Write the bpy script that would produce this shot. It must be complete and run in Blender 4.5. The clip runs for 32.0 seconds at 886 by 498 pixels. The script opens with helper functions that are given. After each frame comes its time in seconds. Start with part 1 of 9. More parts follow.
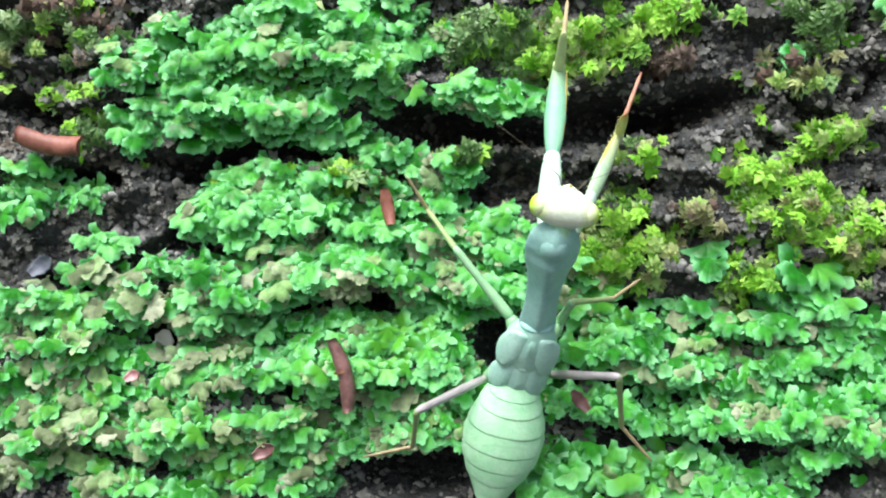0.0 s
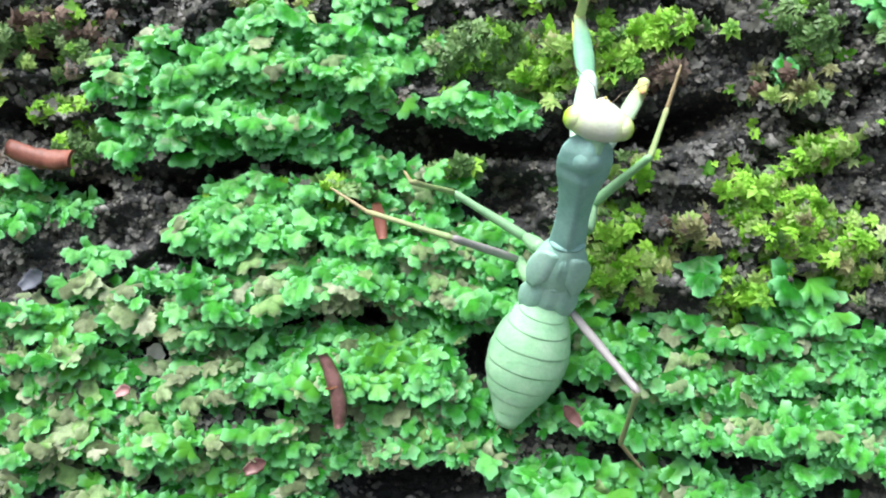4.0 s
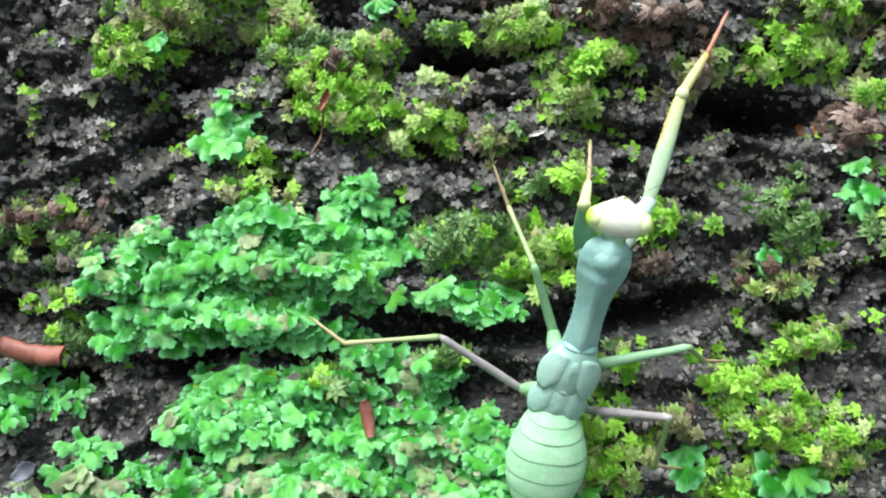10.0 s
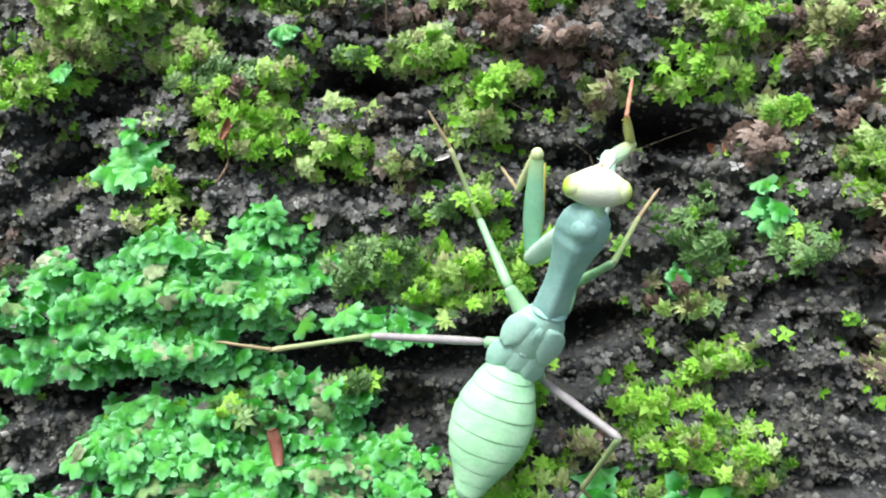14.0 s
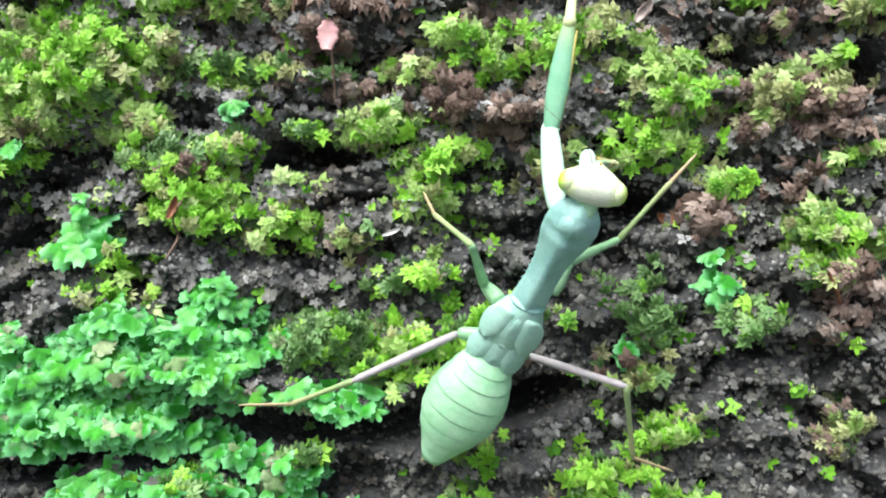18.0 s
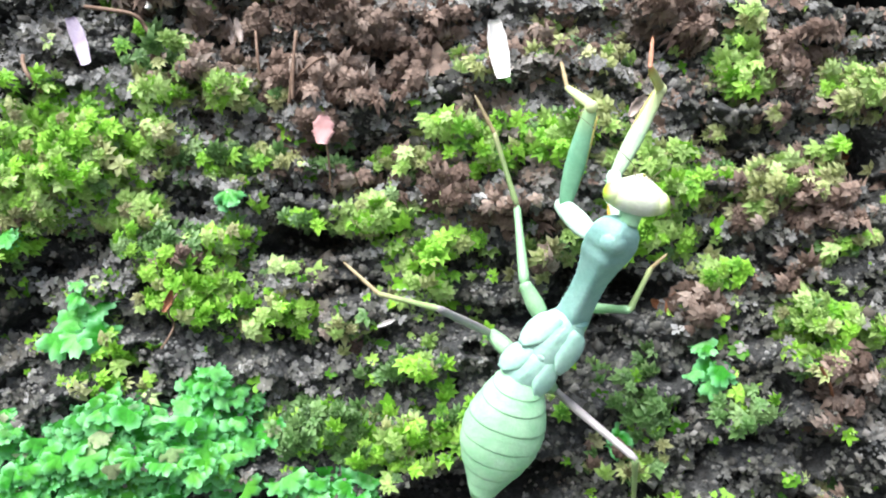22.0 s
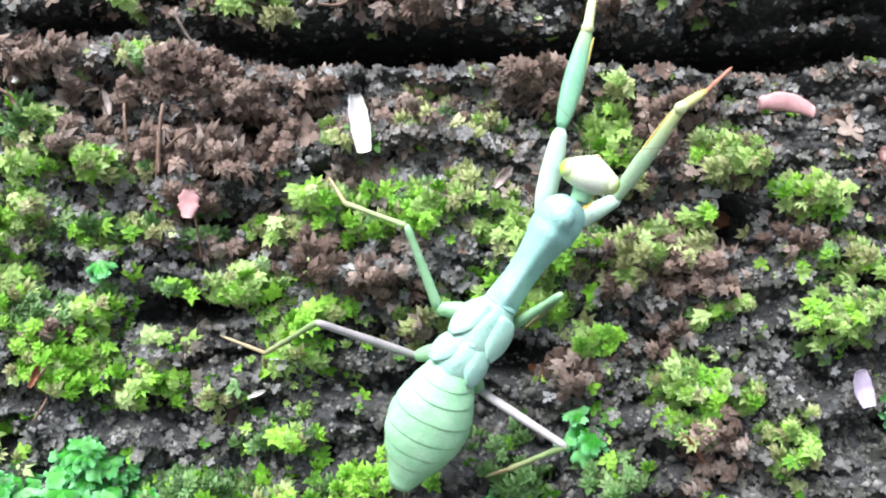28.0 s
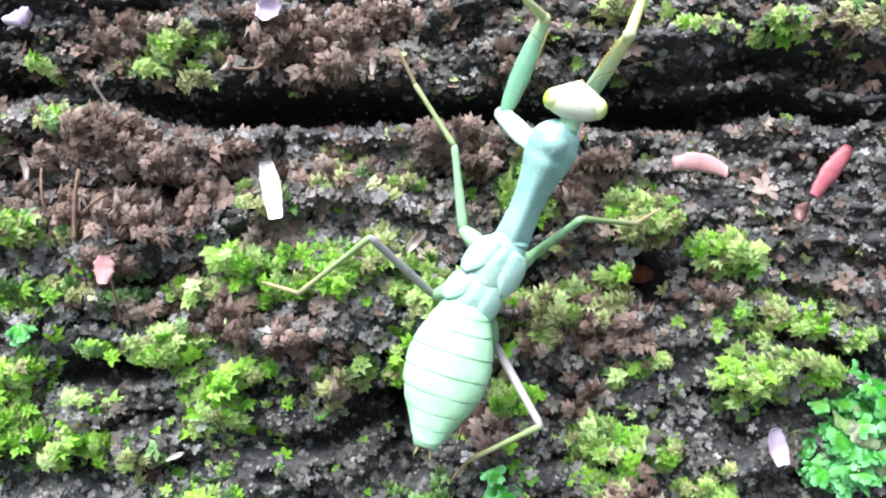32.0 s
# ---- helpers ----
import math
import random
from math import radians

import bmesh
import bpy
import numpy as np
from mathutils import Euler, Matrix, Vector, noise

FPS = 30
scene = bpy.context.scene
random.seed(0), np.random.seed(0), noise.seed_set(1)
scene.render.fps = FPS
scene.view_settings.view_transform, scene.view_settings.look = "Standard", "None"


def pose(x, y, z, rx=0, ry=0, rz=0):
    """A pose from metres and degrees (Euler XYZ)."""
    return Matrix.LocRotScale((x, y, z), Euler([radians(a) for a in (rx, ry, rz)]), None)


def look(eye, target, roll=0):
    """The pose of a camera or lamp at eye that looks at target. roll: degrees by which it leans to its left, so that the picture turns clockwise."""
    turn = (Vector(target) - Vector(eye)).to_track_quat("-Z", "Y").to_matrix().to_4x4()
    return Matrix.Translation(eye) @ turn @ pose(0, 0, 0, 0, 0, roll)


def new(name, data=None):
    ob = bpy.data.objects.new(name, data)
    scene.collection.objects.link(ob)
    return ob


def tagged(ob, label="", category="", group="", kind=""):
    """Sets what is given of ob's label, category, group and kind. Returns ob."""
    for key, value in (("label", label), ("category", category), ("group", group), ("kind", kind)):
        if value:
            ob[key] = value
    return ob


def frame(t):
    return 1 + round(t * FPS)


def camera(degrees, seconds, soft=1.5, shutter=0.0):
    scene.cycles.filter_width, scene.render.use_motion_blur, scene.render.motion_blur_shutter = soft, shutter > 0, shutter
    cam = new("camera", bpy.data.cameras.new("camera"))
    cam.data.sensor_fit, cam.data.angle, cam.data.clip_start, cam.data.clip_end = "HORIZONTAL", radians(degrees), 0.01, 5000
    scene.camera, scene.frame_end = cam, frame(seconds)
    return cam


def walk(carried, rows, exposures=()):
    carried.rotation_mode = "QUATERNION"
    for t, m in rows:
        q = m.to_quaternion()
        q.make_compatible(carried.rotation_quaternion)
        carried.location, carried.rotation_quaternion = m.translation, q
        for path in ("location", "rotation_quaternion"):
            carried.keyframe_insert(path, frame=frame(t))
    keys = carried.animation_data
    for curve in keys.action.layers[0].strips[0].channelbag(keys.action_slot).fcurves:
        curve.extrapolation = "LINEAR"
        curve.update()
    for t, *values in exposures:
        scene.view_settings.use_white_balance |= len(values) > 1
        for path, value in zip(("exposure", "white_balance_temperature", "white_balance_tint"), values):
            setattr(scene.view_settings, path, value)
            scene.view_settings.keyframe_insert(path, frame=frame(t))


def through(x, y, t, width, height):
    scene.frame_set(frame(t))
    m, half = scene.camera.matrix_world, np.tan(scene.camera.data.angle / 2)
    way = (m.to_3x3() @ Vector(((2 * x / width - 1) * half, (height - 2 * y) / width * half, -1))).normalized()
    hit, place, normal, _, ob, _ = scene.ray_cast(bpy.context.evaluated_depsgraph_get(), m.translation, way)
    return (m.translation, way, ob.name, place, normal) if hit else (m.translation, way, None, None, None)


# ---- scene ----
cam = camera(60.0, 32.0, soft=2.0)
METRES, EYE, AWAY = 0.1387, 0.3, 0.1358
ROWS = [
    (0.0, 0.0, 0.0, 0.0, 0.0, 0.0, -0.0),
    (0.5, -0.0051, 0.0026, 0.0082, 0.02, -0.03, -0.03),
    (1.0, -0.0036, 0.0026, 0.0082, 0.02, -0.03, -0.03),
    (1.5, -0.0024, 0.0028, 0.0091, 0.01, -0.02, -0.04),
    (2.0, -0.0044, 0.003, 0.0096, 0.02, -0.02, -0.05),
    (2.5, -0.0015, 0.0019, 0.0093, 0.01, -0.0, -0.06),
    (3.0, 0.0047, 0.0025, 0.0138, 0.0, -0.02, -0.06),
    (3.5, 0.0084, 0.0025, 0.0175, 0.01, -0.02, -0.06),
    (5.5, 0.0111, 0.0031, 0.0186, 0.01, -0.05, -0.06),
    (6.0, 0.0123, 0.0029, 0.0187, 0.02, -0.05, -0.07),
    (6.5, 0.0135, 0.0009, 0.0207, 0.0, 0.01, -0.07),
    (7.0, 0.0151, -0.0028, 0.0747, 0.01, 0.26, -0.09),
    (7.5, 0.0162, -0.0047, 0.126, 0.0, 0.42, -0.09),
    (8.0, 0.0173, -0.0066, 0.1753, 0.02, 0.56, -0.09),
    (8.5, 0.0173, -0.008, 0.2066, 0.01, 0.66, -0.1),
    (9.0, 0.0195, -0.0089, 0.2326, 0.01, 0.74, -0.1),
    (9.5, 0.0224, -0.0093, 0.2448, -0.0, 0.73, -0.08),
    (10.0, 0.0256, -0.0093, 0.2524, -0.02, 0.75, 0.04),
    (10.5, 0.0284, -0.0092, 0.257, -0.04, 0.75, 0.1),
    (11.0, 0.032, -0.009, 0.2631, -0.08, 0.79, 0.25),
    (11.5, 0.0349, -0.009, 0.2673, -0.1, 0.78, 0.37),
    (12.0, 0.0416, -0.0084, 0.2693, -0.12, 0.79, 0.45),
    (12.5, 0.0657, -0.0074, 0.2732, -0.2, 0.78, 0.61),
    (13.0, 0.0982, -0.0072, 0.275, -0.28, 0.76, 0.8),
    (13.5, 0.1196, -0.0074, 0.2788, -0.33, 0.81, 0.96),
    (14.0, 0.1391, -0.007, 0.2827, -0.37, 0.79, 1.11),
    (14.5, 0.1591, -0.0063, 0.2843, -0.44, 0.78, 1.23),
    (16.5, 0.2005, -0.0085, 0.3184, -0.57, 0.91, 1.39),
    (17.0, 0.2021, -0.0102, 0.347, -0.55, 1.02, 1.38),
    (17.5, 0.2037, -0.0106, 0.361, -0.57, 1.05, 1.36),
    (18.0, 0.2045, -0.0116, 0.3721, -0.55, 1.11, 1.36),
    (18.5, 0.2058, -0.0128, 0.3954, -0.55, 1.19, 1.34),
    (19.0, 0.2073, -0.0131, 0.4091, -0.54, 1.25, 1.34),
    (19.5, 0.2089, -0.0141, 0.4277, -0.56, 1.29, 1.33),
    (20.0, 0.2097, -0.0149, 0.4443, -0.56, 1.34, 1.3),
    (20.5, 0.2101, -0.0163, 0.4666, -0.56, 1.42, 1.28),
    (21.0, 0.2076, -0.0161, 0.4737, -0.56, 1.43, 1.26),
    (21.5, 0.2074, -0.016, 0.4772, -0.58, 1.44, 1.25),
    (22.0, 0.2132, -0.0162, 0.4838, -0.62, 1.45, 1.24),
    (22.5, 0.224, -0.0181, 0.5094, -0.64, 1.57, 1.22),
    (23.0, 0.2252, -0.0174, 0.5191, -0.63, 1.55, 1.21),
    (23.5, 0.2275, -0.017, 0.5198, -0.65, 1.57, 1.2),
    (24.0, 0.2316, -0.0172, 0.5201, -0.66, 1.55, 1.19),
    (24.5, 0.235, -0.0173, 0.5209, -0.67, 1.56, 1.19),
    (26.5, 0.3036, -0.0173, 0.5303, -0.87, 1.54, 1.4),
    (27.0, 0.3233, -0.0188, 0.5438, -0.9, 1.62, 1.48),
    (27.5, 0.3312, -0.0193, 0.5633, -0.93, 1.67, 1.46),
    (28.0, 0.3767, -0.0179, 0.567, -1.06, 1.61, 1.68),
    (28.5, 0.4075, -0.0185, 0.5683, -1.1, 1.6, 1.81),
    (29.0, 0.4326, -0.0192, 0.5736, -1.15, 1.61, 1.93),
    (29.5, 0.4431, -0.0209, 0.5941, -1.17, 1.67, 1.94),
    (30.0, 0.4462, -0.0226, 0.6182, -1.17, 1.74, 1.93),
    (30.5, 0.4469, -0.0231, 0.6293, -1.17, 1.75, 1.91),
    (31.0, 0.4506, -0.0231, 0.6341, -1.19, 1.77, 1.93),
    (31.5, 0.4645, -0.0232, 0.6369, -1.23, 1.77, 2.0),
    (32.0, 0.4842, -0.0236, 0.6404, -1.28, 1.78, 2.09),
]
walk(cam, [(t, pose(METRES * (x - 0.6 * radians(yaw)), METRES * y - AWAY, EYE + METRES * (z + 0.6 * radians(pitch)), 90, roll, 0)) for t, x, y, z, yaw, pitch, roll in ROWS],
     exposures=[(0, 0.76, 6450, 10.5), (8, 0.68, 6400, 10.5), (13, 0.68, 6430, 10.5), (19, 0.92, 6420, 11), (24, 1.06, 6330, 12.5), (28, 0.98, 6200, 14), (32, 1.12, 6150, 16)])

# ---- world and light: bright shade under an overcast sky, light from above and in front of the wall ----
SUN_UP, SUN_ROUND = 58.0, 205.0
world = bpy.data.worlds.new("overcast_sky")
scene.world = world
world.use_nodes = True
wt = world.node_tree
sky = wt.nodes.new("ShaderNodeTexSky")
sky.sky_type = 'NISHITA'
sky.sun_disc = False
sky.sun_elevation, sky.sun_rotation = radians(SUN_UP), radians(SUN_ROUND)
sky.dust_density = 4.0
wt.links.new(sky.outputs[0], wt.nodes["Background"].inputs[0])
wt.nodes["Background"].inputs[1].default_value = 0.105
sun = new("sun", bpy.data.lights.new("sun", 'SUN'))
sun.data.energy, sun.data.angle, sun.data.color = 3.75, radians(38), (0.97, 0.985, 1.0)
sun.matrix_world = look((-0.28, -0.60, 1.40), (0.03, 0, 0.33))

# ---- materials ----


def mat(name):
    m = bpy.data.materials.new(name)
    m.use_nodes = True
    return m, m.node_tree, m.node_tree.nodes["Principled BSDF"]


def noise_node(nt, scale, detail=4.0, rough=0.6, coords=None):
    n = nt.nodes.new("ShaderNodeTexNoise")
    n.inputs["Scale"].default_value, n.inputs["Detail"].default_value, n.inputs["Roughness"].default_value = scale, detail, rough
    if coords is None:
        coords = nt.nodes.new("ShaderNodeTexCoord").outputs["Object"]
    nt.links.new(coords, n.inputs["Vector"])
    return n


def ramp(nt, fac, stops):
    r = nt.nodes.new("ShaderNodeValToRGB")
    e = r.color_ramp.elements
    while len(e) < len(stops):
        e.new(0.5)
    for k, (p, c) in zip(e, stops):
        k.position, k.color = p, (*c, 1)
    nt.links.new(fac, r.inputs[0])
    return r.outputs[0]


def mix(nt, fac, a, b, kind='MIX'):
    m = nt.nodes.new("ShaderNodeMix")
    m.data_type, m.blend_type = 'RGBA', kind
    for sock, v in ((m.inputs[0], fac), (m.inputs[6], a), (m.inputs[7], b)):
        if isinstance(v, (int, float)):
            sock.default_value = v
        elif isinstance(v, tuple):
            sock.default_value = (*v, 1)
        else:
            nt.links.new(v, sock)
    return m.outputs[2]


def bump(nt, bsdf, height, strength, distance):
    b = nt.nodes.new("ShaderNodeBump")
    b.inputs["Strength"].default_value, b.inputs["Distance"].default_value = strength, distance
    nt.links.new(height, b.inputs["Height"])
    nt.links.new(b.outputs[0], bsdf.inputs["Normal"])


def soil_material():
    m, nt, b = mat("weathered_soil")
    big = noise_node(nt, 45, 4)
    fine = noise_node(nt, 420, 5, 0.7)
    grit = noise_node(nt, 1500, 3, 0.7)
    c1 = ramp(nt, big.outputs[0], [(0.35, (0.028, 0.029, 0.028)), (0.5, (0.055, 0.058, 0.056)), (0.65, (0.095, 0.102, 0.102))])
    c2 = ramp(nt, fine.outputs[0], [(0.38, (0.020, 0.019, 0.018)), (0.52, (0.060, 0.064, 0.062)), (0.68, (0.16, 0.168, 0.165))])
    c = mix(nt, 0.55, c1, c2)
    c3 = ramp(nt, grit.outputs[0], [(0.35, (0.5, 0.5, 0.5)), (0.7, (1.35, 1.32, 1.28))])
    nt.links.new(mix(nt, 0.8, c, c3, 'MULTIPLY'), b.inputs["Base Color"])
    b.inputs["Roughness"].default_value = 0.8
    bump(nt, b, fine.outputs[0], 1.0, 0.002)
    return m


def leaf_material(name, stops, spread=0.25, gloss=0.42, through=0.25, fine_scale=700, alt=None, pale=None, rim=None, rim_from=0.35, rim_most=0.7):
    """Thin leaf: colour varies from piece to piece and across each piece; some light passes through."""
    m, nt, b = mat(name)
    info = nt.nodes.new("ShaderNodeObjectInfo")
    geo = nt.nodes.new("ShaderNodeNewGeometry")
    both = nt.nodes.new("ShaderNodeMath")
    both.operation = 'ADD'
    nt.links.new(info.outputs["Random"], both.inputs[0])
    nt.links.new(geo.outputs["Random Per Island"], both.inputs[1])
    wrap = nt.nodes.new("ShaderNodeMath")
    wrap.operation = 'FRACT'
    nt.links.new(both.outputs[0], wrap.inputs[0])
    base = ramp(nt, wrap.outputs[0], stops)
    n = noise_node(nt, fine_scale, 3, 0.6, geo.outputs["Position"])
    patch = noise_node(nt, 55, 2, 0.5, geo.outputs["Position"])
    v = ramp(nt, n.outputs[0], [(0.3, (1 - spread, 1 - spread, 1 - spread)), (0.7, (1 + spread, 1 + spread, 1 + spread))])
    c = mix(nt, 1.0, base, v, 'MULTIPLY')
    if alt:
        f = nt.nodes.new("ShaderNodeMapRange")
        f.inputs[1].default_value, f.inputs[2].default_value = 0.56, 0.68
        nt.links.new(patch.outputs[0], f.inputs[0])
        c = mix(nt, f.outputs[0], c, alt)
    if pale:
        spot = noise_node(nt, 95, 3, 0.55, geo.outputs["Position"])
        f = nt.nodes.new("ShaderNodeMapRange")
        f.inputs[1].default_value, f.inputs[2].default_value, f.inputs[4].default_value = 0.50, 0.64, 0.8
        nt.links.new(spot.outputs[0], f.inputs[0])
        c = mix(nt, f.outputs[0], c, mix(nt, 1.0, pale, v, 'MULTIPLY'))
    # paler towards the rim: margin colour with sheen and highlight painted in
    if rim:
        sep = nt.nodes.new("ShaderNodeSeparateXYZ")
        nt.links.new(nt.nodes.new("ShaderNodeTexCoord").outputs["UV"], sep.inputs[0])
        f = nt.nodes.new("ShaderNodeMapRange")
        f.inputs[1].default_value, f.inputs[2].default_value, f.inputs[4].default_value = rim_from, 1.0, rim_most
        nt.links.new(sep.outputs["X"], f.inputs[0])
        c = mix(nt, f.outputs[0], c, rim)
    nt.links.new(c, b.inputs["Base Color"])
    b.inputs["Roughness"].default_value = gloss
    b.inputs["Specular IOR Level"].default_value = 0.4
    t = nt.nodes.new("ShaderNodeBsdfTranslucent")
    nt.links.new(c, t.inputs[0])
    s = nt.nodes.new("ShaderNodeMixShader")
    s.inputs[0].default_value = through
    nt.links.new(b.outputs[0], s.inputs[1])
    nt.links.new(t.outputs[0], s.inputs[2])
    nt.links.new(s.outputs[0], nt.nodes["Material Output"].inputs[0])
    bump(nt, b, n.outputs[0], 0.3, 0.0004)
    return m


def skin_material(name, colour, second, scale=260, rough=0.5, axis=None, across=None):
    """Insect skin: two close colours mottled at two scales, soft sheen."""
    m, nt, b = mat(name)
    n = noise_node(nt, scale, 3)
    c = ramp(nt, n.outputs[0], [(0.35, colour), (0.68, second)])
    g = noise_node(nt, 1800, 3)
    v = ramp(nt, g.outputs[0], [(0.3, (0.93, 0.93, 0.93)), (0.7, (1.05, 1.05, 1.05))])
    c = mix(nt, 1.0, c, v, 'MULTIPLY')
    if axis:
        far, (start, end) = axis
        sep = nt.nodes.new("ShaderNodeSeparateXYZ")
        nt.links.new(nt.nodes.new("ShaderNodeTexCoord").outputs["Object"], sep.inputs[0])
        f = nt.nodes.new("ShaderNodeMapRange")
        f.inputs[1].default_value, f.inputs[2].default_value = start, end
        nt.links.new(sep.outputs["Y"], f.inputs[0])
        c = mix(nt, f.outputs[0], c, far)
    if across:
        far, (start, end) = across
        sep = nt.nodes.new("ShaderNodeSeparateXYZ")
        nt.links.new(nt.nodes.new("ShaderNodeTexCoord").outputs["Object"], sep.inputs[0])
        size = nt.nodes.new("ShaderNodeMath")
        size.operation = 'ABSOLUTE'
        nt.links.new(sep.outputs["X"], size.inputs[0])
        f = nt.nodes.new("ShaderNodeMapRange")
        f.inputs[1].default_value, f.inputs[2].default_value = start, end
        nt.links.new(size.outputs[0], f.inputs[0])
        c = mix(nt, f.outputs[0], c, far)
    nt.links.new(c, b.inputs["Base Color"])
    b.inputs["Roughness"].default_value = rough
    b.inputs["Subsurface Weight"].default_value = 0.15
    b.inputs["Subsurface Radius"].default_value = (0.001, 0.0014, 0.0008)
    bump(nt, b, g.outputs[0], 0.25, 0.0003)
    return m


SOIL = soil_material()
# rim: naturally pale margin, plus edge sheen and inner shade put into colour
LIVERWORT = leaf_material("liverwort_green", [(0.0, (0.013, 0.18, 0.009)), (0.35, (0.042, 0.35, 0.024)), (0.7, (0.095, 0.50, 0.055)), (1.0, (0.21, 0.66, 0.19))], 0.3, alt=(0.12, 0.46, 0.04), rim=(0.28, 0.78, 0.35), rim_from=0.5, rim_most=0.75)
WITHERED = leaf_material("withered_liverwort", [(0.0, (0.15, 0.20, 0.09)), (0.4, (0.27, 0.34, 0.17)), (0.7, (0.22, 0.44, 0.12)), (1.0, (0.42, 0.46, 0.31))], 0.35, gloss=0.6, rim=(0.44, 0.52, 0.32), rim_from=0.7)
# moss rims: pale leaf tips, with the highlights on them painted in too
MOSS = leaf_material("moss_yellow_green", [(0.0, (0.07, 0.25, 0.012)), (0.35, (0.20, 0.52, 0.03)), (0.7, (0.34, 0.70, 0.06)), (1.0, (0.46, 0.78, 0.14))], 0.25, gloss=0.55, through=0.35, rim=(0.42, 0.80, 0.11))
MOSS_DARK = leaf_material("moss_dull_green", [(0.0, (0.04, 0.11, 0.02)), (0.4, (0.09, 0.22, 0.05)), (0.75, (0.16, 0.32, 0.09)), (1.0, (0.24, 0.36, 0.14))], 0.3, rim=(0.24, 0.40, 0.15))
MOSS_OLIVE = leaf_material("moss_olive", [(0.0, (0.17, 0.16, 0.07)), (0.4, (0.30, 0.33, 0.12)), (0.75, (0.38, 0.47, 0.16)), (1.0, (0.50, 0.50, 0.28))], 0.3, gloss=0.6, rim=(0.50, 0.54, 0.27))
MOSS_BROWN = leaf_material("dry_brown_moss", [(0.0, (0.085, 0.056, 0.042)), (0.4, (0.21, 0.145, 0.11)), (0.75, (0.33, 0.245, 0.195)), (1.0, (0.46, 0.38, 0.32))], 0.25, gloss=0.8, through=0.25, alt=(0.25, 0.19, 0.15))
DUSTY = leaf_material("dusty_dead_moss", [(0.0, (0.21, 0.208, 0.195)), (0.45, (0.30, 0.30, 0.285)), (0.8, (0.38, 0.382, 0.365)), (1.0, (0.46, 0.465, 0.45))], 0.2, gloss=0.9, through=0.3, alt=(0.33, 0.29, 0.25))
FLAKES = leaf_material("dead_moss_flakes", [(0.0, (0.074, 0.077, 0.062)), (0.45, (0.128, 0.131, 0.108)), (0.8, (0.172, 0.174, 0.148)), (1.0, (0.23, 0.23, 0.20))], 0.3, gloss=0.9, through=0.25, alt=(0.125, 0.108, 0.085), pale=(0.26, 0.262, 0.245))
CRUMB = leaf_material("earth_crumb", [(0.0, (0.038, 0.036, 0.031)), (0.45, (0.094, 0.093, 0.080)), (0.8, (0.155, 0.154, 0.136)), (1.0, (0.245, 0.243, 0.222))], 0.35, gloss=0.95, through=0.0, alt=(0.105, 0.088, 0.070), pale=(0.25, 0.253, 0.24))
MOSS_PALE = leaf_material("moss_pale_green", [(0.0, (0.20, 0.36, 0.07)), (0.35, (0.36, 0.58, 0.13)), (0.7, (0.50, 0.72, 0.22)), (1.0, (0.62, 0.79, 0.36))], 0.25, gloss=0.6, through=0.35, rim=(0.50, 0.70, 0.25))

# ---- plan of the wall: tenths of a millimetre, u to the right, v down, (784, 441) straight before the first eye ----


def plan(u, v):
    return (u - 784) * 1e-4, EYE + (441 - v) * 1e-4


class Lattice:
    """Smooth value noise on the plan."""

    def __init__(self, seed):
        self.g = np.random.RandomState(seed).rand(256, 256)

    def at(self, u, v):
        u, v = np.asarray(u, float), np.asarray(v, float)
        iu, iv = np.floor(u).astype(int), np.floor(v).astype(int)
        fu, fv = u - iu, v - iv
        fu, fv = fu * fu * (3 - 2 * fu), fv * fv * (3 - 2 * fv)
        g = self.g
        a, b = g[iv % 256, iu % 256], g[iv % 256, (iu + 1) % 256]
        c, d = g[(iv + 1) % 256, iu % 256], g[(iv + 1) % 256, (iu + 1) % 256]
        return (a * (1 - fu) + b * fu) * (1 - fv) + (c * (1 - fu) + d * fu) * fv - 0.5


N1, N2, N3, N4, N5 = (Lattice(k) for k in (3, 5, 7, 11, 13))

# dark clefts between the courses: u, v, half length, half height, fall to the right, depth
CLEFTS = [
    (810, 228, 175, 30, 0.0, 130),
    (1145, 194, 170, 34, -0.15, 120),
    (435, 277, 170, 22, 0.05, 90),
    (140, 302, 60, 24, 0, 80),
    (31, 199, 60, 22, 0, 90),
    (573, 543, 160, 20, 0.1, 80),
    (741, 844, 130, 34, 0, 120),
    (1268, 773, 125, 32, 0, 150),
    (1485, 862, 60, 26, 0, 130),
    (879, 598, 50, 40, 0.2, 90),
    (1071, 696, 90, 20, 0.1, 110),
    (279, -141, 90, 60, -0.3, 45),
    (1363, -163, 110, 34, -0.2, 110),
    (876, -281, 150, 22, 0.1, 60),
    (819, -272, 110, 34, -0.1, 90),
    (379, -257, 100, 40, -0.4, 50),
    (1445, -157, 80, 34, 0, 100),
]
# clefts higher up, where the upper course juts out
UPPER_CLEFTS = [
    (1127, -762, 260, 26, 0.05, 130),
    (1499, -736, 200, 28, 0.0, 120),
    (2003, -712, 340, 27, 0.0, 140),
    (1768, -722, 260, 26, 0.0, 130),
    (1291, -734, 330, 33, 0.0, 110),
    (1841, -400, 44, 36, 0, 110),
    (944, -617, 70, 26, 0.2, 70),
    (1390, -77, 70, 40, 0, 70),
    (668, -806, 110, 26, 0.1, 80),
    (2117, -772, 190, 26, 0.0, 70),
    (1227, 193, 125, 34, -0.1, 60),
    (1854, -763, 90, 24, 0.0, 70),
    (923, -444, 80, 22, 0, 60),
    (1413, -186, 120, 24, 0.1, 60),
    (1170, -133, 160, 26, 0.1, 50),
    (2189, -236, 130, 26, 0.3, 70),
]
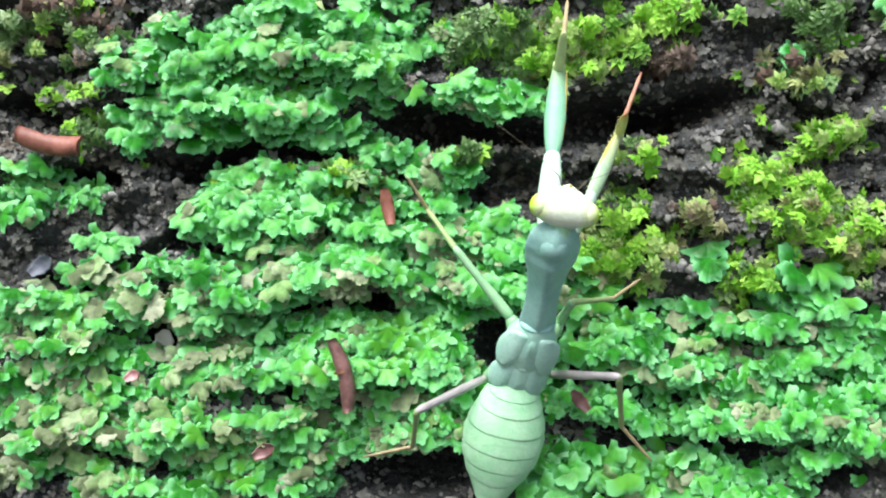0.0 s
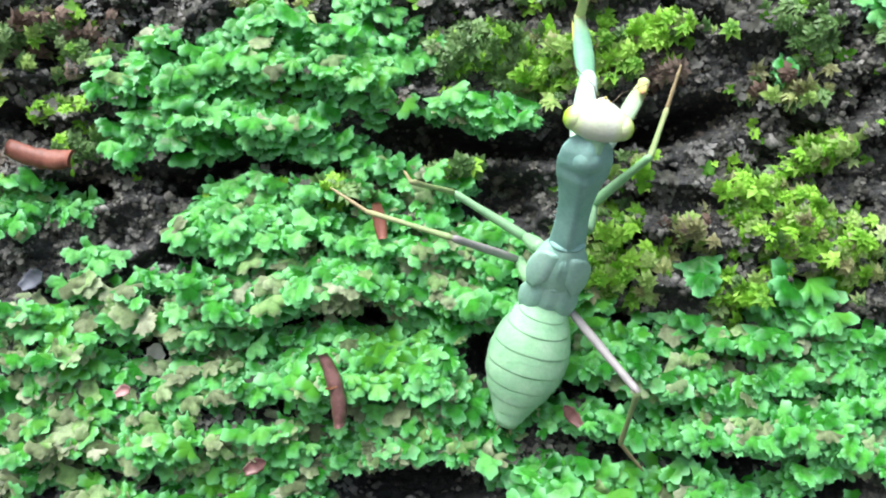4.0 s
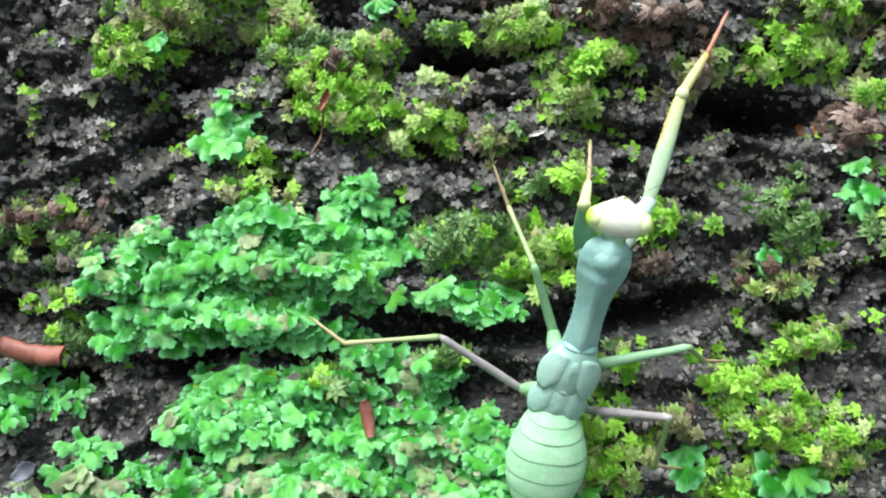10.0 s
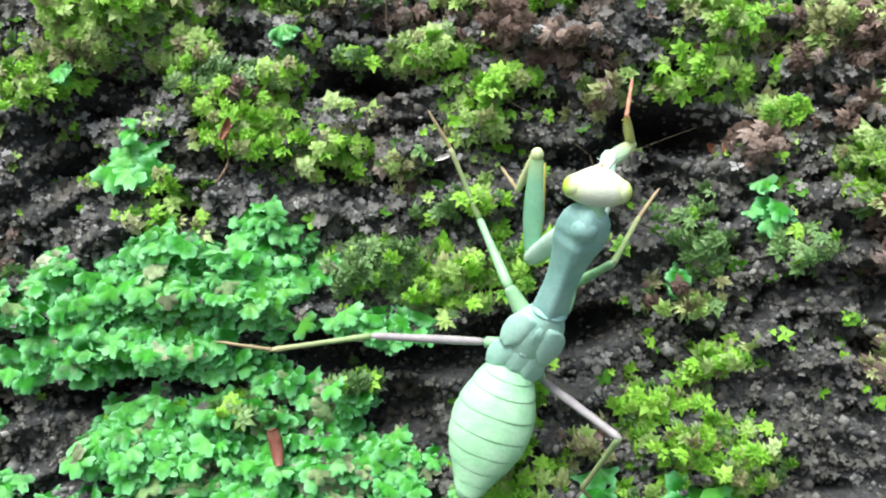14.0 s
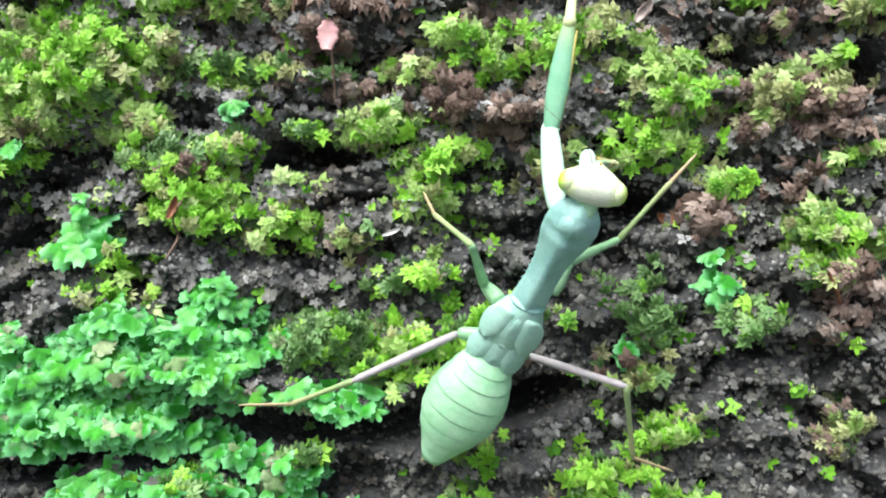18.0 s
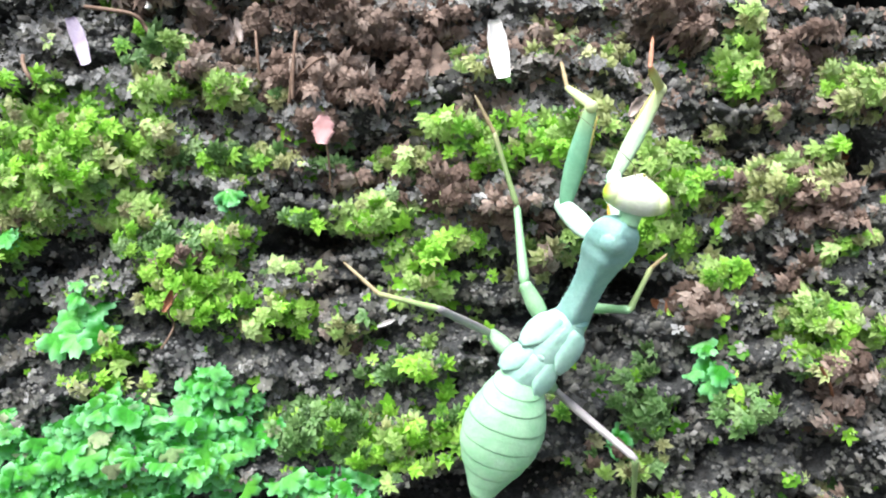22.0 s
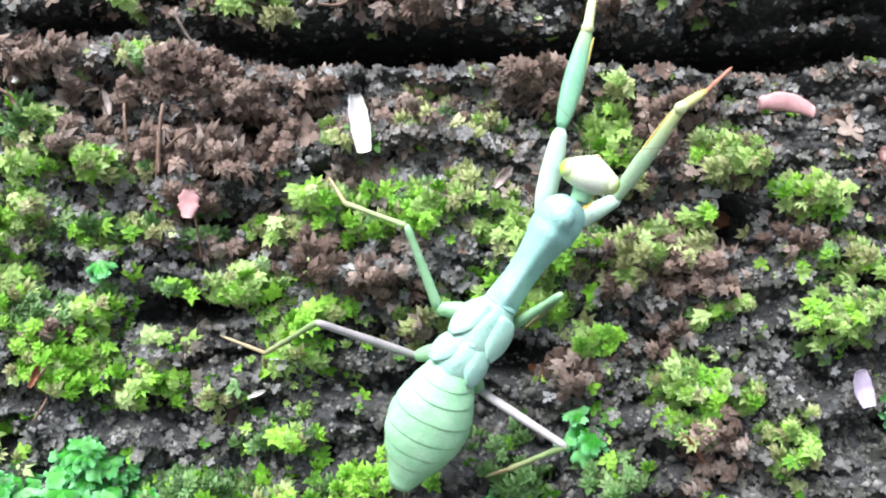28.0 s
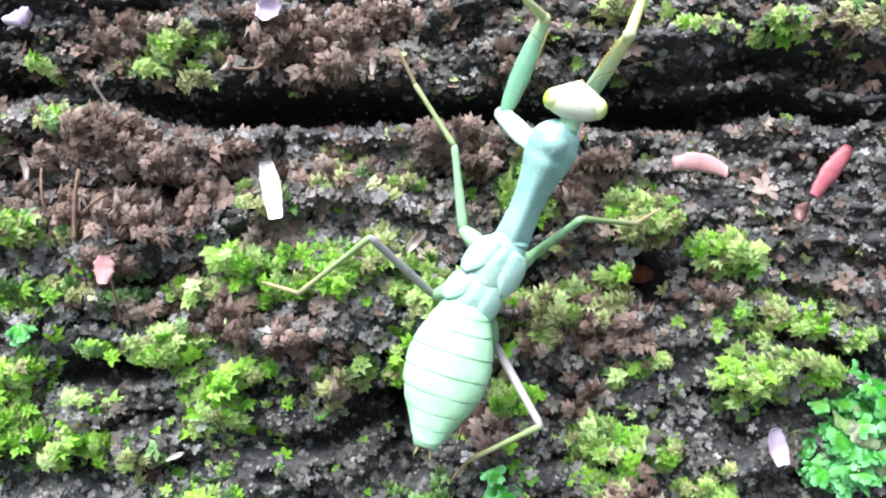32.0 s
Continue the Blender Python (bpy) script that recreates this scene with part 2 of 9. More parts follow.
# narrow shaded slits between the lower mats
SLITS = [
    (1322, 588, 120, 13, 0.05, 90),
    (1440, 662, 110, 13, 0.1, 80),
    (1154, 785, 120, 15, 0.05, 80),
    (1480, 859, 80, 24, 0, 110),
    (1145, 543, 70, 14, 0, 70),
    (307, 588, 130, 12, 0.1, 70),
    (189, 810, 120, 12, 0.1, 60),
    (425, 696, 150, 12, 0.08, 70),
    (701, 676, 110, 13, 0, 70),
    (406, 455, 110, 13, 0.05, 80),
    (169, 479, 90, 14, 0, 60),
    (337, 302, 60, 16, 0, 90),
    (898, 332, 60, 40, 0, 60),
    (71, 637, 80, 12, 0, 60),
]
# raised shelves that carry the growth: u, v, half length, half height, rise
SHELVES = [
    (484, 135, 310, 120, 20),
    (563, 420, 320, 110, 18),
    (258, 637, 300, 130, 16),
    (603, 716, 280, 80, 16),
    (1253, 676, 320, 90, 18),
    (1421, 371, 170, 100, 16),
    (1095, 440, 110, 80, 14),
    (1056, 95, 140, 50, 13),
    (627, -211, 140, 70, 13),
    (453, -460, 160, 90, 14),
    (1201, -402, 330, 90, 15),
    (793, -626, 200, 90, 13),
    (2018, -269, 120, 100, 16),
    (1719, -368, 160, 60, 13),
    (1403, -850, 400, 60, 16),
    (2160, -833, 260, 60, 16),
]


def relief(u, v):
    """Height of the wall's face towards the viewer, in metres."""
    u, v = np.asarray(u, float), np.asarray(v, float)
    wu, wv = u + 60 * N1.at(u / 130, v / 130), v + 60 * N2.at(u / 150, v / 90)
    h = 0.0030 * N1.at(wu / 330, wv / 130) + 0.0030 * N2.at(wu / 120, wv / 60) + 0.0020 * N3.at(wu / 42, wv / 30)
    h = h + 0.0018 * N4.at(u / 18, v / 15) + 0.0012 * N5.at(u / 9, v / 9)
    h = h - 0.0050 * np.clip((N3.at(wu / 60, wv / 36) - 0.17) / 0.12, 0, 1) * np.clip(N2.at(u / 30, v / 25) * 3 + 0.8, 0, 1)
    course = wv / 105 + 2.2 * N3.at(wu / 420, wv / 260)
    step = course - np.floor(course)
    lip = np.where(step < 0.72, (step / 0.72) ** 2, ((1 - step) / 0.28) ** 1.5)
    h = h + 0.0045 * lip * np.clip(0.75 + 1.6 * N4.at(wu / 150, wv / 80), 0, 1) - 0.0024
    for a, b, ra, rb, fall, depth in CLEFTS + UPPER_CLEFTS + SLITS:
        d = ((wu - a) / ra) ** 2 + ((wv - b - fall * (wu - a)) / rb) ** 2
        h = h - 1.5 * depth * 1e-4 * np.exp(-d * d)
    for a, b, ra, rb, rise in SHELVES:
        d = ((wu - a) / ra) ** 2 + ((wv - b) / rb) ** 2
        h = h + rise * 1e-4 * np.exp(-d * d)
    return h


def steps(lo, hi, fine_lo, fine_hi, fine):
    a = [fine_lo - 26 * (1.22 ** k) for k in range(24)]
    b = [fine_hi + 26 * (1.22 ** k) for k in range(24)]
    return np.array([lo] + [x for x in reversed(a) if x > lo] + list(np.arange(fine_lo, fine_hi, fine)) + [x for x in b if x < hi] + [hi])


def sheet(name, us, vs, top, material):
    """A closed slab whose face is the relief; top(u, v) is its height towards the viewer."""
    U, V = np.meshgrid(us, vs)
    h = top(U, V)
    X, Z = plan(U, V)
    n, k = len(us), len(vs)
    co = np.stack([X, -h, Z], -1).reshape(-1, 3)
    i = np.arange(n * k).reshape(k, n)
    quads = np.stack([i[:-1, :-1], i[1:, :-1], i[1:, 1:], i[:-1, 1:]], -1).reshape(-1, 4)
    me = bpy.data.meshes.new(name)
    me.vertices.add(len(co))
    me.vertices.foreach_set("co", co.ravel())
    me.loops.add(quads.size)
    me.loops.foreach_set("vertex_index", quads.ravel())
    me.polygons.add(len(quads))
    me.polygons.foreach_set("loop_start", np.arange(0, quads.size, 4))
    me.polygons.foreach_set("loop_total", np.full(len(quads), 4))
    me.update(calc_edges=True)
    me.polygons.foreach_set("use_smooth", np.ones(len(quads), bool))
    me.materials.append(material)
    return new(name, me)


U_LO, U_HI, V_LO, V_HI = -4200, 6400, -4200, 3441
wall = sheet("wall_face", steps(U_LO, U_HI, -140, 2440, 5.0), steps(V_LO, V_HI, -1060, 960, 5.0), relief, SOIL)
tagged(wall, "dark weathered earthen wall with crumbly ledges and clefts", "wall", kind="structure")


def box(bm, lo, hi):
    vs = [bm.verts.new((x, y, z)) for x in (lo[0], hi[0]) for y in (lo[1], hi[1]) for z in (lo[2], hi[2])]
    for f in ((0, 1, 3, 2), (4, 6, 7, 5), (0, 4, 5, 1), (2, 3, 7, 6), (0, 2, 6, 4), (1, 5, 7, 3)):
        bm.faces.new([vs[k] for k in f])


def finish(name, bm, material, smooth=True):
    me = bpy.data.meshes.new(name)
    bm.to_mesh(me)
    bm.free()
    me.materials.append(material)
    if smooth:
        me.polygons.foreach_set("use_smooth", np.ones(len(me.polygons), bool))
    return me


(wx0, wz0), (wx1, wz1) = plan(U_LO, V_HI), plan(U_HI, V_LO)
bm = bmesh.new()
box(bm, (wx0, 0.03, wz0), (wx1, 0.25, wz1))
tagged(new("wall_core", finish("wall_core", bm, SOIL, False)), "thick earthen body of the mossy wall", "wall", kind="structure")
bm = bmesh.new()
box(bm, (-40, -40, -0.2), (40, 40, 0.0))
tagged(new("ground", finish("ground", bm, SOIL, False)), "bare dark earth at the foot of the wall", "ground", kind="structure")


# ---- pieces of growth ----


def outline_uv(bm, far):
    """Marks how far each vertex lies from the heart of its leaf (0) to the rim (1)."""
    layer = bm.loops.layers.uv.new("UVMap")
    for f in bm.faces:
        for loop in f.loops:
            loop[layer].uv = (far[loop.vert], 0.5)
    return bm


def frond(seed):
    """One liverwort frond, 1 across: a fan parted into rounded lobes, with a crimped rim that curls."""
    r = random.Random(seed)
    lobes = r.choice((2, 3, 3, 4))
    tiny_lobes = lobes * r.choice((2, 3)) + r.choice((0, 1))
    spread = radians(r.uniform(165, 250))
    depth, shift, ph, ph2 = r.uniform(0.30, 0.56), r.uniform(0, 1), r.uniform(0, 6), r.uniform(0, 3)
    curl, tilt, skew = r.uniform(-0.14, 0.02), r.uniform(-0.09, 0.09), r.uniform(-0.2, 0.2)
    n = 24
    bm = bmesh.new()
    root = bm.verts.new((0, -0.22, -0.05))
    far, rings = {root: 0.0}, []
    for p in (0.45, 0.8, 1.0):
        ring = []
        for k in range(n + 1):
            s = k / n
            a = (s - 0.5) * spread
            lobe = abs(math.sin(math.pi * (s * lobes + shift))) ** 0.5
            tiny = abs(math.sin(math.pi * s * tiny_lobes + ph2)) ** 0.7
            rad = 0.58 * p * (1 - depth * (1 - lobe) * p ** 2 - 0.20 * (1 - tiny) * p ** 5) * (1 + 0.14 * math.sin(2 * a + ph) + skew * math.sin(a))
            z = 0.11 * (lobe - 0.6) * p * p + 0.03 * math.sin(4.1 * a + ph) * p ** 2 - 0.05 * (tiny - 0.5) * p ** 4 + tilt * math.sin(a) * p + curl * p ** 4
            v = bm.verts.new((rad * math.sin(a), rad * math.cos(a) - 0.12, z))
            far[v] = p
            ring.append(v)
        rings.append(ring)
    for k in range(n):
        bm.faces.new((root, rings[0][k + 1], rings[0][k]))
        for p, q in zip(rings, rings[1:]):
            bm.faces.new((p[k], p[k + 1], q[k + 1], q[k]))
    return outline_uv(bm, far)


def shoot(seed, droop=0.15, width=0.2):
    """One star-shaped moss shoot, 1 across: a ring of short blunt-pointed leaves with a smaller one above it, joined at the heart."""
    r = random.Random(seed)
    bm = bmesh.new()
    heart = bm.verts.new((0, 0, 0.02))
    far_ = {heart: 0.0}
    for count, far, high in ((r.choice((7, 8)), 0.50, 0.0), (r.choice((4, 5)), 0.30, 0.12)):
        turn = r.uniform(0, 6)
        for k in range(count):
            a = turn + 2 * math.pi * (k + r.uniform(-0.22, 0.22)) / count
            reach = far * r.uniform(0.72, 1.15)
            w = width * reach * 2 * r.uniform(0.85, 1.2)
            z1, z2 = high + 0.10 * r.uniform(0.4, 1.3), high + 0.08 - droop * r.uniform(0.2, 1.6)
            c, s = math.cos(a), math.sin(a)

            def at(d, side, z, rim):
                v = bm.verts.new((d * c - side * s, d * s + side * c, z))
                far_[v] = rim
                return v
            m0, m1 = at(reach * 0.52, -w * 0.5, z1, 0.6), at(reach * 0.52, w * 0.5, z1, 0.6)
            mid = at(reach * 0.55, 0, z1 - 0.06, 0.45)
            tip = at(reach, r.uniform(-0.05, 0.05), z2, 1.0)
            for f in ((heart, m0, mid), (heart, mid, m1), (mid, m0, tip), (mid, tip, m1)):
                bm.faces.new(f)
    return outline_uv(bm, far_)


FRONDS = {}
for key, material in (("green", LIVERWORT), ("dry", WITHERED)):
    FRONDS[key] = [finish("frond", frond(k), material) for k in range(16)]
SHOOTS = {}
for key, material, droop, width in (("bright", MOSS, 0.2, 0.27), ("pale", MOSS_PALE, 0.2, 0.28), ("dull", MOSS_DARK, 0.22, 0.27), ("olive", MOSS_OLIVE, 0.28, 0.27), ("brown", MOSS_BROWN, 0.45, 0.31)):
    SHOOTS[key] = [finish("shoot", shoot(k + 20, droop=droop, width=width), material) for k in range(12)]


SHAPES = {}


def shape_of(me):
    """Corner places, faces and rim marks of a small mesh, read once."""
    if me.name not in SHAPES:
        co = np.empty(len(me.vertices) * 3)
        me.vertices.foreach_get("co", co)
        idx = np.empty(len(me.loops), int)
        me.loops.foreach_get("vertex_index", idx)
        tot = np.empty(len(me.polygons), int)
        me.polygons.foreach_get("loop_total", tot)
        uv = np.empty(len(me.loops) * 2)
        me.uv_layers[0].data.foreach_get("uv", uv)
        SHAPES[me.name] = (co.reshape(-1, 3), idx, tot, uv)
    return SHAPES[me.name]


def joined(name, pieces, parent):
    """The lower layer of a mat or tuft: many leaves in one mesh. pieces: (mesh, pose in the parent's space)."""
    mats = []
    cos, idxs, tots, uvs, slots, start = [], [], [], [], [], 0
    for me, m in pieces:
        co, idx, tot, uv = shape_of(me)
        if me.materials[0] not in mats:
            mats.append(me.materials[0])
        g = np.array(m)
        cos.append(co @ g[:3, :3].T + g[:3, 3])
        idxs.append(idx + start)
        tots.append(tot)
        uvs.append(uv)
        slots.append(np.full(len(tot), mats.index(me.materials[0])))
        start += len(co)
    co, idx, tot = np.concatenate(cos), np.concatenate(idxs), np.concatenate(tots)
    me = bpy.data.meshes.new(name)
    me.vertices.add(len(co))
    me.vertices.foreach_set("co", co.ravel())
    me.loops.add(len(idx))
    me.loops.foreach_set("vertex_index", idx)
    me.polygons.add(len(tot))
    me.polygons.foreach_set("loop_start", np.cumsum(tot) - tot)
    me.polygons.foreach_set("loop_total", tot)
    me.update(calc_edges=True)
    me.uv_layers.new(name="UVMap").data.foreach_set("uv", np.concatenate(uvs))
    for m in mats:
        me.materials.append(m)
    me.polygons.foreach_set("material_index", np.concatenate(slots))
    me.polygons.foreach_set("use_smooth", np.ones(len(tot), bool))
    ob = new(name, me)
    ob.parent = parent
    return tagged(ob, kind="stuff")


def inside(u, v, ru, rv, seed, gaps=0.0):
    """Points of an uneven blot on the plan."""
    r = random.Random(seed)

    def has(a, b):
        d = ((a - u) / ru) ** 2 + ((b - v) / rv) ** 2
        return d < 1.2 + 2.3 * float(N2.at(a / 40.0 + seed, b / 34.0)) + gaps * float(N4.at(a / 17.0, b / 14.0 + seed))
    return r, has


def place(u, v, lift, size, down, lean, twist):
    """Pose of a piece on the wall: its fan points down the wall, its face leans out by lean degrees."""
    x, z = plan(u, v)
    h = float(relief(u, v))
    m = Matrix.Translation((x, -h - lift, z)) @ pose(0, 0, 0, 90, 0, 0)
    return m @ pose(0, 0, 0, 0, 0, 180 + down) @ pose(0, 0, 0, lean, twist, 0) @ Matrix.Diagonal((size, size, size, 1))


UNDER_FRONDS, UNDER_SHOOTS = 0.8, 0.8


def liverwort(u, v, ru, rv, seed, dry=0.06, size=1.0, count=300, label="overlapping bright green liverwort fronds on the wall"):
    """A mat of liverwort: fronds lapped over one another from the bottom up."""
    r, has = inside(u, v, ru, rv, seed)
    x, z = plan(u, v)
    root = tagged(new("liverwort_mat"), label, "liverwort", "liverwort mats")
    root.matrix_world = Matrix.Translation((x, -float(relief(u, v)), z))
    back = root.matrix_world.inverted()
    n = min(count, int(3.3 * ru * rv * 1.15 / 345.0 / size ** 2) + 2)
    made = tries = 0
    below, under = [], int(n * UNDER_FRONDS) if n > 12 else 0
    while made < n + under and tries < (n + under) * 8:
        tries += 1
        a, b = u + r.uniform(-1.15, 1.15) * ru, v + r.uniform(-1.15, 1.15) * rv
        if not has(a, b) or float(relief(a, b)) < -0.006:
            continue
        made += 1
        kind_ = "dry" if r.random() < dry * (1.6 if float(N3.at(a / 70.0, b / 55.0)) > 0.05 else 0.5) else "green"
        me, deep = r.choice(FRONDS[kind_]), made > n
        m = back @ place(a, b, r.uniform(0.0004, 0.0016) if deep else r.uniform(0.0012, 0.0046), size * r.uniform(0.0031, 0.0057), r.gauss(0, 32), r.gauss(10 if deep else 19, 11), r.gauss(0, 14))
        if deep:
            below.append((me, m))
            continue
        ob = new("frond", me)
        ob.parent = root
        ob.matrix_basis = m
    if below:
        joined("frond_underlay", below, root)
    return root


BLEND = {"bright": ["bright"] * 7 + ["pale"] * 2 + ["olive"], "pale": ["pale"] * 6 + ["bright"] * 2 + ["olive"] * 2, "dull": ["dull"] * 5 + ["bright"],
         "olive": ["olive"] * 5 + ["pale"] * 2 + ["brown"] * 2, "brown": ["brown"]}


def moss(u, v, ru, rv, seed, kind_="bright", count=110, size=1.0, thin=1.0, label="yellow-green star-leaved moss tuft on the wall"):
    """A cushion of star moss."""
    r, has = inside(u, v, ru, rv, seed, 2.6)
    x, z = plan(u, v)
    root = tagged(new("moss_tuft"), label, "moss", kind_ + " moss tufts")
    root.matrix_world = Matrix.Translation((x, -float(relief(u, v)), z))
    back = root.matrix_world.inverted()
    n = min(count, int(3.3 * ru * rv * 1.2 * thin / 475.0) + 2)
    made = tries = 0
    below, under = [], int(n * UNDER_SHOOTS)
    while made < n + under and tries < (n + under) * 8:
        tries += 1
        a, b = u + r.gauss(0, 0.72) * ru, v + r.gauss(0, 0.72) * rv
        if made == 0 and tries > 6:
            a, b = u, v
        elif not has(a, b) or float(relief(a, b)) < -0.006:
            continue
        made += 1
        deep = made > n
        # some deep shoots take the dull colour: shade between shoots put into colour
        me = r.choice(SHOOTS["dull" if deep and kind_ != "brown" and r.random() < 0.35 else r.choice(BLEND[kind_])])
        dome = max(0.0, 1 - ((a - u) / ru) ** 2 - ((b - v) / rv) ** 2)
        x, z = plan(a, b)
        h = float(relief(a, b)) + 0.0005 + 0.0060 * dome * r.uniform(0, 0.5) if deep else float(relief(a, b)) + 0.0006 + 0.0062 * dome * r.uniform(0.3, 1)
        s = size * r.uniform(0.0026, 0.0046)
        m = back @ (Matrix.Translation((x, -h, z)) @ pose(0, 0, 0, 90 + r.gauss(8, 26), r.gauss(0, 26), 0) @ pose(0, 0, 0, 0, 0, r.uniform(0, 360)) @ Matrix.Diagonal((s, s, s, 1)))
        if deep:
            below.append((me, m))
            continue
        ob = new("shoot", me)
        ob.parent = root
        ob.matrix_basis = m
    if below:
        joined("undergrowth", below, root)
    return root


def litter(name, count, seed, leaves, length, material, label, u0, u1, v0, v1, bare=0.5):
    """Tiny rosettes of dead moss blades all over a stretch of the wall, in one mesh."""
    g = np.random.RandomState(seed)
    u, v = g.uniform(u0, u1, count), g.uniform(v0, v1, count)
    keep = bare + 1.3 * N2.at(u / 50, v / 34) + 0.8 * N4.at(u / 25, v / 18) > g.rand(count) * 0.85
    keep &= relief(u, v) > -0.009
    u, v = u[keep], v[keep]
    n = len(u)
    x, z = plan(u, v)
    centre = np.stack([x, -relief(u, v) - g.uniform(0.0, 0.0016, n), z], -1)
    face = np.stack([g.normal(0, 0.35, n), -np.ones(n), 0.15 + g.normal(0, 0.35, n)], -1)
    face /= np.linalg.norm(face, axis=1)[:, None]
    east = np.cross(face, np.array([0.0, 0.0, 1.0]))
    east /= np.linalg.norm(east, axis=1)[:, None]
    north = np.cross(east, face)
    big, cup = length * g.gamma(8.0, 1 / 8.0, n), g.uniform(0.05, 0.6, n)
    start = g.uniform(0, 2 * np.pi, n)
    centre, face, east, north, big, cup, start = (np.repeat(q, leaves, axis=0) for q in (centre, face, east, north, big, cup, start))
    a = (start + np.tile(np.arange(leaves), n) * (2 * np.pi / leaves) + g.normal(0, 0.2, n * leaves))[:, None]
    n *= leaves
    way = east * np.cos(a) + north * np.sin(a) + face * (cup + g.normal(0, 0.12, n))[:, None]
    way /= np.linalg.norm(way, axis=1)[:, None]
    side = np.cross(way, face)
    long = (big * g.uniform(0.75, 1.2, n))[:, None]
    wide = long * g.uniform(0.24, 0.40, n)[:, None]
    bend = -long * g.uniform(0.0, 0.25, n)[:, None]
    co = np.stack([centre, centre + way * long * 0.4 + side * wide, centre + way * long * 0.4 - side * wide,
                   centre + way * long * 0.75 + side * wide * 0.7 + face * bend * 0.4, centre + way * long * 0.75 - side * wide * 0.7 + face * bend * 0.4, centre + way * long + face * bend], 1)
    co = (co + g.normal(0, 0.03, co.shape) * long[:, :, None]).reshape(-1, 3)
    base = (np.arange(n) * 6)[:, None]
    tri = np.concatenate([base + np.array([[0, 2, 1]]), base + np.array([[1, 2, 4]]), base + np.array([[1, 4, 3]]), base + np.array([[3, 4, 5]])], 1).reshape(-1, 3)
    heart = (np.arange(n) // leaves * leaves * 6)[:, None]
    tri = np.where(tri.reshape(n, -1) == base, heart, tri.reshape(n, -1)).reshape(-1, 3)
    me = bpy.data.meshes.new(name)
    me.vertices.add(len(co))
    me.vertices.foreach_set("co", co.ravel())
    me.loops.add(tri.size)
    me.loops.foreach_set("vertex_index", tri.ravel())
    me.polygons.add(len(tri))
    me.polygons.foreach_set("loop_start", np.arange(0, tri.size, 3))
    me.polygons.foreach_set("loop_total", np.full(len(tri), 3))
    me.update(calc_edges=True)
    me.polygons.foreach_set("use_smooth", np.ones(len(tri), bool))
    me.materials.append(material)
    return tagged(new(name, me), label, "litter", kind="stuff")


def crumbs(name, count, seed, radius, material, label, u0, u1, v0, v1):
    """Rounded uneven crumbs half sunk in the wall's face, in one mesh."""
    g = np.random.RandomState(seed)
    u, v = g.uniform(u0, u1, count), g.uniform(v0, v1, count)
    n = count
    x, z = plan(u, v)
    big = radius * g.gamma(4.0, 1 / 4.0, n)
    centre = np.stack([x, -relief(u, v) - 0.25 * big, z], -1)
    way = np.array([(1, 0, 0), (0, 0, 1), (-1, 0, 0), (0, 0, -1), (0, -1, 0), (0.6, -0.65, 0.5), (-0.55, -0.6, 0.6), (0.1, -0.6, -0.75)], float)
    co = centre[:, None, :] + way[None] * big[:, None, None] * g.uniform(0.7, 1.35, (n, 8, 1)) + g.normal(0, 0.12, (n, 8, 3)) * big[:, None, None]
    tri = np.array([(0, 1, 5), (1, 6, 5), (1, 2, 6), (2, 7, 6), (2, 3, 7), (3, 0, 7), (0, 5, 7), (5, 6, 4), (6, 7, 4), (7, 5, 4)])
    idx = (np.arange(n) * 8)[:, None, None] + tri[None]
    me = bpy.data.meshes.new(name)
    me.vertices.add(n * 8)
    me.vertices.foreach_set("co", co.ravel())
    me.loops.add(idx.size)
    me.loops.foreach_set("vertex_index", idx.ravel())
    me.polygons.add(n * len(tri))
    me.polygons.foreach_set("loop_start", np.arange(0, idx.size, 3))
    me.polygons.foreach_set("loop_total", np.full(n * len(tri), 3))
    me.update(calc_edges=True)
    me.polygons.foreach_set("use_smooth", np.ones(n * len(tri), bool))
    me.materials.append(material)
    return tagged(new(name, me), label, "soil", kind="stuff")


litter("moss_litter", 46000, 4, 5, 0.00085, FLAKES, "grey-brown stars of dead moss and crumbs of earth", -150, 2440, -1060, 960, 0.45)
# pale dead moss, laid denser here to stand in for brighter light too
litter("dusty_litter", 14000, 6, 5, 0.0009, DUSTY, "pale dusty grey stars of dead moss", 250, 1500, -760, -280, 0.36)
litter("dusty_litter", 7000, 8, 5, 0.0009, DUSTY, "pale grey stars of dead moss on the upper ledge", 1200, 2440, -800, -60, 0.16)
litter("dusty_litter", 4200, 11, 5, 0.0009, DUSTY, "scattered pale grey stars of dead moss among green tufts", -150, 1300, -420, 250, 0.14)
litter("dusty_litter", 3200, 15, 5, 0.0009, DUSTY, "pale grey stars of dead moss round a moss cushion", 250, 820, -540, -190, 0.4)
litter("moss_sprigs", 3200, 21, 6, 0.0013, MOSS, "scattered small yellow-green moss stars", -150, 2000, -620, 330, 0.02)
litter("moss_sprigs", 2600, 23, 6, 0.0013, MOSS_PALE, "scattered small pale green moss stars among dead moss", 150, 2440, -900, -100, 0.02)
litter("brown_litter", 5000, 9, 5, 0.0013, MOSS_BROWN, "curled brown stars of dead moss", 560, 2440, -1000, -360, 0.2)
crumbs("earth_crumbs", 40000, 31, 0.00042, CRUMB, "loose grey-brown crumbs of earth clinging to the wall", -150, 2440, -1060, 960)

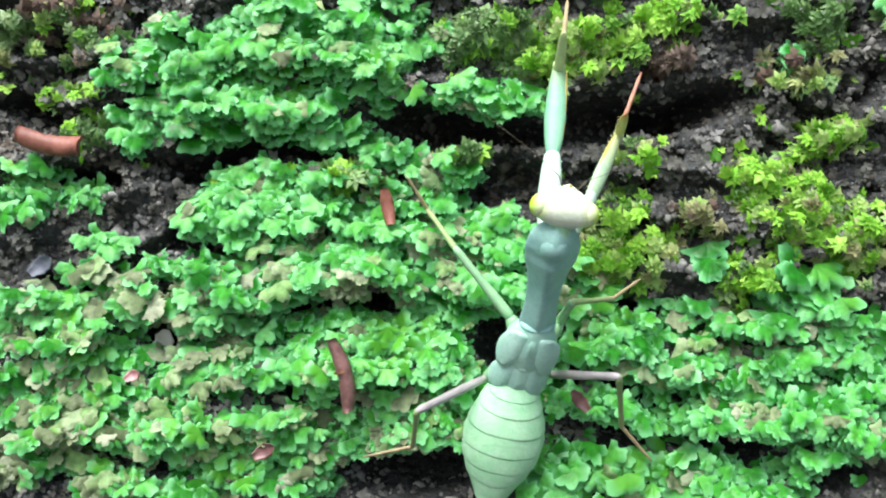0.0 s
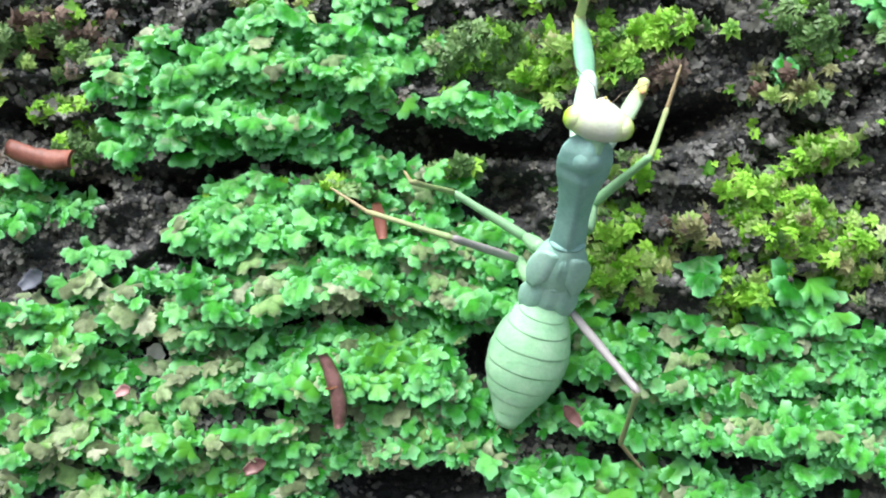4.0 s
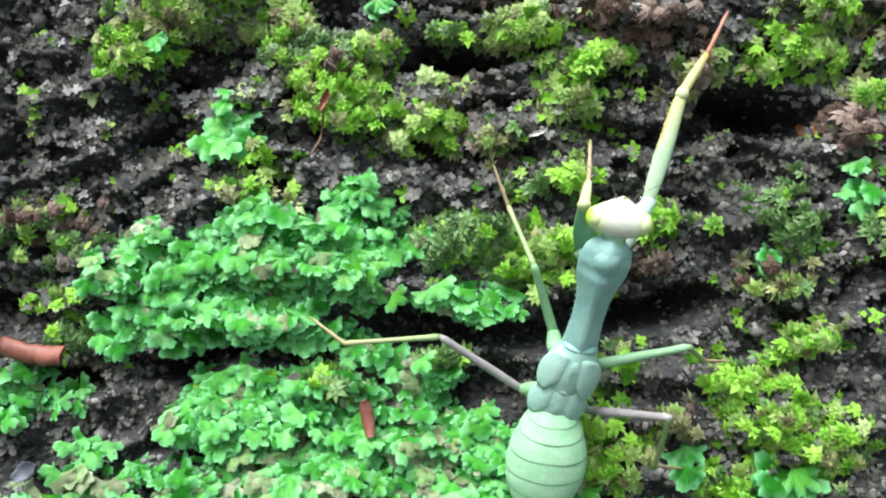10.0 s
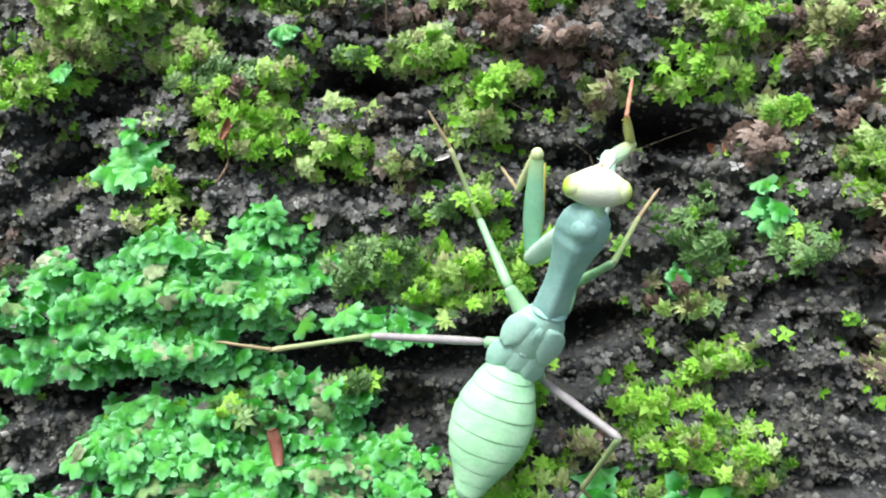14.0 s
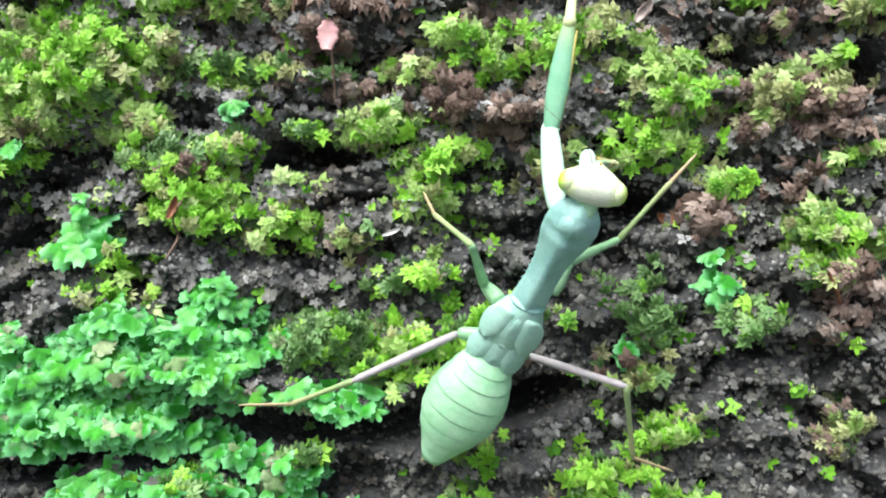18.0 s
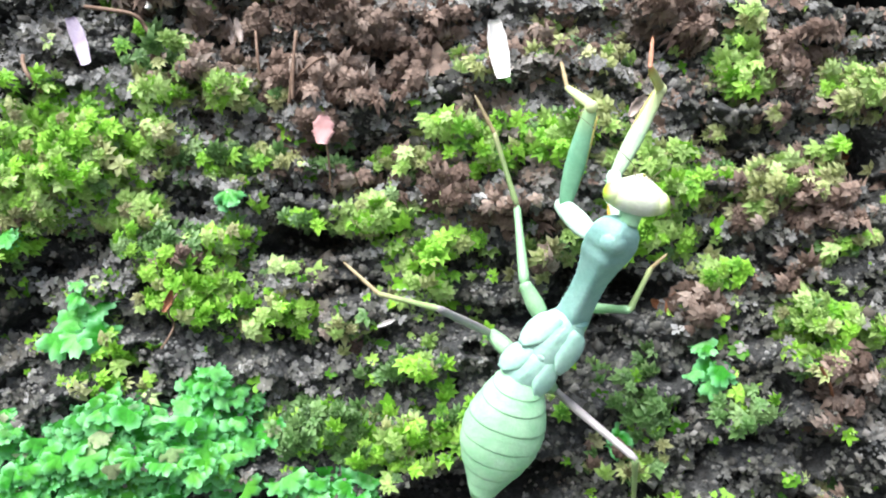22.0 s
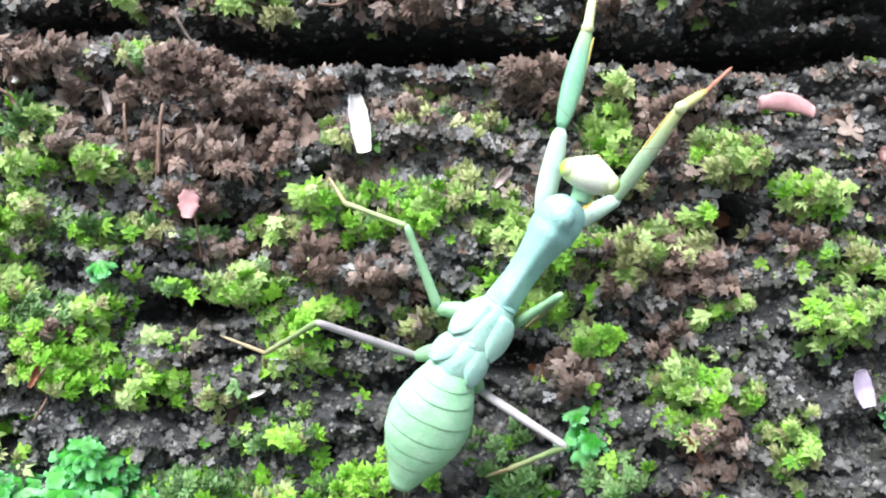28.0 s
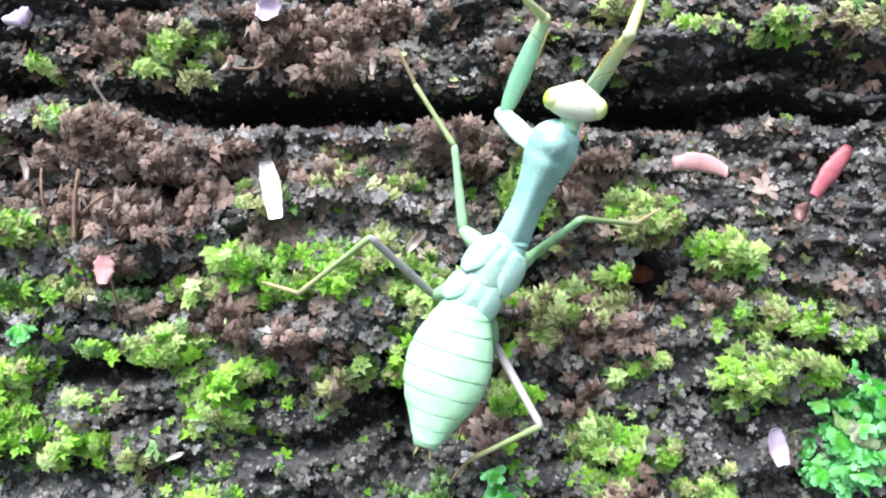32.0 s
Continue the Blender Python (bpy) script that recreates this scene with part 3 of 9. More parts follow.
# liverwort mats
liverwort(337, 144, 130, 110, 1, 0.04)
liverwort(568, 122, 160, 115, 2, 0.03)
liverwort(697, 48, 80, 70, 3, 0.03)
liverwort(485, 219, 170, 40, 4, 0.04)
liverwort(849, 173, 95, 36, 5, 0.03)
liverwort(78, 350, 84, 50, 6, 0.04)
liverwort(197, 430, 45, 22, 7, 0.05, label="small single bright green liverwort rosette")
liverwort(425, 350, 86, 62, 8, 0.05)
liverwort(528, 401, 150, 90, 9, 0.08)
liverwort(760, 380, 150, 90, 10, 0.2)
liverwort(851, 470, 110, 90, 11, 0.08)
liverwort(646, 488, 180, 70, 12, 0.6, label="greyish withering liverwort fronds among green ones")
liverwort(442, 498, 150, 60, 13, 0.2)
liverwort(80, 586, 110, 90, 14, 0.25, label="greyish withering liverwort fronds among green ones")
liverwort(255, 539, 130, 60, 15, 0.8, label="greyish withering liverwort fronds among green ones")
liverwort(257, 657, 170, 80, 16, 0.4, label="greyish withering liverwort fronds among green ones")
liverwort(471, 610, 190, 80, 17, 0.05)
liverwort(703, 613, 150, 80, 18, 0.06)
liverwort(106, 753, 150, 90, 19, 0.8, label="greyish withering liverwort fronds among green ones")
liverwort(330, 790, 190, 90, 20, 0.3, label="greyish withering liverwort fronds among green ones")
liverwort(589, 783, 170, 80, 21, 0.25, label="greyish withering liverwort fronds among green ones")
liverwort(760, 720, 100, 70, 22, 0.65, label="greyish withering liverwort fronds among green ones")
liverwort(861, 723, 60, 60, 23, 0.2)
liverwort(1042, 649, 100, 80, 24, 0.05)
liverwort(1176, 598, 110, 60, 25, 0.12)
liverwort(1369, 640, 160, 80, 26, 0.45, label="greyish withering liverwort fronds among green ones")
liverwort(1215, 720, 160, 60, 27, 0.06)
liverwort(1419, 715, 150, 70, 28, 0.2)
liverwort(1079, 829, 120, 60, 29, 0.03, 1.25)
liverwort(1339, 836, 150, 50, 30, 0.05)
liverwort(1503, 601, 90, 60, 31, 0.10)
liverwort(1520, 775, 70, 80, 32, 0.10)
liverwort(1416, 520, 62, 46, 33, 0.03, 1.5)
liverwort(1249, 465, 18, 30, 34, 0.0, 1.4, label="small single bright green liverwort rosette")
liverwort(1402, 105, 18, 18, 35, 0.0, label="small single bright green liverwort rosette")
liverwort(699, 262, 40, 35, 36, 0.1)
liverwort(960, 829, 60, 40, 37, 0.03, 1.4)
liverwort(1020, 500, 60, 40, 38, 0.1)
liverwort(447, -127, 40, 34, 39, 0.0, 1.5, label="small single bright green liverwort rosette")
liverwort(662, -33, 30, 25, 40, 0.0, label="small single bright green liverwort rosette")
liverwort(1583, -12, 24, 17, 41, 0.3, 1.2, label="greyish withering liverwort fronds among green ones")
liverwort(1548, -66, 8, 8, 42, 0.0, 1.0, label="small single bright green liverwort rosette")
liverwort(1537, -16, 8, 6, 43, 0.0, 0.8, label="small single bright green liverwort rosette")
liverwort(302, -284, 16, 12, 44, 0.0, label="small single bright green liverwort rosette")
liverwort(422, -190, 14, 12, 45, 0.0, label="small single bright green liverwort rosette")
liverwort(704, -347, 14, 10, 46, 0.0, label="small single bright green liverwort rosette")
liverwort(2196, -95, 70, 76, 47, 0.03)
liverwort(2238, -180, 40, 45, 48, 0.03)
# moss tufts
moss(420, -395, 105, 62, 401, "bright", thin=1.0)
moss(505, -430, 60, 50, 402, "bright", thin=0.9)
moss(350, -330, 70, 46, 403, "pale", thin=0.8, label="pale green star-leaved moss tuft on the wall")
moss(1062, 82, 130, 50, 101, "bright", thin=1)
moss(1109, 430, 85, 85, 102, "bright", thin=1)
moss(1057, 460, 60, 50, 103, "bright", thin=1)
moss(1324, 313, 60, 45, 104, "bright", thin=1)
moss(1399, 372, 90, 75, 105, "bright", thin=1)
moss(1516, 420, 80, 70, 106, "bright", thin=1)
moss(1314, 498, 45, 60, 107, "bright", thin=1)
moss(1456, 241, 55, 30, 108, "bright", thin=1)
moss(1223, 391, 50, 40, 109, "olive", thin=0.8, label="olive and straw coloured moss tuft")
moss(1121, 269, 34, 30, 110, "bright", thin=0.7)
moss(82, 56, 110, 50, 111, "dull", thin=0.6, label="dull dark green moss tuft on bare earth")
moss(115, 177, 50, 30, 112, "bright", thin=0.6)
moss(165, 228, 60, 30, 113, "dull", thin=0.6, label="dull dark green moss tuft on bare earth")
moss(598, 302, 45, 28, 114, "bright", thin=1)
moss(870, 50, 80, 45, 115, "dull", thin=0.9, label="dull dark green moss tuft on bare earth")
moss(953, 114, 60, 40, 116, "dull", thin=0.8, label="dull dark green moss tuft on bare earth")
moss(1427, 131, 80, 50, 117, "olive", thin=0.5, label="olive and straw coloured moss tuft")
moss(1195, 34, 90, 30, 118, "bright", thin=0.7)
moss(802, 253, 60, 30, 119, "dull", thin=1, label="dull dark green moss tuft on bare earth")
moss(642, 331, 60, 30, 120, "dull", thin=0.6, label="dull dark green moss tuft on bare earth")
moss(625, -195, 110, 60, 121, "bright", thin=0.9)
moss(596, -273, 130, 40, 122, "dull", thin=0.8, label="dull dark green moss tuft on bare earth")
moss(725, -291, 60, 40, 123, "bright", thin=0.7)
moss(785, -133, 72, 46, 124, "bright", thin=1.1)
moss(271, -286, 80, 60, 125, "bright", thin=0.8)
moss(496, -69, 60, 60, 126, "bright", thin=0.7)
moss(1085, -235, 75, 50, 127, "bright", thin=0.8)
moss(978, -308, 70, 34, 128, "bright", thin=0.9)
moss(918, -107, 45, 26, 129, "olive", thin=0.8, label="olive and straw coloured moss tuft")
moss(1451, -278, 100, 55, 130, "bright", thin=0.9)
moss(1606, -206, 34, 30, 131, "bright", thin=0.8)
moss(1007, 96, 75, 45, 132, "bright", thin=1)
moss(837, 66, 80, 50, 133, "dull", thin=1, label="dull dark green moss tuft on bare earth")
moss(829, -298, 60, 30, 134, "dull", thin=0.6, label="dull dark green moss tuft on bare earth")
moss(667, -153, 60, 30, 135, "bright", thin=0.7)
moss(1285, -230, 60, 60, 136, "olive", thin=0.6, label="olive and straw coloured moss tuft")
moss(1202, 106, 30, 20, 137, "brown", thin=0.8, label="dry curled brown moss on the ledge")
moss(1415, -44, 60, 40, 138, "dull", thin=0.5, label="dull dark green moss tuft on bare earth")
moss(84, 66, 70, 60, 139, "olive", thin=0.5, label="olive and straw coloured moss tuft")
moss(337, -321, 70, 40, 140, "olive", thin=0.6, label="olive and straw coloured moss tuft")
moss(416, -470, 110, 70, 141, "bright", thin=1.1)
moss(503, -413, 100, 60, 142, "pale", thin=1, label="pale yellow-green star moss tuft between dead moss")
moss(314, -375, 40, 70, 143, "bright", thin=1)
moss(528, -322, 80, 50, 144, "pale", thin=1, label="pale yellow-green star moss tuft between dead moss")
moss(633, -217, 100, 60, 145, "bright", thin=0.9)
moss(710, -539, 50, 26, 146, "pale", thin=0.7, label="pale yellow-green star moss tuft between dead moss")
moss(609, -546, 60, 26, 147, "bright", thin=0.6)
moss(978, -310, 75, 50, 148, "pale", thin=1.1, label="pale yellow-green star moss tuft between dead moss")
moss(1174, -441, 100, 55, 149, "bright", thin=1.1)
moss(1103, -474, 70, 34, 150, "pale", thin=0.9, label="pale yellow-green star moss tuft between dead moss")
moss(1290, -438, 70, 60, 151, "bright", thin=0.9)
moss(1453, -408, 90, 70, 152, "pale", thin=1, label="pale yellow-green star moss tuft between dead moss")
moss(1497, -344, 90, 50, 153, "bright", thin=0.9)
moss(1020, -415, 55, 34, 154, "olive", thin=0.9, label="olive and straw coloured moss tuft")
moss(1714, -376, 100, 44, 155, "olive", thin=0.9, label="olive and straw coloured moss tuft")
moss(1652, -326, 70, 40, 156, "olive", thin=0.7, label="olive and straw coloured moss tuft")
moss(1098, -247, 75, 40, 157, "bright", thin=0.9)
moss(1056, -187, 60, 30, 158, "pale", thin=0.8, label="pale yellow-green star moss tuft between dead moss")
moss(1053, -47, 50, 36, 159, "bright", thin=0.9)
moss(905, -97, 50, 30, 160, "olive", thin=0.8, label="olive and straw coloured moss tuft")
moss(1783, -87, 60, 55, 161, "bright", thin=0.8)
moss(1577, -195, 34, 34, 162, "pale", thin=0.7, label="pale yellow-green star moss tuft between dead moss")
moss(1818, -239, 22, 22, 163, "bright", thin=0.9)
moss(1784, 235, 58, 42, 164, "olive", thin=1.1, label="olive and straw coloured moss tuft")
moss(1472, 239, 70, 30, 165, "bright", thin=0.9)
moss(1839, -505, 60, 50, 166, "olive", thin=0.7, label="olive and straw coloured moss tuft")
moss(1621, -538, 45, 40, 167, "bright", thin=0.7)
moss(848, 62, 90, 40, 168, "dull", thin=0.8, label="dull dark green moss tuft on bare earth")
moss(989, 113, 90, 40, 169, "bright", thin=0.9)
moss(972, -27, 40, 26, 170, "dull", thin=0.6, label="dull dark green moss tuft on bare earth")
moss(1622, 48, 80, 40, 171, "dull", thin=0.5, label="dull dark green moss tuft on bare earth")
moss(1447, 46, 60, 40, 172, "dull", thin=0.4, label="dull dark green moss tuft on bare earth")
moss(1856, -525, 62, 44, 173, "pale", thin=0.9, label="pale yellow-green star moss tuft between dead moss")
moss(1994, -449, 60, 38, 174, "pale", thin=0.9, label="pale yellow-green star moss tuft between dead moss")
moss(2060, -318, 70, 50, 175, "pale", thin=1, label="pale yellow-green star moss tuft between dead moss")
moss(2004, -222, 70, 60, 176, "pale", thin=1, label="pale yellow-green star moss tuft between dead moss")
moss(1945, 9, 60, 50, 177, "pale", thin=1, label="pale yellow-green star moss tuft between dead moss")
moss(1862, -99, 55, 26, 178, "pale", thin=0.9, label="pale yellow-green star moss tuft between dead moss")
moss(1738, -134, 50, 44, 179, "pale", thin=0.9, label="pale yellow-green star moss tuft between dead moss")
moss(1756, -39, 45, 40, 180, "olive", thin=0.8, label="olive and straw coloured moss tuft")
moss(1787, -233, 22, 22, 181, "pale", thin=1, label="pale yellow-green star moss tuft between dead moss")
moss(1587, -186, 40, 34, 182, "pale", thin=0.7, label="pale yellow-green star moss tuft between dead moss")
moss(650, -547, 110, 30, 183, "pale", thin=0.6, label="pale yellow-green star moss tuft between dead moss")
moss(686, -429, 80, 30, 184, "dull", thin=0.6, label="dull dark green moss tuft on bare earth")
moss(591, -452, 60, 34, 185, "pale", thin=0.7, label="pale yellow-green star moss tuft between dead moss")
moss(908, -425, 60, 30, 186, "dull", thin=0.6, label="dull dark green moss tuft on bare earth")
moss(1003, -411, 70, 26, 187, "pale", thin=0.7, label="pale yellow-green star moss tuft between dead moss")
moss(1638, -643, 26, 40, 188, "pale", thin=0.9, label="pale yellow-green star moss tuft between dead moss")
moss(1631, -596, 40, 34, 189, "pale", thin=0.8, label="pale yellow-green star moss tuft between dead moss")
moss(1376, -614, 60, 40, 190, "olive", thin=0.7, label="olive and straw coloured moss tuft")
moss(1146, -573, 60, 30, 191, "olive", thin=0.8, label="olive and straw coloured moss tuft")
moss(1361, -478, 70, 40, 192, "olive", thin=0.7, label="olive and straw coloured moss tuft")
moss(1725, -368, 130, 50, 193, "olive", thin=1, label="olive and straw coloured moss tuft")
moss(1499, -334, 60, 40, 194, "olive", thin=0.8, label="olive and straw coloured moss tuft")
moss(1008, -861, 80, 45, 195, "olive", thin=0.5, label="olive and straw coloured moss tuft")
moss(1810, -883, 60, 34, 196, "olive", thin=0.9, label="olive and straw coloured moss tuft")
moss(2093, -841, 60, 34, 197, "pale", thin=0.9, label="pale yellow-green star moss tuft between dead moss")
moss(2232, -862, 70, 40, 198, "olive", thin=0.9, label="olive and straw coloured moss tuft")
moss(1949, -863, 40, 10, 199, "pale", thin=0.8, label="pale yellow-green star moss tuft between dead moss")
moss(763, -823, 26, 20, 200, "pale", thin=0.7, label="pale yellow-green star moss tuft between dead moss")
moss(1995, -343, 40, 26, 201, "dull", thin=0.7, label="dull dark green moss tuft on bare earth")
moss(1291, -624, 60, 40, 202, "olive", thin=0.7, label="olive and straw coloured moss tuft")
moss(778, -736, 60, 30, 203, "olive", thin=0.5, label="olive and straw coloured moss tuft")
moss(576, -614, 60, 60, 204, "dull", thin=0.4, label="dull dark green moss tuft on bare earth")
moss(356, -513, 60, 40, 205, "pale", thin=0.9, label="pale yellow-green star moss tuft between dead moss")
moss(432, -437, 80, 40, 206, "pale", thin=0.8, label="pale yellow-green star moss tuft between dead moss")
moss(329, -363, 50, 50, 207, "pale", thin=0.7, label="pale yellow-green star moss tuft between dead moss")
moss(552, -484, 60, 34, 208, "pale", thin=0.7, label="pale yellow-green star moss tuft between dead moss")
moss(710, -406, 60, 20, 209, "pale", thin=0.7, label="pale yellow-green star moss tuft between dead moss")
moss(675, -285, 50, 34, 210, "pale", thin=0.8, label="pale yellow-green star moss tuft between dead moss")
moss(792, -527, 50, 18, 211, "pale", thin=0.6, label="pale yellow-green star moss tuft between dead moss")
moss(801, -226, 34, 20, 212, "pale", thin=0.7, label="pale yellow-green star moss tuft between dead moss")
moss(955, -317, 70, 40, 213, "pale", thin=0.8, label="pale yellow-green star moss tuft between dead moss")
moss(625, -627, 16, 15, 214, "bright", thin=1.4)
moss(478, -709, 12, 10, 215, "bright", thin=1.2)
moss(403, -558, 18, 16, 216, "bright", thin=1.2)
moss(605, -554, 60, 24, 217, "pale", thin=1.1, label="pale yellow-green star moss tuft between dead moss")
moss(712, -545, 42, 24, 218, "bright", thin=1.1)
moss(792, -725, 32, 16, 219, "dull", thin=1, label="dull dark green moss tuft on bare earth")
moss(600, -578, 60, 20, 220, "olive", thin=0.7, label="olive and straw coloured moss tuft")
moss(452, -473, 130, 56, 221, "bright", thin=1.1)
moss(544, -447, 60, 30, 222, "bright", thin=1.1)
moss(336, -471, 50, 40, 223, "bright", thin=1)
moss(601, -543, 60, 24, 224, "pale", thin=1, label="pale yellow-green star moss tuft between dead moss")
moss(711, -541, 45, 26, 225, "bright", thin=1)
moss(627, -632, 16, 14, 226, "bright", thin=1.4)
moss(343, -550, 22, 16, 227, "bright", thin=1.2)
moss(402, -555, 15, 14, 228, "bright", thin=1.2)
moss(697, -428, 30, 15, 229, "dull", thin=1, label="dull dark green moss tuft on bare earth")
moss(777, -428, 60, 25, 230, "pale", thin=0.8, label="pale yellow-green star moss tuft between dead moss")
moss(1622, -567, 50, 40, 231, "pale", thin=1, label="pale yellow-green star moss tuft between dead moss")
moss(1643, -547, 70, 34, 232, "olive", thin=0.8, label="olive and straw coloured moss tuft")
moss(1799, -541, 40, 26, 233, "pale", thin=0.9, label="pale yellow-green star moss tuft between dead moss")
moss(1933, -454, 16, 14, 234, "bright", thin=1.4)
moss(1789, -416, 20, 16, 235, "bright", thin=1.3)
moss(1673, -466, 34, 20, 236, "olive", thin=0.8, label="olive and straw coloured moss tuft")
moss(1597, -446, 24, 16, 237, "olive", thin=0.7, label="olive and straw coloured moss tuft")
moss(996, -855, 75, 36, 238, "pale", thin=0.8, label="pale yellow-green star moss tuft between dead moss")
moss(654, -875, 20, 14, 239, "pale", thin=1, label="pale yellow-green star moss tuft between dead moss")
moss(787, -718, 36, 15, 240, "dull", thin=1, label="dull dark green moss tuft on bare earth")
moss(941, -823, 34, 14, 241, "olive", thin=0.8, label="olive and straw coloured moss tuft")
moss(1034, -792, 40, 12, 242, "olive", thin=0.8, label="olive and straw coloured moss tuft")
moss(1993, -448, 50, 34, 243, "pale", thin=0.9, label="pale yellow-green star moss tuft between dead moss")
moss(2139, -267, 95, 66, 244, "pale", thin=0.9, label="pale yellow-green star moss tuft between dead moss")
moss(1978, -246, 16, 12, 245, "pale", thin=1, label="pale yellow-green star moss tuft between dead moss")
moss(1859, -256, 20, 14, 246, "pale", thin=1, label="pale yellow-green star moss tuft between dead moss")
moss(1780, -232, 20, 14, 247, "pale", thin=1, label="pale yellow-green star moss tuft between dead moss")
moss(1740, -105, 50, 40, 248, "pale", thin=0.8, label="pale yellow-green star moss tuft between dead moss")
moss(1853, -74, 40, 20, 249, "pale", thin=0.9, label="pale yellow-green star moss tuft between dead moss")
moss(1767, -34, 40, 20, 250, "pale", thin=0.9, label="pale yellow-green star moss tuft between dead moss")
moss(1932, -27, 50, 20, 251, "pale", thin=0.9, label="pale yellow-green star moss tuft between dead moss")
moss(881, -700, 110, 60, 252, "brown", thin=0.9, label="dry curled brown moss on the ledge")
moss(732, -669, 90, 50, 253, "brown", thin=0.9, label="dry curled brown moss on the ledge")
moss(952, -661, 100, 50, 254, "brown", thin=0.9, label="dry curled brown moss on the ledge")
moss(870, -564, 120, 50, 255, "brown", thin=0.9, label="dry curled brown moss on the ledge")
moss(996, -613, 80, 50, 256, "brown", thin=0.9, label="dry curled brown moss on the ledge")
moss(1098, -646, 70, 40, 257, "brown", thin=0.7, label="dry curled brown moss on the ledge")
moss(1489, -688, 70, 50, 258, "brown", thin=1.1, label="dry curled brown moss on the ledge")
moss(1538, -637, 60, 34, 259, "brown", thin=0.9, label="dry curled brown moss on the ledge")
moss(1730, -606, 100, 40, 260, "brown", thin=0.9, label="dry curled brown moss on the ledge")
moss(1244, -628, 80, 40, 261, "brown", thin=0.6, label="dry curled brown moss on the ledge")
moss(1154, -490, 60, 40, 262, "brown", thin=0.5, label="dry curled brown moss on the ledge")
moss(685, -595, 90, 50, 263, "brown", thin=0.5, label="dry curled brown moss on the ledge")
moss(1762, -327, 90, 40, 264, "brown", thin=0.8, label="dry curled brown moss on the ledge")
moss(1645, -299, 60, 30, 265, "brown", thin=0.6, label="dry curled brown moss on the ledge")
moss(1950, -372, 60, 40, 266, "brown", thin=0.5, label="dry curled brown moss on the ledge")
moss(1098, -376, 80, 60, 267, "brown", thin=0.6, label="dry curled brown moss on the ledge")
moss(1708, -203, 60, 40, 268, "brown", thin=0.5, label="dry curled brown moss on the ledge")
moss(604, -723, 100, 50, 269, "brown", thin=0.8, label="dry curled brown moss on the ledge")
moss(918, -886, 80, 50, 270, "brown", thin=0.9, label="dry curled brown moss on the ledge")
moss(1197, -865, 110, 60, 271, "brown", thin=1, label="dry curled brown moss on the ledge")
moss(1343, -864, 90, 50, 272, "brown", thin=1, label="dry curled brown moss on the ledge")
moss(1403, -899, 60, 30, 273, "brown", thin=0.9, label="dry curled brown moss on the ledge")
moss(1282, -801, 80, 30, 274, "brown", thin=0.8, label="dry curled brown moss on the ledge")
moss(1605, -808, 60, 40, 275, "brown", thin=0.5, label="dry curled brown moss on the ledge")
moss(1793, -298, 90, 30, 276, "brown", thin=0.7, label="dry curled brown moss on the ledge")
moss(2250, -765, 60, 30, 277, "brown", thin=0.4, label="dry curled brown moss on the ledge")
moss(919, -553, 110, 60, 278, "brown", thin=0.8, label="dry curled brown moss on the ledge")
moss(1002, -564, 80, 50, 279, "brown", thin=0.7, label="dry curled brown moss on the ledge")
moss(862, -462, 70, 40, 280, "brown", thin=0.7, label="dry curled brown moss on the ledge")
moss(1690, -555, 60, 40, 281, "brown", thin=0.8, label="dry curled brown moss on the ledge")
moss(1190, -315, 70, 40, 282, "brown", thin=0.6, label="dry curled brown moss on the ledge")
moss(1529, -135, 80, 50, 283, "brown", thin=0.4, label="dry curled brown moss on the ledge")
moss(1789, -9, 80, 80, 284, "brown", thin=0.4, label="dry curled brown moss on the ledge")
moss(947, -386, 60, 30, 285, "brown", thin=0.7, label="dry curled brown moss on the ledge")
moss(626, -243, 70, 40, 286, "brown", thin=0.6, label="dry curled brown moss on the ledge")
moss(1236, -303, 80, 40, 287, "brown", thin=0.7, label="dry curled brown moss on the ledge")
moss(1431, 45, 60, 60, 288, "dull", thin=0.5, label="dull dark green moss tuft on bare earth")
moss(106, 24, 90, 30, 289, "brown", thin=0.5, label="dry curled brown moss on the ledge")
moss(1181, 106, 30, 18, 290, "brown", thin=1, label="dry curled brown moss on the ledge")

# ---- loose bits caught on the wall ----


def plain(name, colours, rough=0.6, scale=500, through=0.0):
    m, nt, b = mat(name)
    n = noise_node(nt, scale, 4, 0.65)
    c = ramp(nt, n.outputs[0], [(0.3, colours[0]), (0.7, colours[1])])
    nt.links.new(c, b.inputs["Base Color"])
    b.inputs["Roughness"].default_value = rough
    bump(nt, b, n.outputs[0], 0.3, 0.0004)
    return m


BARK = plain("red_brown_bark", ((0.17, 0.055, 0.038), (0.36, 0.14, 0.095)), 0.55)
HUSK = plain("dark_husk", ((0.09, 0.04, 0.036), (0.27, 0.14, 0.125)), 0.4)
WHITE = plain("white_petal_skin", ((0.75, 0.72, 0.66), (0.85, 0.84, 0.80)), 0.5)
PINK = plain("pink_petal_skin", ((0.50, 0.26, 0.25), (0.64, 0.37, 0.36)), 0.5)
RED = plain("red_petal_skin", ((0.33, 0.07, 0.085), (0.47, 0.14, 0.16)), 0.5)
LILAC = plain("lilac_petal_skin", ((0.40, 0.32, 0.45), (0.62, 0.55, 0.66)), 0.5)
DRY = plain("dry_leaf_skin", ((0.22, 0.17, 0.14), (0.45, 0.38, 0.34)), 0.7)
SLATE = plain("slate_flake_skin", ((0.09, 0.10, 0.13), (0.20, 0.22, 0.26)), 0.6)
RUST = plain("rust_leaf_skin", ((0.16, 0.06, 0.025), (0.34, 0.15, 0.07)), 0.6)
ROOT = plain("rootlet_skin", ((0.12, 0.07, 0.045), (0.30, 0.20, 0.14)), 0.7)


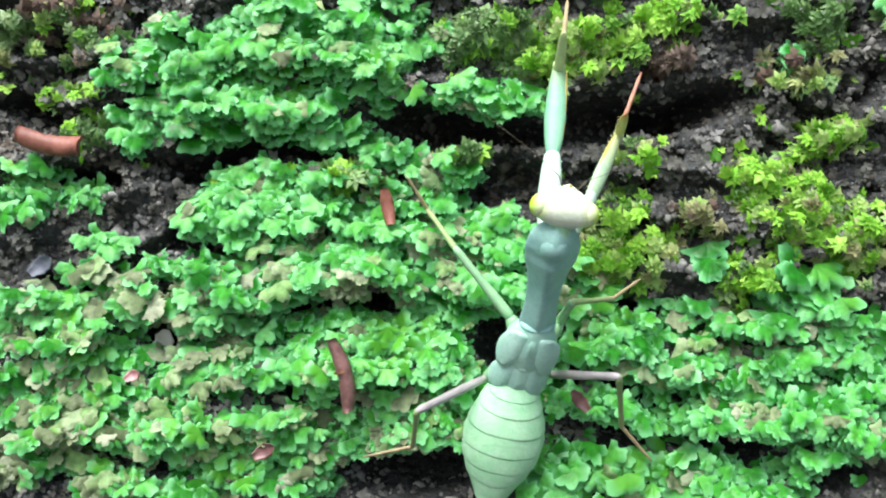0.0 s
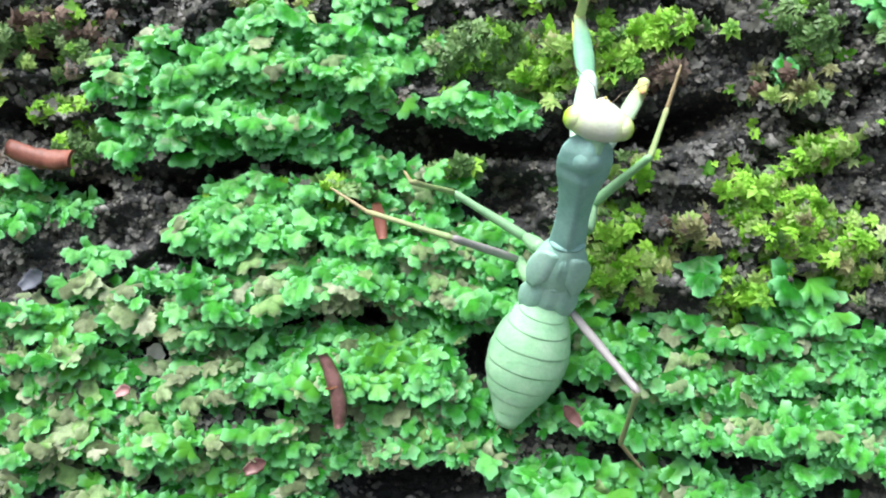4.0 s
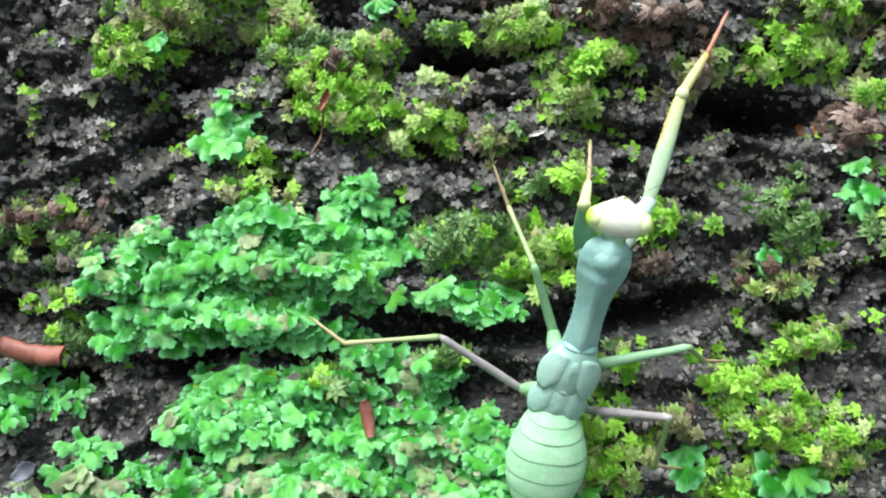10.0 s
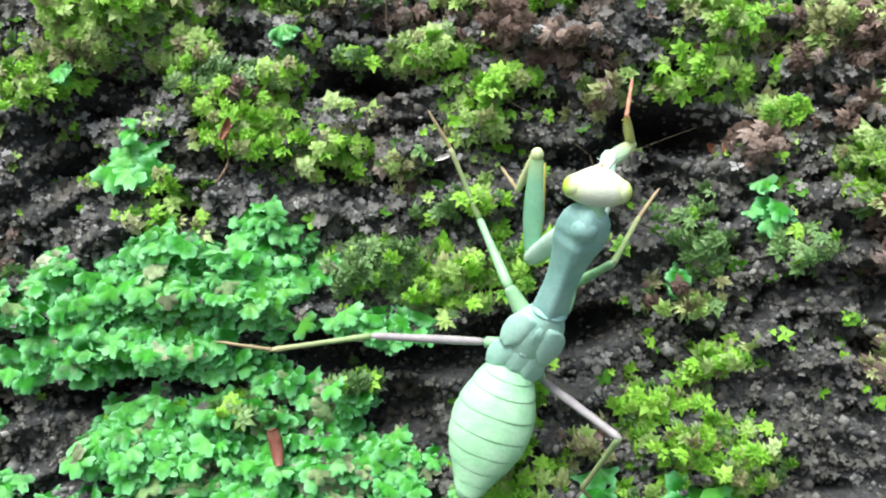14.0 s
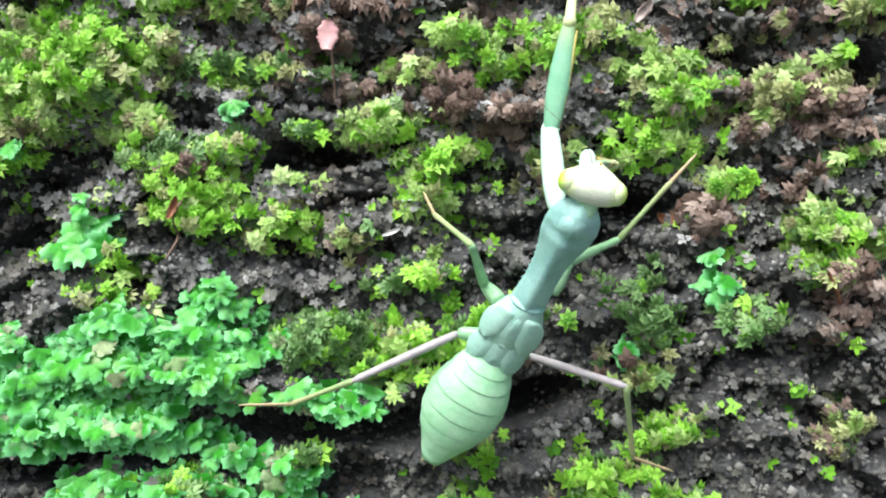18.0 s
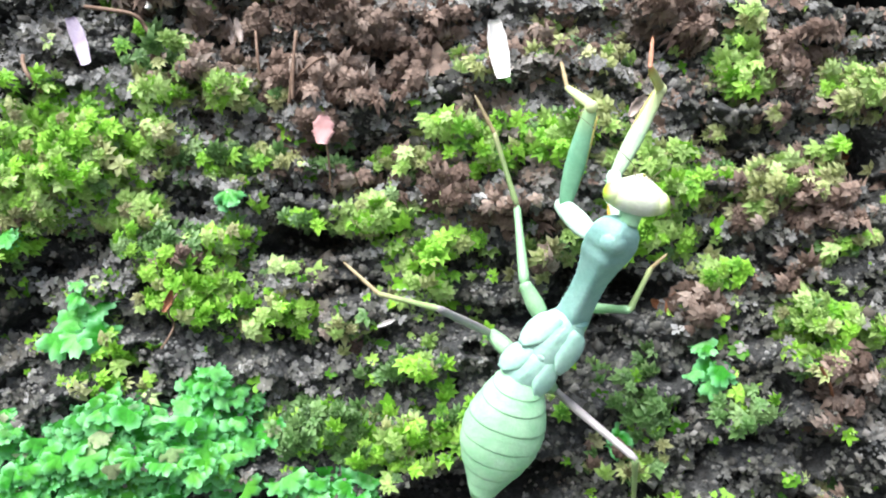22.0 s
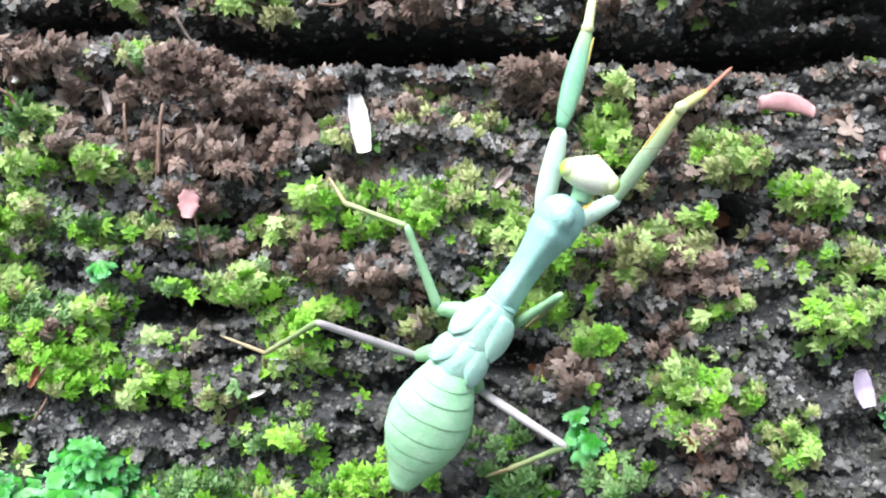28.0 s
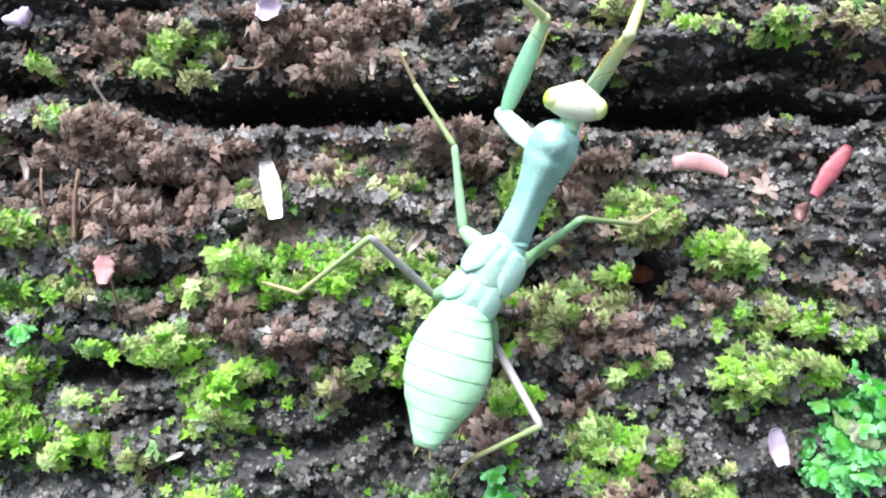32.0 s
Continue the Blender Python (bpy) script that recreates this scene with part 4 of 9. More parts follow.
def on_wall(u, v, lift, turn):
    """Pose on the wall: local y runs up the wall and is turned clockwise, local z comes out of it."""
    x, z = plan(u, v)
    return Matrix.Translation((x, -float(relief(u, v)) - lift, z)) @ pose(0, 0, 0, 90, 0, 0) @ pose(0, 0, 0, 0, 0, -turn)


def blade(length, width, curl, cup, thick, point=1.0, seed=0, sway=0.0):
    """A thin petal or leaf with thickness: tapers to both ends, curls along and cups across. Metres."""
    r = random.Random(seed)
    bm = bmesh.new()
    n, k = 14, 6
    torn = 0.09 if point < 0.9 else 0.24
    ragged = [1 + r.uniform(-torn, torn) for _ in range(15)]
    tops, lows = [], []
    for i in range(n + 1):
        s = i / n
        w = width / 2 * max(0.12, math.sin(math.pi * (0.06 + 0.9 * s)) ** (0.6 * point)) * ragged[i]
        for row, dz in ((tops, thick), (lows, 0)):
            line = []
            for j in range(k + 1):
                q = j / k * 2 - 1
                z = curl * (2 * s - 1) ** 2 + cup * q * q + 0.06 * width * math.sin(5 * s + seed) * q
                line.append(bm.verts.new((w * q + sway * (2 * s - 1) ** 2, (s - 0.5) * length, z + dz)))
            row.append(line)
    for i in range(n):
        for j in range(k):
            a, b = tops[i], tops[i + 1]
            bm.faces.new((a[j], a[j + 1], b[j + 1], b[j]))
            a, b = lows[i], lows[i + 1]
            bm.faces.new((a[j + 1], a[j], b[j], b[j + 1]))
        bm.faces.new((lows[i][0], tops[i][0], tops[i + 1][0], lows[i + 1][0]))
        bm.faces.new((tops[i][k], lows[i][k], lows[i + 1][k], tops[i + 1][k]))
    bm.faces.new(list(reversed(lows[0])) + tops[0])
    bm.faces.new(lows[n] + list(reversed(tops[n])))
    return bm


def bit(name, label, category, material, u, v, length, width, turn, lift=0.004, curl=0.0006, cup=0.0004, thick=0.0003, point=1.0, tilt=0.0, seed=0, sway=0.0):
    ob = new(name, finish(name, blade(length, width, curl, cup, thick, point, seed, sway), material))
    ob.matrix_world = on_wall(u, v, lift, turn) @ pose(0, 0, 0, tilt, 0, 0)
    return tagged(ob, label, category)


def thread(name, label, material, points, radius, category="rootlet"):
    """A thin hanging stalk or rootlet through plan points (u, v, lift in tenths of a millimetre)."""
    cu = bpy.data.curves.new(name, 'CURVE')
    cu.dimensions, cu.bevel_depth, cu.bevel_resolution = '3D', radius, 2
    sp = cu.splines.new('NURBS')
    sp.points.add(len(points) - 1)
    sp.use_endpoint_u, sp.order_u = True, 3
    for p, (u, v, lift) in zip(sp.points, points):
        x, z = plan(u, v)
        p.co = (x, -float(relief(u, v)) - lift * 1e-4, z, 1)
    cu.materials.append(material)
    return tagged(new(name, cu), label, category)


bit("bark_chip", "curved reddish-brown chip of bark on bare earth", "bark chip", BARK, 108, 262, 0.0108, 0.0034, 100, lift=0.004, curl=0.0005, cup=-0.0009, thick=0.0012, point=0.12, seed=3, sway=-0.0009)
husk = bit("seed_husk", "dark reddish-brown split seed husk among liverwort", "husk", HUSK, 624, 645, 0.0122, 0.0025, -14, lift=0.0065, curl=-0.0004, cup=-0.0011, thick=0.001, point=0.4, seed=5, sway=-0.0010)
seam = new("husk_seam", finish("husk_seam", blade(0.0004, 0.0027, 0, -0.0010, 0.0003, 0.1), RUST))
seam.parent = husk
seam.matrix_basis = pose(-0.0003, 0.0006, 0.0009)
bit("twig_chip", "small rusty sliver of twig among liverwort", "twig", BARK, 690, 369, 0.0062, 0.0022, -10, lift=0.0065, cup=-0.0006, thick=0.001, point=0.5)
bit("withered_leaf", "small crumpled whitish dead leaf", "leaf", WHITE, 283, 610, 0.0052, 0.0034, 20, lift=0.0085, curl=0.001, cup=0.001)
bit("withered_leaf", "brown dead leaf scrap", "leaf", PINK, 266, 652, 0.0026, 0.0018, 60, lift=0.0075, curl=0.0008)
bit("white_petal", "fallen white petal on liverwort", "petal", WHITE, 1590, 834, 0.0095, 0.0052, -35, lift=0.0085, curl=0.0008)
bit("leaf_scrap", "dark red-brown leaf scrap among liverwort", "leaf", HUSK, 1017, 699, 0.0045, 0.0022, -40, lift=0.006)
bit("leaf_scrap", "dark purplish leaf scrap among liverwort", "leaf", HUSK, 478, 786, 0.004, 0.0025, 60, lift=0.006)
bit("leaf_scrap", "slate-coloured bark flake on earth", "bark flake", SLATE, 84, 470, 0.0045, 0.003, 50, lift=0.003)
bit("white_petal", "tiny white curled petal scrap on bare earth", "petal", WHITE, 986, -123, 0.0034, 0.0008, 70, lift=0.0035)
bit("pink_leaf", "small round pink fallen leaf on brown moss", "leaf", PINK, 888, -460, 0.0050, 0.0036, 5, lift=0.0078, cup=-0.0003, curl=0.0003)
bit("white_petal", "long white fallen petal on brown moss", "petal", WHITE, 1189, -583, 0.0098, 0.0033, -8, lift=0.0088, cup=0.0005, point=0.5)
bit("lilac_petal", "narrow lilac petal hanging on the ledge", "petal", LILAC, 481, -616, 0.0084, 0.0025, -18, lift=0.006, point=0.5)
bit("pink_petal", "curved pale pink petal below the cleft", "petal", PINK, 1934, -611, 0.0100, 0.0032, 100, lift=0.006, curl=0.0005, cup=-0.0004, point=0.4, seed=2, sway=0.0012)
bit("red_petal", "rose-red narrow petal on dark earth", "petal", RED, 2165, -585, 0.0108, 0.0031, 38, lift=0.006, curl=0.0004, cup=-0.0005, point=0.45, seed=4)
bit("seed_husk", "small curled brown husk under the red petal", "husk", HUSK, 2118, -516, 0.0036, 0.0024, 30, lift=0.004, curl=0.0008, cup=-0.0008, thick=0.0006)
bit("lilac_petal", "crumpled purplish petal above the cleft", "petal", LILAC, 746, -908, 0.0050, 0.0030, 70, lift=0.005, curl=0.0012, cup=-0.0006)
bit("dry_leaf", "straw-coloured narrow slip of leaf", "leaf", DRY, 737, -644, 0.0044, 0.0013, -12, lift=0.006, cup=-0.0003)
bit("pale_bud", "tiny pale round bud on brown moss", "bud", WHITE, 471, -738, 0.0014, 0.0010, 50, lift=0.006, cup=-0.0004, thick=0.0006)
bit("pale_bud", "tiny pale round bud on brown moss", "bud", WHITE, 583, -686, 0.0012, 0.0010, 20, lift=0.006, cup=-0.0004, thick=0.0006)
bit("pale_bud", "tiny pale round bud on grey moss", "bud", WHITE, 1087, -714, 0.0012, 0.0010, 20, lift=0.006, cup=-0.0004, thick=0.0006)
thread("dead_twig", "thin brown bent twig over brown moss", ROOT, [(460, -697, 50), (523, -676, 75), (569, -668, 75), (579, -646, 60), (598, -613, 40)], 0.00035, "twig")
thread("dead_stalk", "thin curved stalk among grey moss", ROOT, [(349, -611, 45), (395, -562, 70), (393, -541, 40)], 0.00035, "stalk")
thread("dead_stalk", "thin pale stalk hanging in the cleft", DRY, [(866, -808, 50), (855, -798, 70), (885, -748, 40)], 0.0003, "stalk")
bit("lilac_petal", "narrow lilac petal beside liverwort", "petal", LILAC, 2052, -103, 0.0066, 0.0032, -12, lift=0.005, point=0.5)
bit("rust_leaf", "curled rusty dead leaf lying in a hole", "leaf", RUST, 1855, -411, 0.0062, 0.0035, 100, lift=0.007, curl=0.001, cup=0.0012)
bit("leaf_scrap", "rusty scrap of leaf lodged on earth", "leaf", RUST, 1506, -144, 0.0042, 0.0020, 30, lift=0.003, curl=0.0008)
bit("leaf_scrap", "rusty scrap of leaf lodged on earth", "leaf", RUST, 1489, -137, 0.0034, 0.0016, -50, lift=0.0035, curl=0.0008)
bit("lilac_petal", "crumpled pale lilac flower on brown moss", "petal", LILAC, 1189, -900, 0.0050, 0.0042, 30, lift=0.006, curl=0.0012, cup=0.001)
bit("dry_bud", "pale dry bud hanging from brown moss", "bud", DRY, 1365, -793, 0.0034, 0.0013, 5, lift=0.005, cup=-0.0004, thick=0.0008)
bit("dry_bud", "pale dry bud hanging from brown moss", "bud", DRY, 1105, -808, 0.0022, 0.0012, 50, lift=0.005, cup=-0.0004, thick=0.0008)
bit("dry_leaf", "straw-coloured narrow dead leaf", "leaf", DRY, 710, -657, 0.0050, 0.0016, -10, lift=0.005)
bit("dry_leaf", "straw-coloured dead leaf scrap on moss", "leaf", DRY, 1431, -492, 0.0042, 0.0020, 40, lift=0.006)
bit("dry_leaf", "yellowish dead leaf scrap on moss", "leaf", DRY, 1425, -486, 0.0036, 0.0016, 40, lift=0.006)
thread("rootlet", "thin reddish rootlet hanging from moss", ROOT, [(636, -200, 60), (622, -176, 75), (617, -150, 70), (604, -128, 60), (600, -104, 50), (586, -86, 30)], 0.0002)
bit("dry_leaf", "curled rusty leaf scrap on a hanging rootlet", "leaf", RUST, 619, -172, 0.0040, 0.0013, 22, lift=0.008, curl=0.0006, cup=0.0006, seed=8)
thread("dead_stalk", "thin dry stalk leaning on brown moss", ROOT, [(843, -635, 40), (838, -574, 70), (825, -508, 30)], 0.0003, "stalk")
thread("dead_stalk", "thin dry stalk leaning on brown moss", ROOT, [(755, -702, 40), (773, -625, 70), (773, -566, 40)], 0.00025, "stalk")
thread("dead_stalk", "thin dry stalk leaning on brown moss", ROOT, [(831, -544, 40), (862, -573, 70), (887, -592, 40)], 0.0002, "stalk")
thread("dead_stalk", "thin dry stalk of a fallen leaf", ROOT, [(888, -492, 40), (889, -464, 60), (893, -387, 40), (890, -366, 30)], 0.0002, "stalk")
thread("dead_stalk", "thin curved stalk of a dry bud", ROOT, [(1172, -823, 40), (1162, -799, 60), (1107, -808, 50)], 0.00028, "stalk")
thread("dead_stalk", "thin dry stalk on the ledge", ROOT, [(842, -635, 40), (838, -586, 70), (834, -517, 40)], 0.0003, "stalk")
thread("dead_stalk", "thin dry stalk at the foot of moss", RUST, [(1731, -34, 50), (1756, -2, 60), (1774, 28, 40)], 0.0003, "stalk")


# ---- the mantis ----
GREY_GREEN = skin_material("mantis_grey_green", (0.26, 0.51, 0.45), (0.36, 0.62, 0.55))
CHEST_GREEN = skin_material("mantis_chest_green", (0.32, 0.58, 0.47), (0.43, 0.68, 0.56))
PALE_GREEN = skin_material("mantis_pale_green", (0.33, 0.68, 0.38), (0.45, 0.76, 0.48))
COXA_SKIN = skin_material("mantis_milky_green", (0.50, 0.74, 0.58), (0.62, 0.80, 0.66))
HEAD_SKIN = skin_material("mantis_head_cream", (0.80, 0.88, 0.66), (0.84, 0.90, 0.74), across=((0.64, 0.84, 0.20), (0.0020, 0.0042)))
EYE_SKIN = skin_material("mantis_lime_eye", (0.70, 0.84, 0.44), (0.76, 0.86, 0.52), rough=0.3, across=((0.50, 0.76, 0.06), (0.0036, 0.0047)))
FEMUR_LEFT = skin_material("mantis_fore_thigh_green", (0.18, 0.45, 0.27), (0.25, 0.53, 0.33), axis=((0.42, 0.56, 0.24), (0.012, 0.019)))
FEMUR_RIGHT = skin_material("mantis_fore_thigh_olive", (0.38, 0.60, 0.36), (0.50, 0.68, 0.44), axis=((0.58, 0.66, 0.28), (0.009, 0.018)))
AMBER = skin_material("mantis_amber", (0.58, 0.60, 0.22), (0.66, 0.66, 0.30), axis=((0.62, 0.38, 0.07), (0.0055, 0.0095)))
ORANGE = skin_material("mantis_orange_patch", (0.70, 0.36, 0.04), (0.78, 0.46, 0.08))
OCHRE = skin_material("mantis_ochre_edge", (0.48, 0.40, 0.08), (0.56, 0.50, 0.16))
FOOT_RED = skin_material("mantis_rusty_foot", (0.44, 0.18, 0.10), (0.54, 0.29, 0.20))
KNEE = skin_material("mantis_knee_straw", (0.56, 0.66, 0.30), (0.66, 0.74, 0.40))
FOOT_PALE = skin_material("mantis_straw_foot", (0.37, 0.29, 0.15), (0.47, 0.38, 0.22))
MID_THIGH = skin_material("mantis_leg_green", (0.25, 0.51, 0.26), (0.35, 0.60, 0.34))
HIND_THIGH = skin_material("mantis_leg_mauve", (0.33, 0.31, 0.31), (0.43, 0.40, 0.40))
SHANK = skin_material("mantis_shank_olive", (0.25, 0.38, 0.15), (0.35, 0.46, 0.20), axis=((0.40, 0.39, 0.20), (0.006, 0.016)))
FEELER = plain("mantis_feeler", ((0.10, 0.08, 0.05), (0.20, 0.16, 0.10)), 0.5)

mantis = tagged(new("praying_mantis"), "pale blue-green wingless praying mantis climbing the mossy wall", "insect")


def part(name, bm, material, parent, label=""):
    ob = new(name, finish(name, bm, material))
    ob.parent = parent
    return tagged(ob, label)


def loft(rings, sides=16, keel=0.0, flat=0.0, ridge=0.0):
    """Closed tube along y through rings (y, half width, half height, z), in millimetres; keel raises a ridge along the back."""
    bm = bmesh.new()
    loops = []
    for y, w, h, z in rings:
        ring = []
        for k in range(sides):
            a = 2 * math.pi * k / sides
            c, s = math.cos(a), math.sin(a)
            roof = h * (1 - abs(c) ** 1.25) if s > 0 else s * h * (1 - flat)
            up = (1 - ridge) * s * h * (1 - flat if s < 0 else 1) + ridge * roof + (keel * h * max(0.0, s) ** 8)
            ring.append(bm.verts.new((c * w * 1e-3, y * 1e-3, (z + up) * 1e-3)))
        loops.append(ring)
    for p, q in zip(loops, loops[1:]):
        for k in range(sides):
            bm.faces.new((p[k], q[k], q[(k + 1) % sides], p[(k + 1) % sides]))
    bm.faces.new(loops[0])
    bm.faces.new(list(reversed(loops[-1])))
    bmesh.ops.recalc_face_normals(bm, faces=bm.faces)
    return bm


def blob(x, y, z, a, b, c, turn=0.0):
    bm = bmesh.new()
    bmesh.ops.create_uvsphere(bm, u_segments=20, v_segments=12, radius=1.0)
    bm.transform(pose(x * 1e-3, y * 1e-3, z * 1e-3, 0, 0, turn) @ Matrix.Diagonal((a * 1e-3, b * 1e-3, c * 1e-3, 1)))
    return bm


def smooth_rings(table, n):
    """Rings between the given ones, eased."""
    ys = np.linspace(table[0][0], table[-1][0], n)
    col = list(zip(*table))
    out = []
    for y in ys:
        out.append((y, *(float(np.interp(y, col[0], c)) for c in col[1:])))
    return out


# abdomen: a soft body with overlapping back plates whose hind edges bow towards the tail
abdomen_shape = [(-1.2, 2.6, 2.0, 0), (0.5, 3.9, 2.9, 0), (2.5, 4.9, 3.5, 0.1), (5.5, 6.1, 4.1, 0.2), (9.0, 6.9, 4.3, 0.2), (13.0, 6.6, 4.1, 0.1),
                 (16.5, 5.3, 3.4, 0), (19.3, 3.7, 2.5, -0.1), (21.4, 2.7, 1.8, -0.1), (23.2, 1.9, 1.2, 0)]
ABDOMEN_COLUMNS = list(zip(*abdomen_shape))


def girth(y):
    return [float(np.interp(y, ABDOMEN_COLUMNS[0], c)) for c in ABDOMEN_COLUMNS[1:]]


abdomen = part("abdomen", loft([(y, w * 0.95, h * 0.94, z) for y, w, h, z in smooth_rings(abdomen_shape, 24)], 24), PALE_GREEN, mantis, "plump pale green abdomen")
edges = (-1.0, 1.6, 4.2, 7.8, 11.4, 14.6, 17.4, 19.8, 21.8)
for a, b in zip(edges, edges[1:]):
    bm = bmesh.new()
    rows_, bow = [], 1.3 if a > 3 else 1.9
    for s, g in ((-0.12, 0.968), (0.15, 0.988), (0.5, 0.998), (0.8, 1.004), (0.97, 1.010), (1.06, 1.008), (1.09, 0.990), (1.04, 0.965)):
        row = []
        for k in range(29):
            q = k / 28 * 2 - 1
            y = a + (b - a) * s + bow * (1 - q * q) * min(1.0, 0.4 + s) - 0.5 * bow
            w, h, z = girth(y)
            c, up = math.sin(q * 1.62), math.cos(q * 1.62)
            dent = 1 - 0.012 * math.exp(-(q / 0.05) ** 2) + 0.006 * math.sin(9 * q + a)
            row.append(bm.verts.new((c * w * g * 1e-3, y * 1e-3, (z + up * h * g * dent) * 1e-3)))
        rows_.append(row)
    for p, q in zip(rows_, rows_[1:]):
        for k in range(28):
            bm.faces.new((p[k], p[k + 1], q[k + 1], q[k]))
    part("back_plate", bm, PALE_GREEN, abdomen)
for side in (-1, 1):
    bm = loft([(0, 0.35, 0.35, 0), (1.2, 0.3, 0.3, 0), (2.6, 0.1, 0.1, 0)], 8)
    bm.transform(pose(side * 0.0007, 0.0222, 0, 0, 0, -14 * side))
    part("cercus", bm, SHANK, abdomen)

# the two hind rings of the chest: each a saddle with a raised diamond in the middle and a wing bud lapping back on either side
metathorax = part("metathorax", loft(smooth_rings([(-1.6, 3.0, 2.2, 0), (0.2, 4.0, 2.6, 0), (2.2, 4.3, 2.7, 0.0), (4.2, 3.9, 2.6, 0), (5.4, 3.2, 2.2, 0)], 16), 22, keel=0.1), CHEST_GREEN, mantis)
mesothorax = part("mesothorax", loft(smooth_rings([(3.6, 3.4, 2.3, 0), (5.2, 4.2, 2.6, 0), (7.5, 4.4, 2.8, 0.1), (9.6, 4.2, 2.7, 0.1), (11.4, 3.5, 2.4, 0), (13.0, 2.5, 2.0, 0)], 18), 22, keel=0.1), CHEST_GREEN, mantis)


def wing_bud(side, front, back_, inner, outer, wide, high):
    """A flat leaf-shaped bud: broad and rounded in front, swinging outwards, blunt-pointed behind. Millimetres."""
    rings = []
    n = 14
    for k in range(n + 1):
        s = k / n
        w = wide * (math.sin(math.pi * min(0.97, 0.08 + 0.92 * s ** 0.8)) ** 0.55)
        rings.append((front + (back_ - front) * s, max(0.12, w), 0.55 * max(0.25, math.sin(math.pi * (0.1 + 0.85 * s)) ** 0.5), 0))
    bm = loft(rings, 16)
    for v in bm.verts:
        s = min(1.0, max(0.0, (v.co.y * 1e3 - front) / (back_ - front)))
        x = inner + (outer - inner) * s ** 1.3 + v.co.x * 1e3
        crease = 0.28 * math.exp(-((v.co.x * 1e3 / wide - 0.35 + 0.3 * s) / 0.13) ** 2)
        z = high + v.co.z * 1e3 - 0.13 * max(0.0, x - 1.4) ** 2 + 0.5 * s - crease * (1 if v.co.z > 0 else 0)
        v.co = Vector((side * x, v.co.y * 1e3, z)) * 1e-3
    bmesh.ops.recalc_face_normals(bm, faces=bm.faces)
    return bm


def diamond(front, back_, wide, high):
    """A low four-sided boss with a sharp ridge down its middle. Millimetres."""
    bm = bmesh.new()
    mid = front + (back_ - front) * 0.42
    pts = [(0, front, high - 0.5), (wide, mid, high - 0.75), (0, back_, high - 0.5), (-wide, mid, high - 0.75), (0, front + (back_ - front) * 0.25, high + 0.35), (0, front + (back_ - front) * 0.72, high + 0.28),
           (0, front, high - 1.6), (wide, mid, high - 1.9), (0, back_, high - 1.6), (-wide, mid, high - 1.9)]
    vs = [bm.verts.new(Vector(p) * 1e-3) for p in pts]
    for f in ((0, 1, 4), (1, 5, 4), (1, 2, 5), (2, 3, 5), (3, 4, 5), (3, 0, 4), (0, 6, 7, 1), (1, 7, 8, 2), (2, 8, 9, 3), (3, 9, 6, 0), (6, 9, 8, 7)):
        bm.faces.new([vs[k] for k in f])
    bmesh.ops.recalc_face_normals(bm, faces=bm.faces)
    bmesh.ops.bevel(bm, geom=bm.edges[:], offset=0.0003, segments=2, affect='EDGES')
    return bm


for side in (-1, 1):
    part("wing_bud", wing_bud(side, 11.6, 4.4, 2.2, 3.8, 2.25, 2.3), CHEST_GREEN, mesothorax)
    part("wing_bud", wing_bud(side, 5.2, -0.8, 2.1, 3.7, 2.2, 2.05), CHEST_GREEN, metathorax)
part("back_ridge", diamond(11.8, 5.6, 1.5, 3.1), CHEST_GREEN, mesothorax)
part("back_ridge", diamond(6.3, 3.2, 2.1, 2.75), CHEST_GREEN, mesothorax)
part("back_ridge", diamond(3.9, -1.2, 1.5, 2.9), CHEST_GREEN, metathorax)

# long neck shield
pronotum = part("pronotum", loft(smooth_rings([(-0.8, 2.5, 1.8, 0), (0.3, 2.95, 2.0, 0), (2.2, 2.75, 2.0, 0), (5.5, 2.5, 1.9, 0), (9.0, 2.6, 1.9, 0), (12.2, 3.15, 2.1, 0.1), (14.2, 3.75, 2.3, 0.2),
                                               (15.4, 3.85, 2.1, 0.15), (16.6, 3.95, 2.4, 0.2), (18.8, 3.5, 2.2, 0.1), (20.0, 2.6, 1.7, 0), (20.7, 1.4, 1.0, 0)], 42), 24, keel=0.16, ridge=0.85), GREY_GREEN, mantis, "long slim grey-green neck shield")
part("shield_dome", blob(0, 17.3, 1.0, 2.15, 2.3, 1.95), GREY_GREEN, pronotum)
for side in (-1, 1):
    for k in range(13):
        y = 2.0 + 1.25 * k
        bm = loft([(0, 0.14, 0.14, 0), (0.42, 0.02, 0.02, 0)], 5)
        bm.transform(pose(side * (0.0024 + 0.0011 * max(0.0, min(1.0, (y - 8) / 7)) ** 1.3), y * 1e-3, -0.0002, 0, 0, -side * 80))
        part("tooth", bm, GREY_GREEN, pronotum)
part("shield_rim", blob(0, 0.6, 0.3, 2.85, 0.75, 2.0), GREY_GREEN, pronotum)

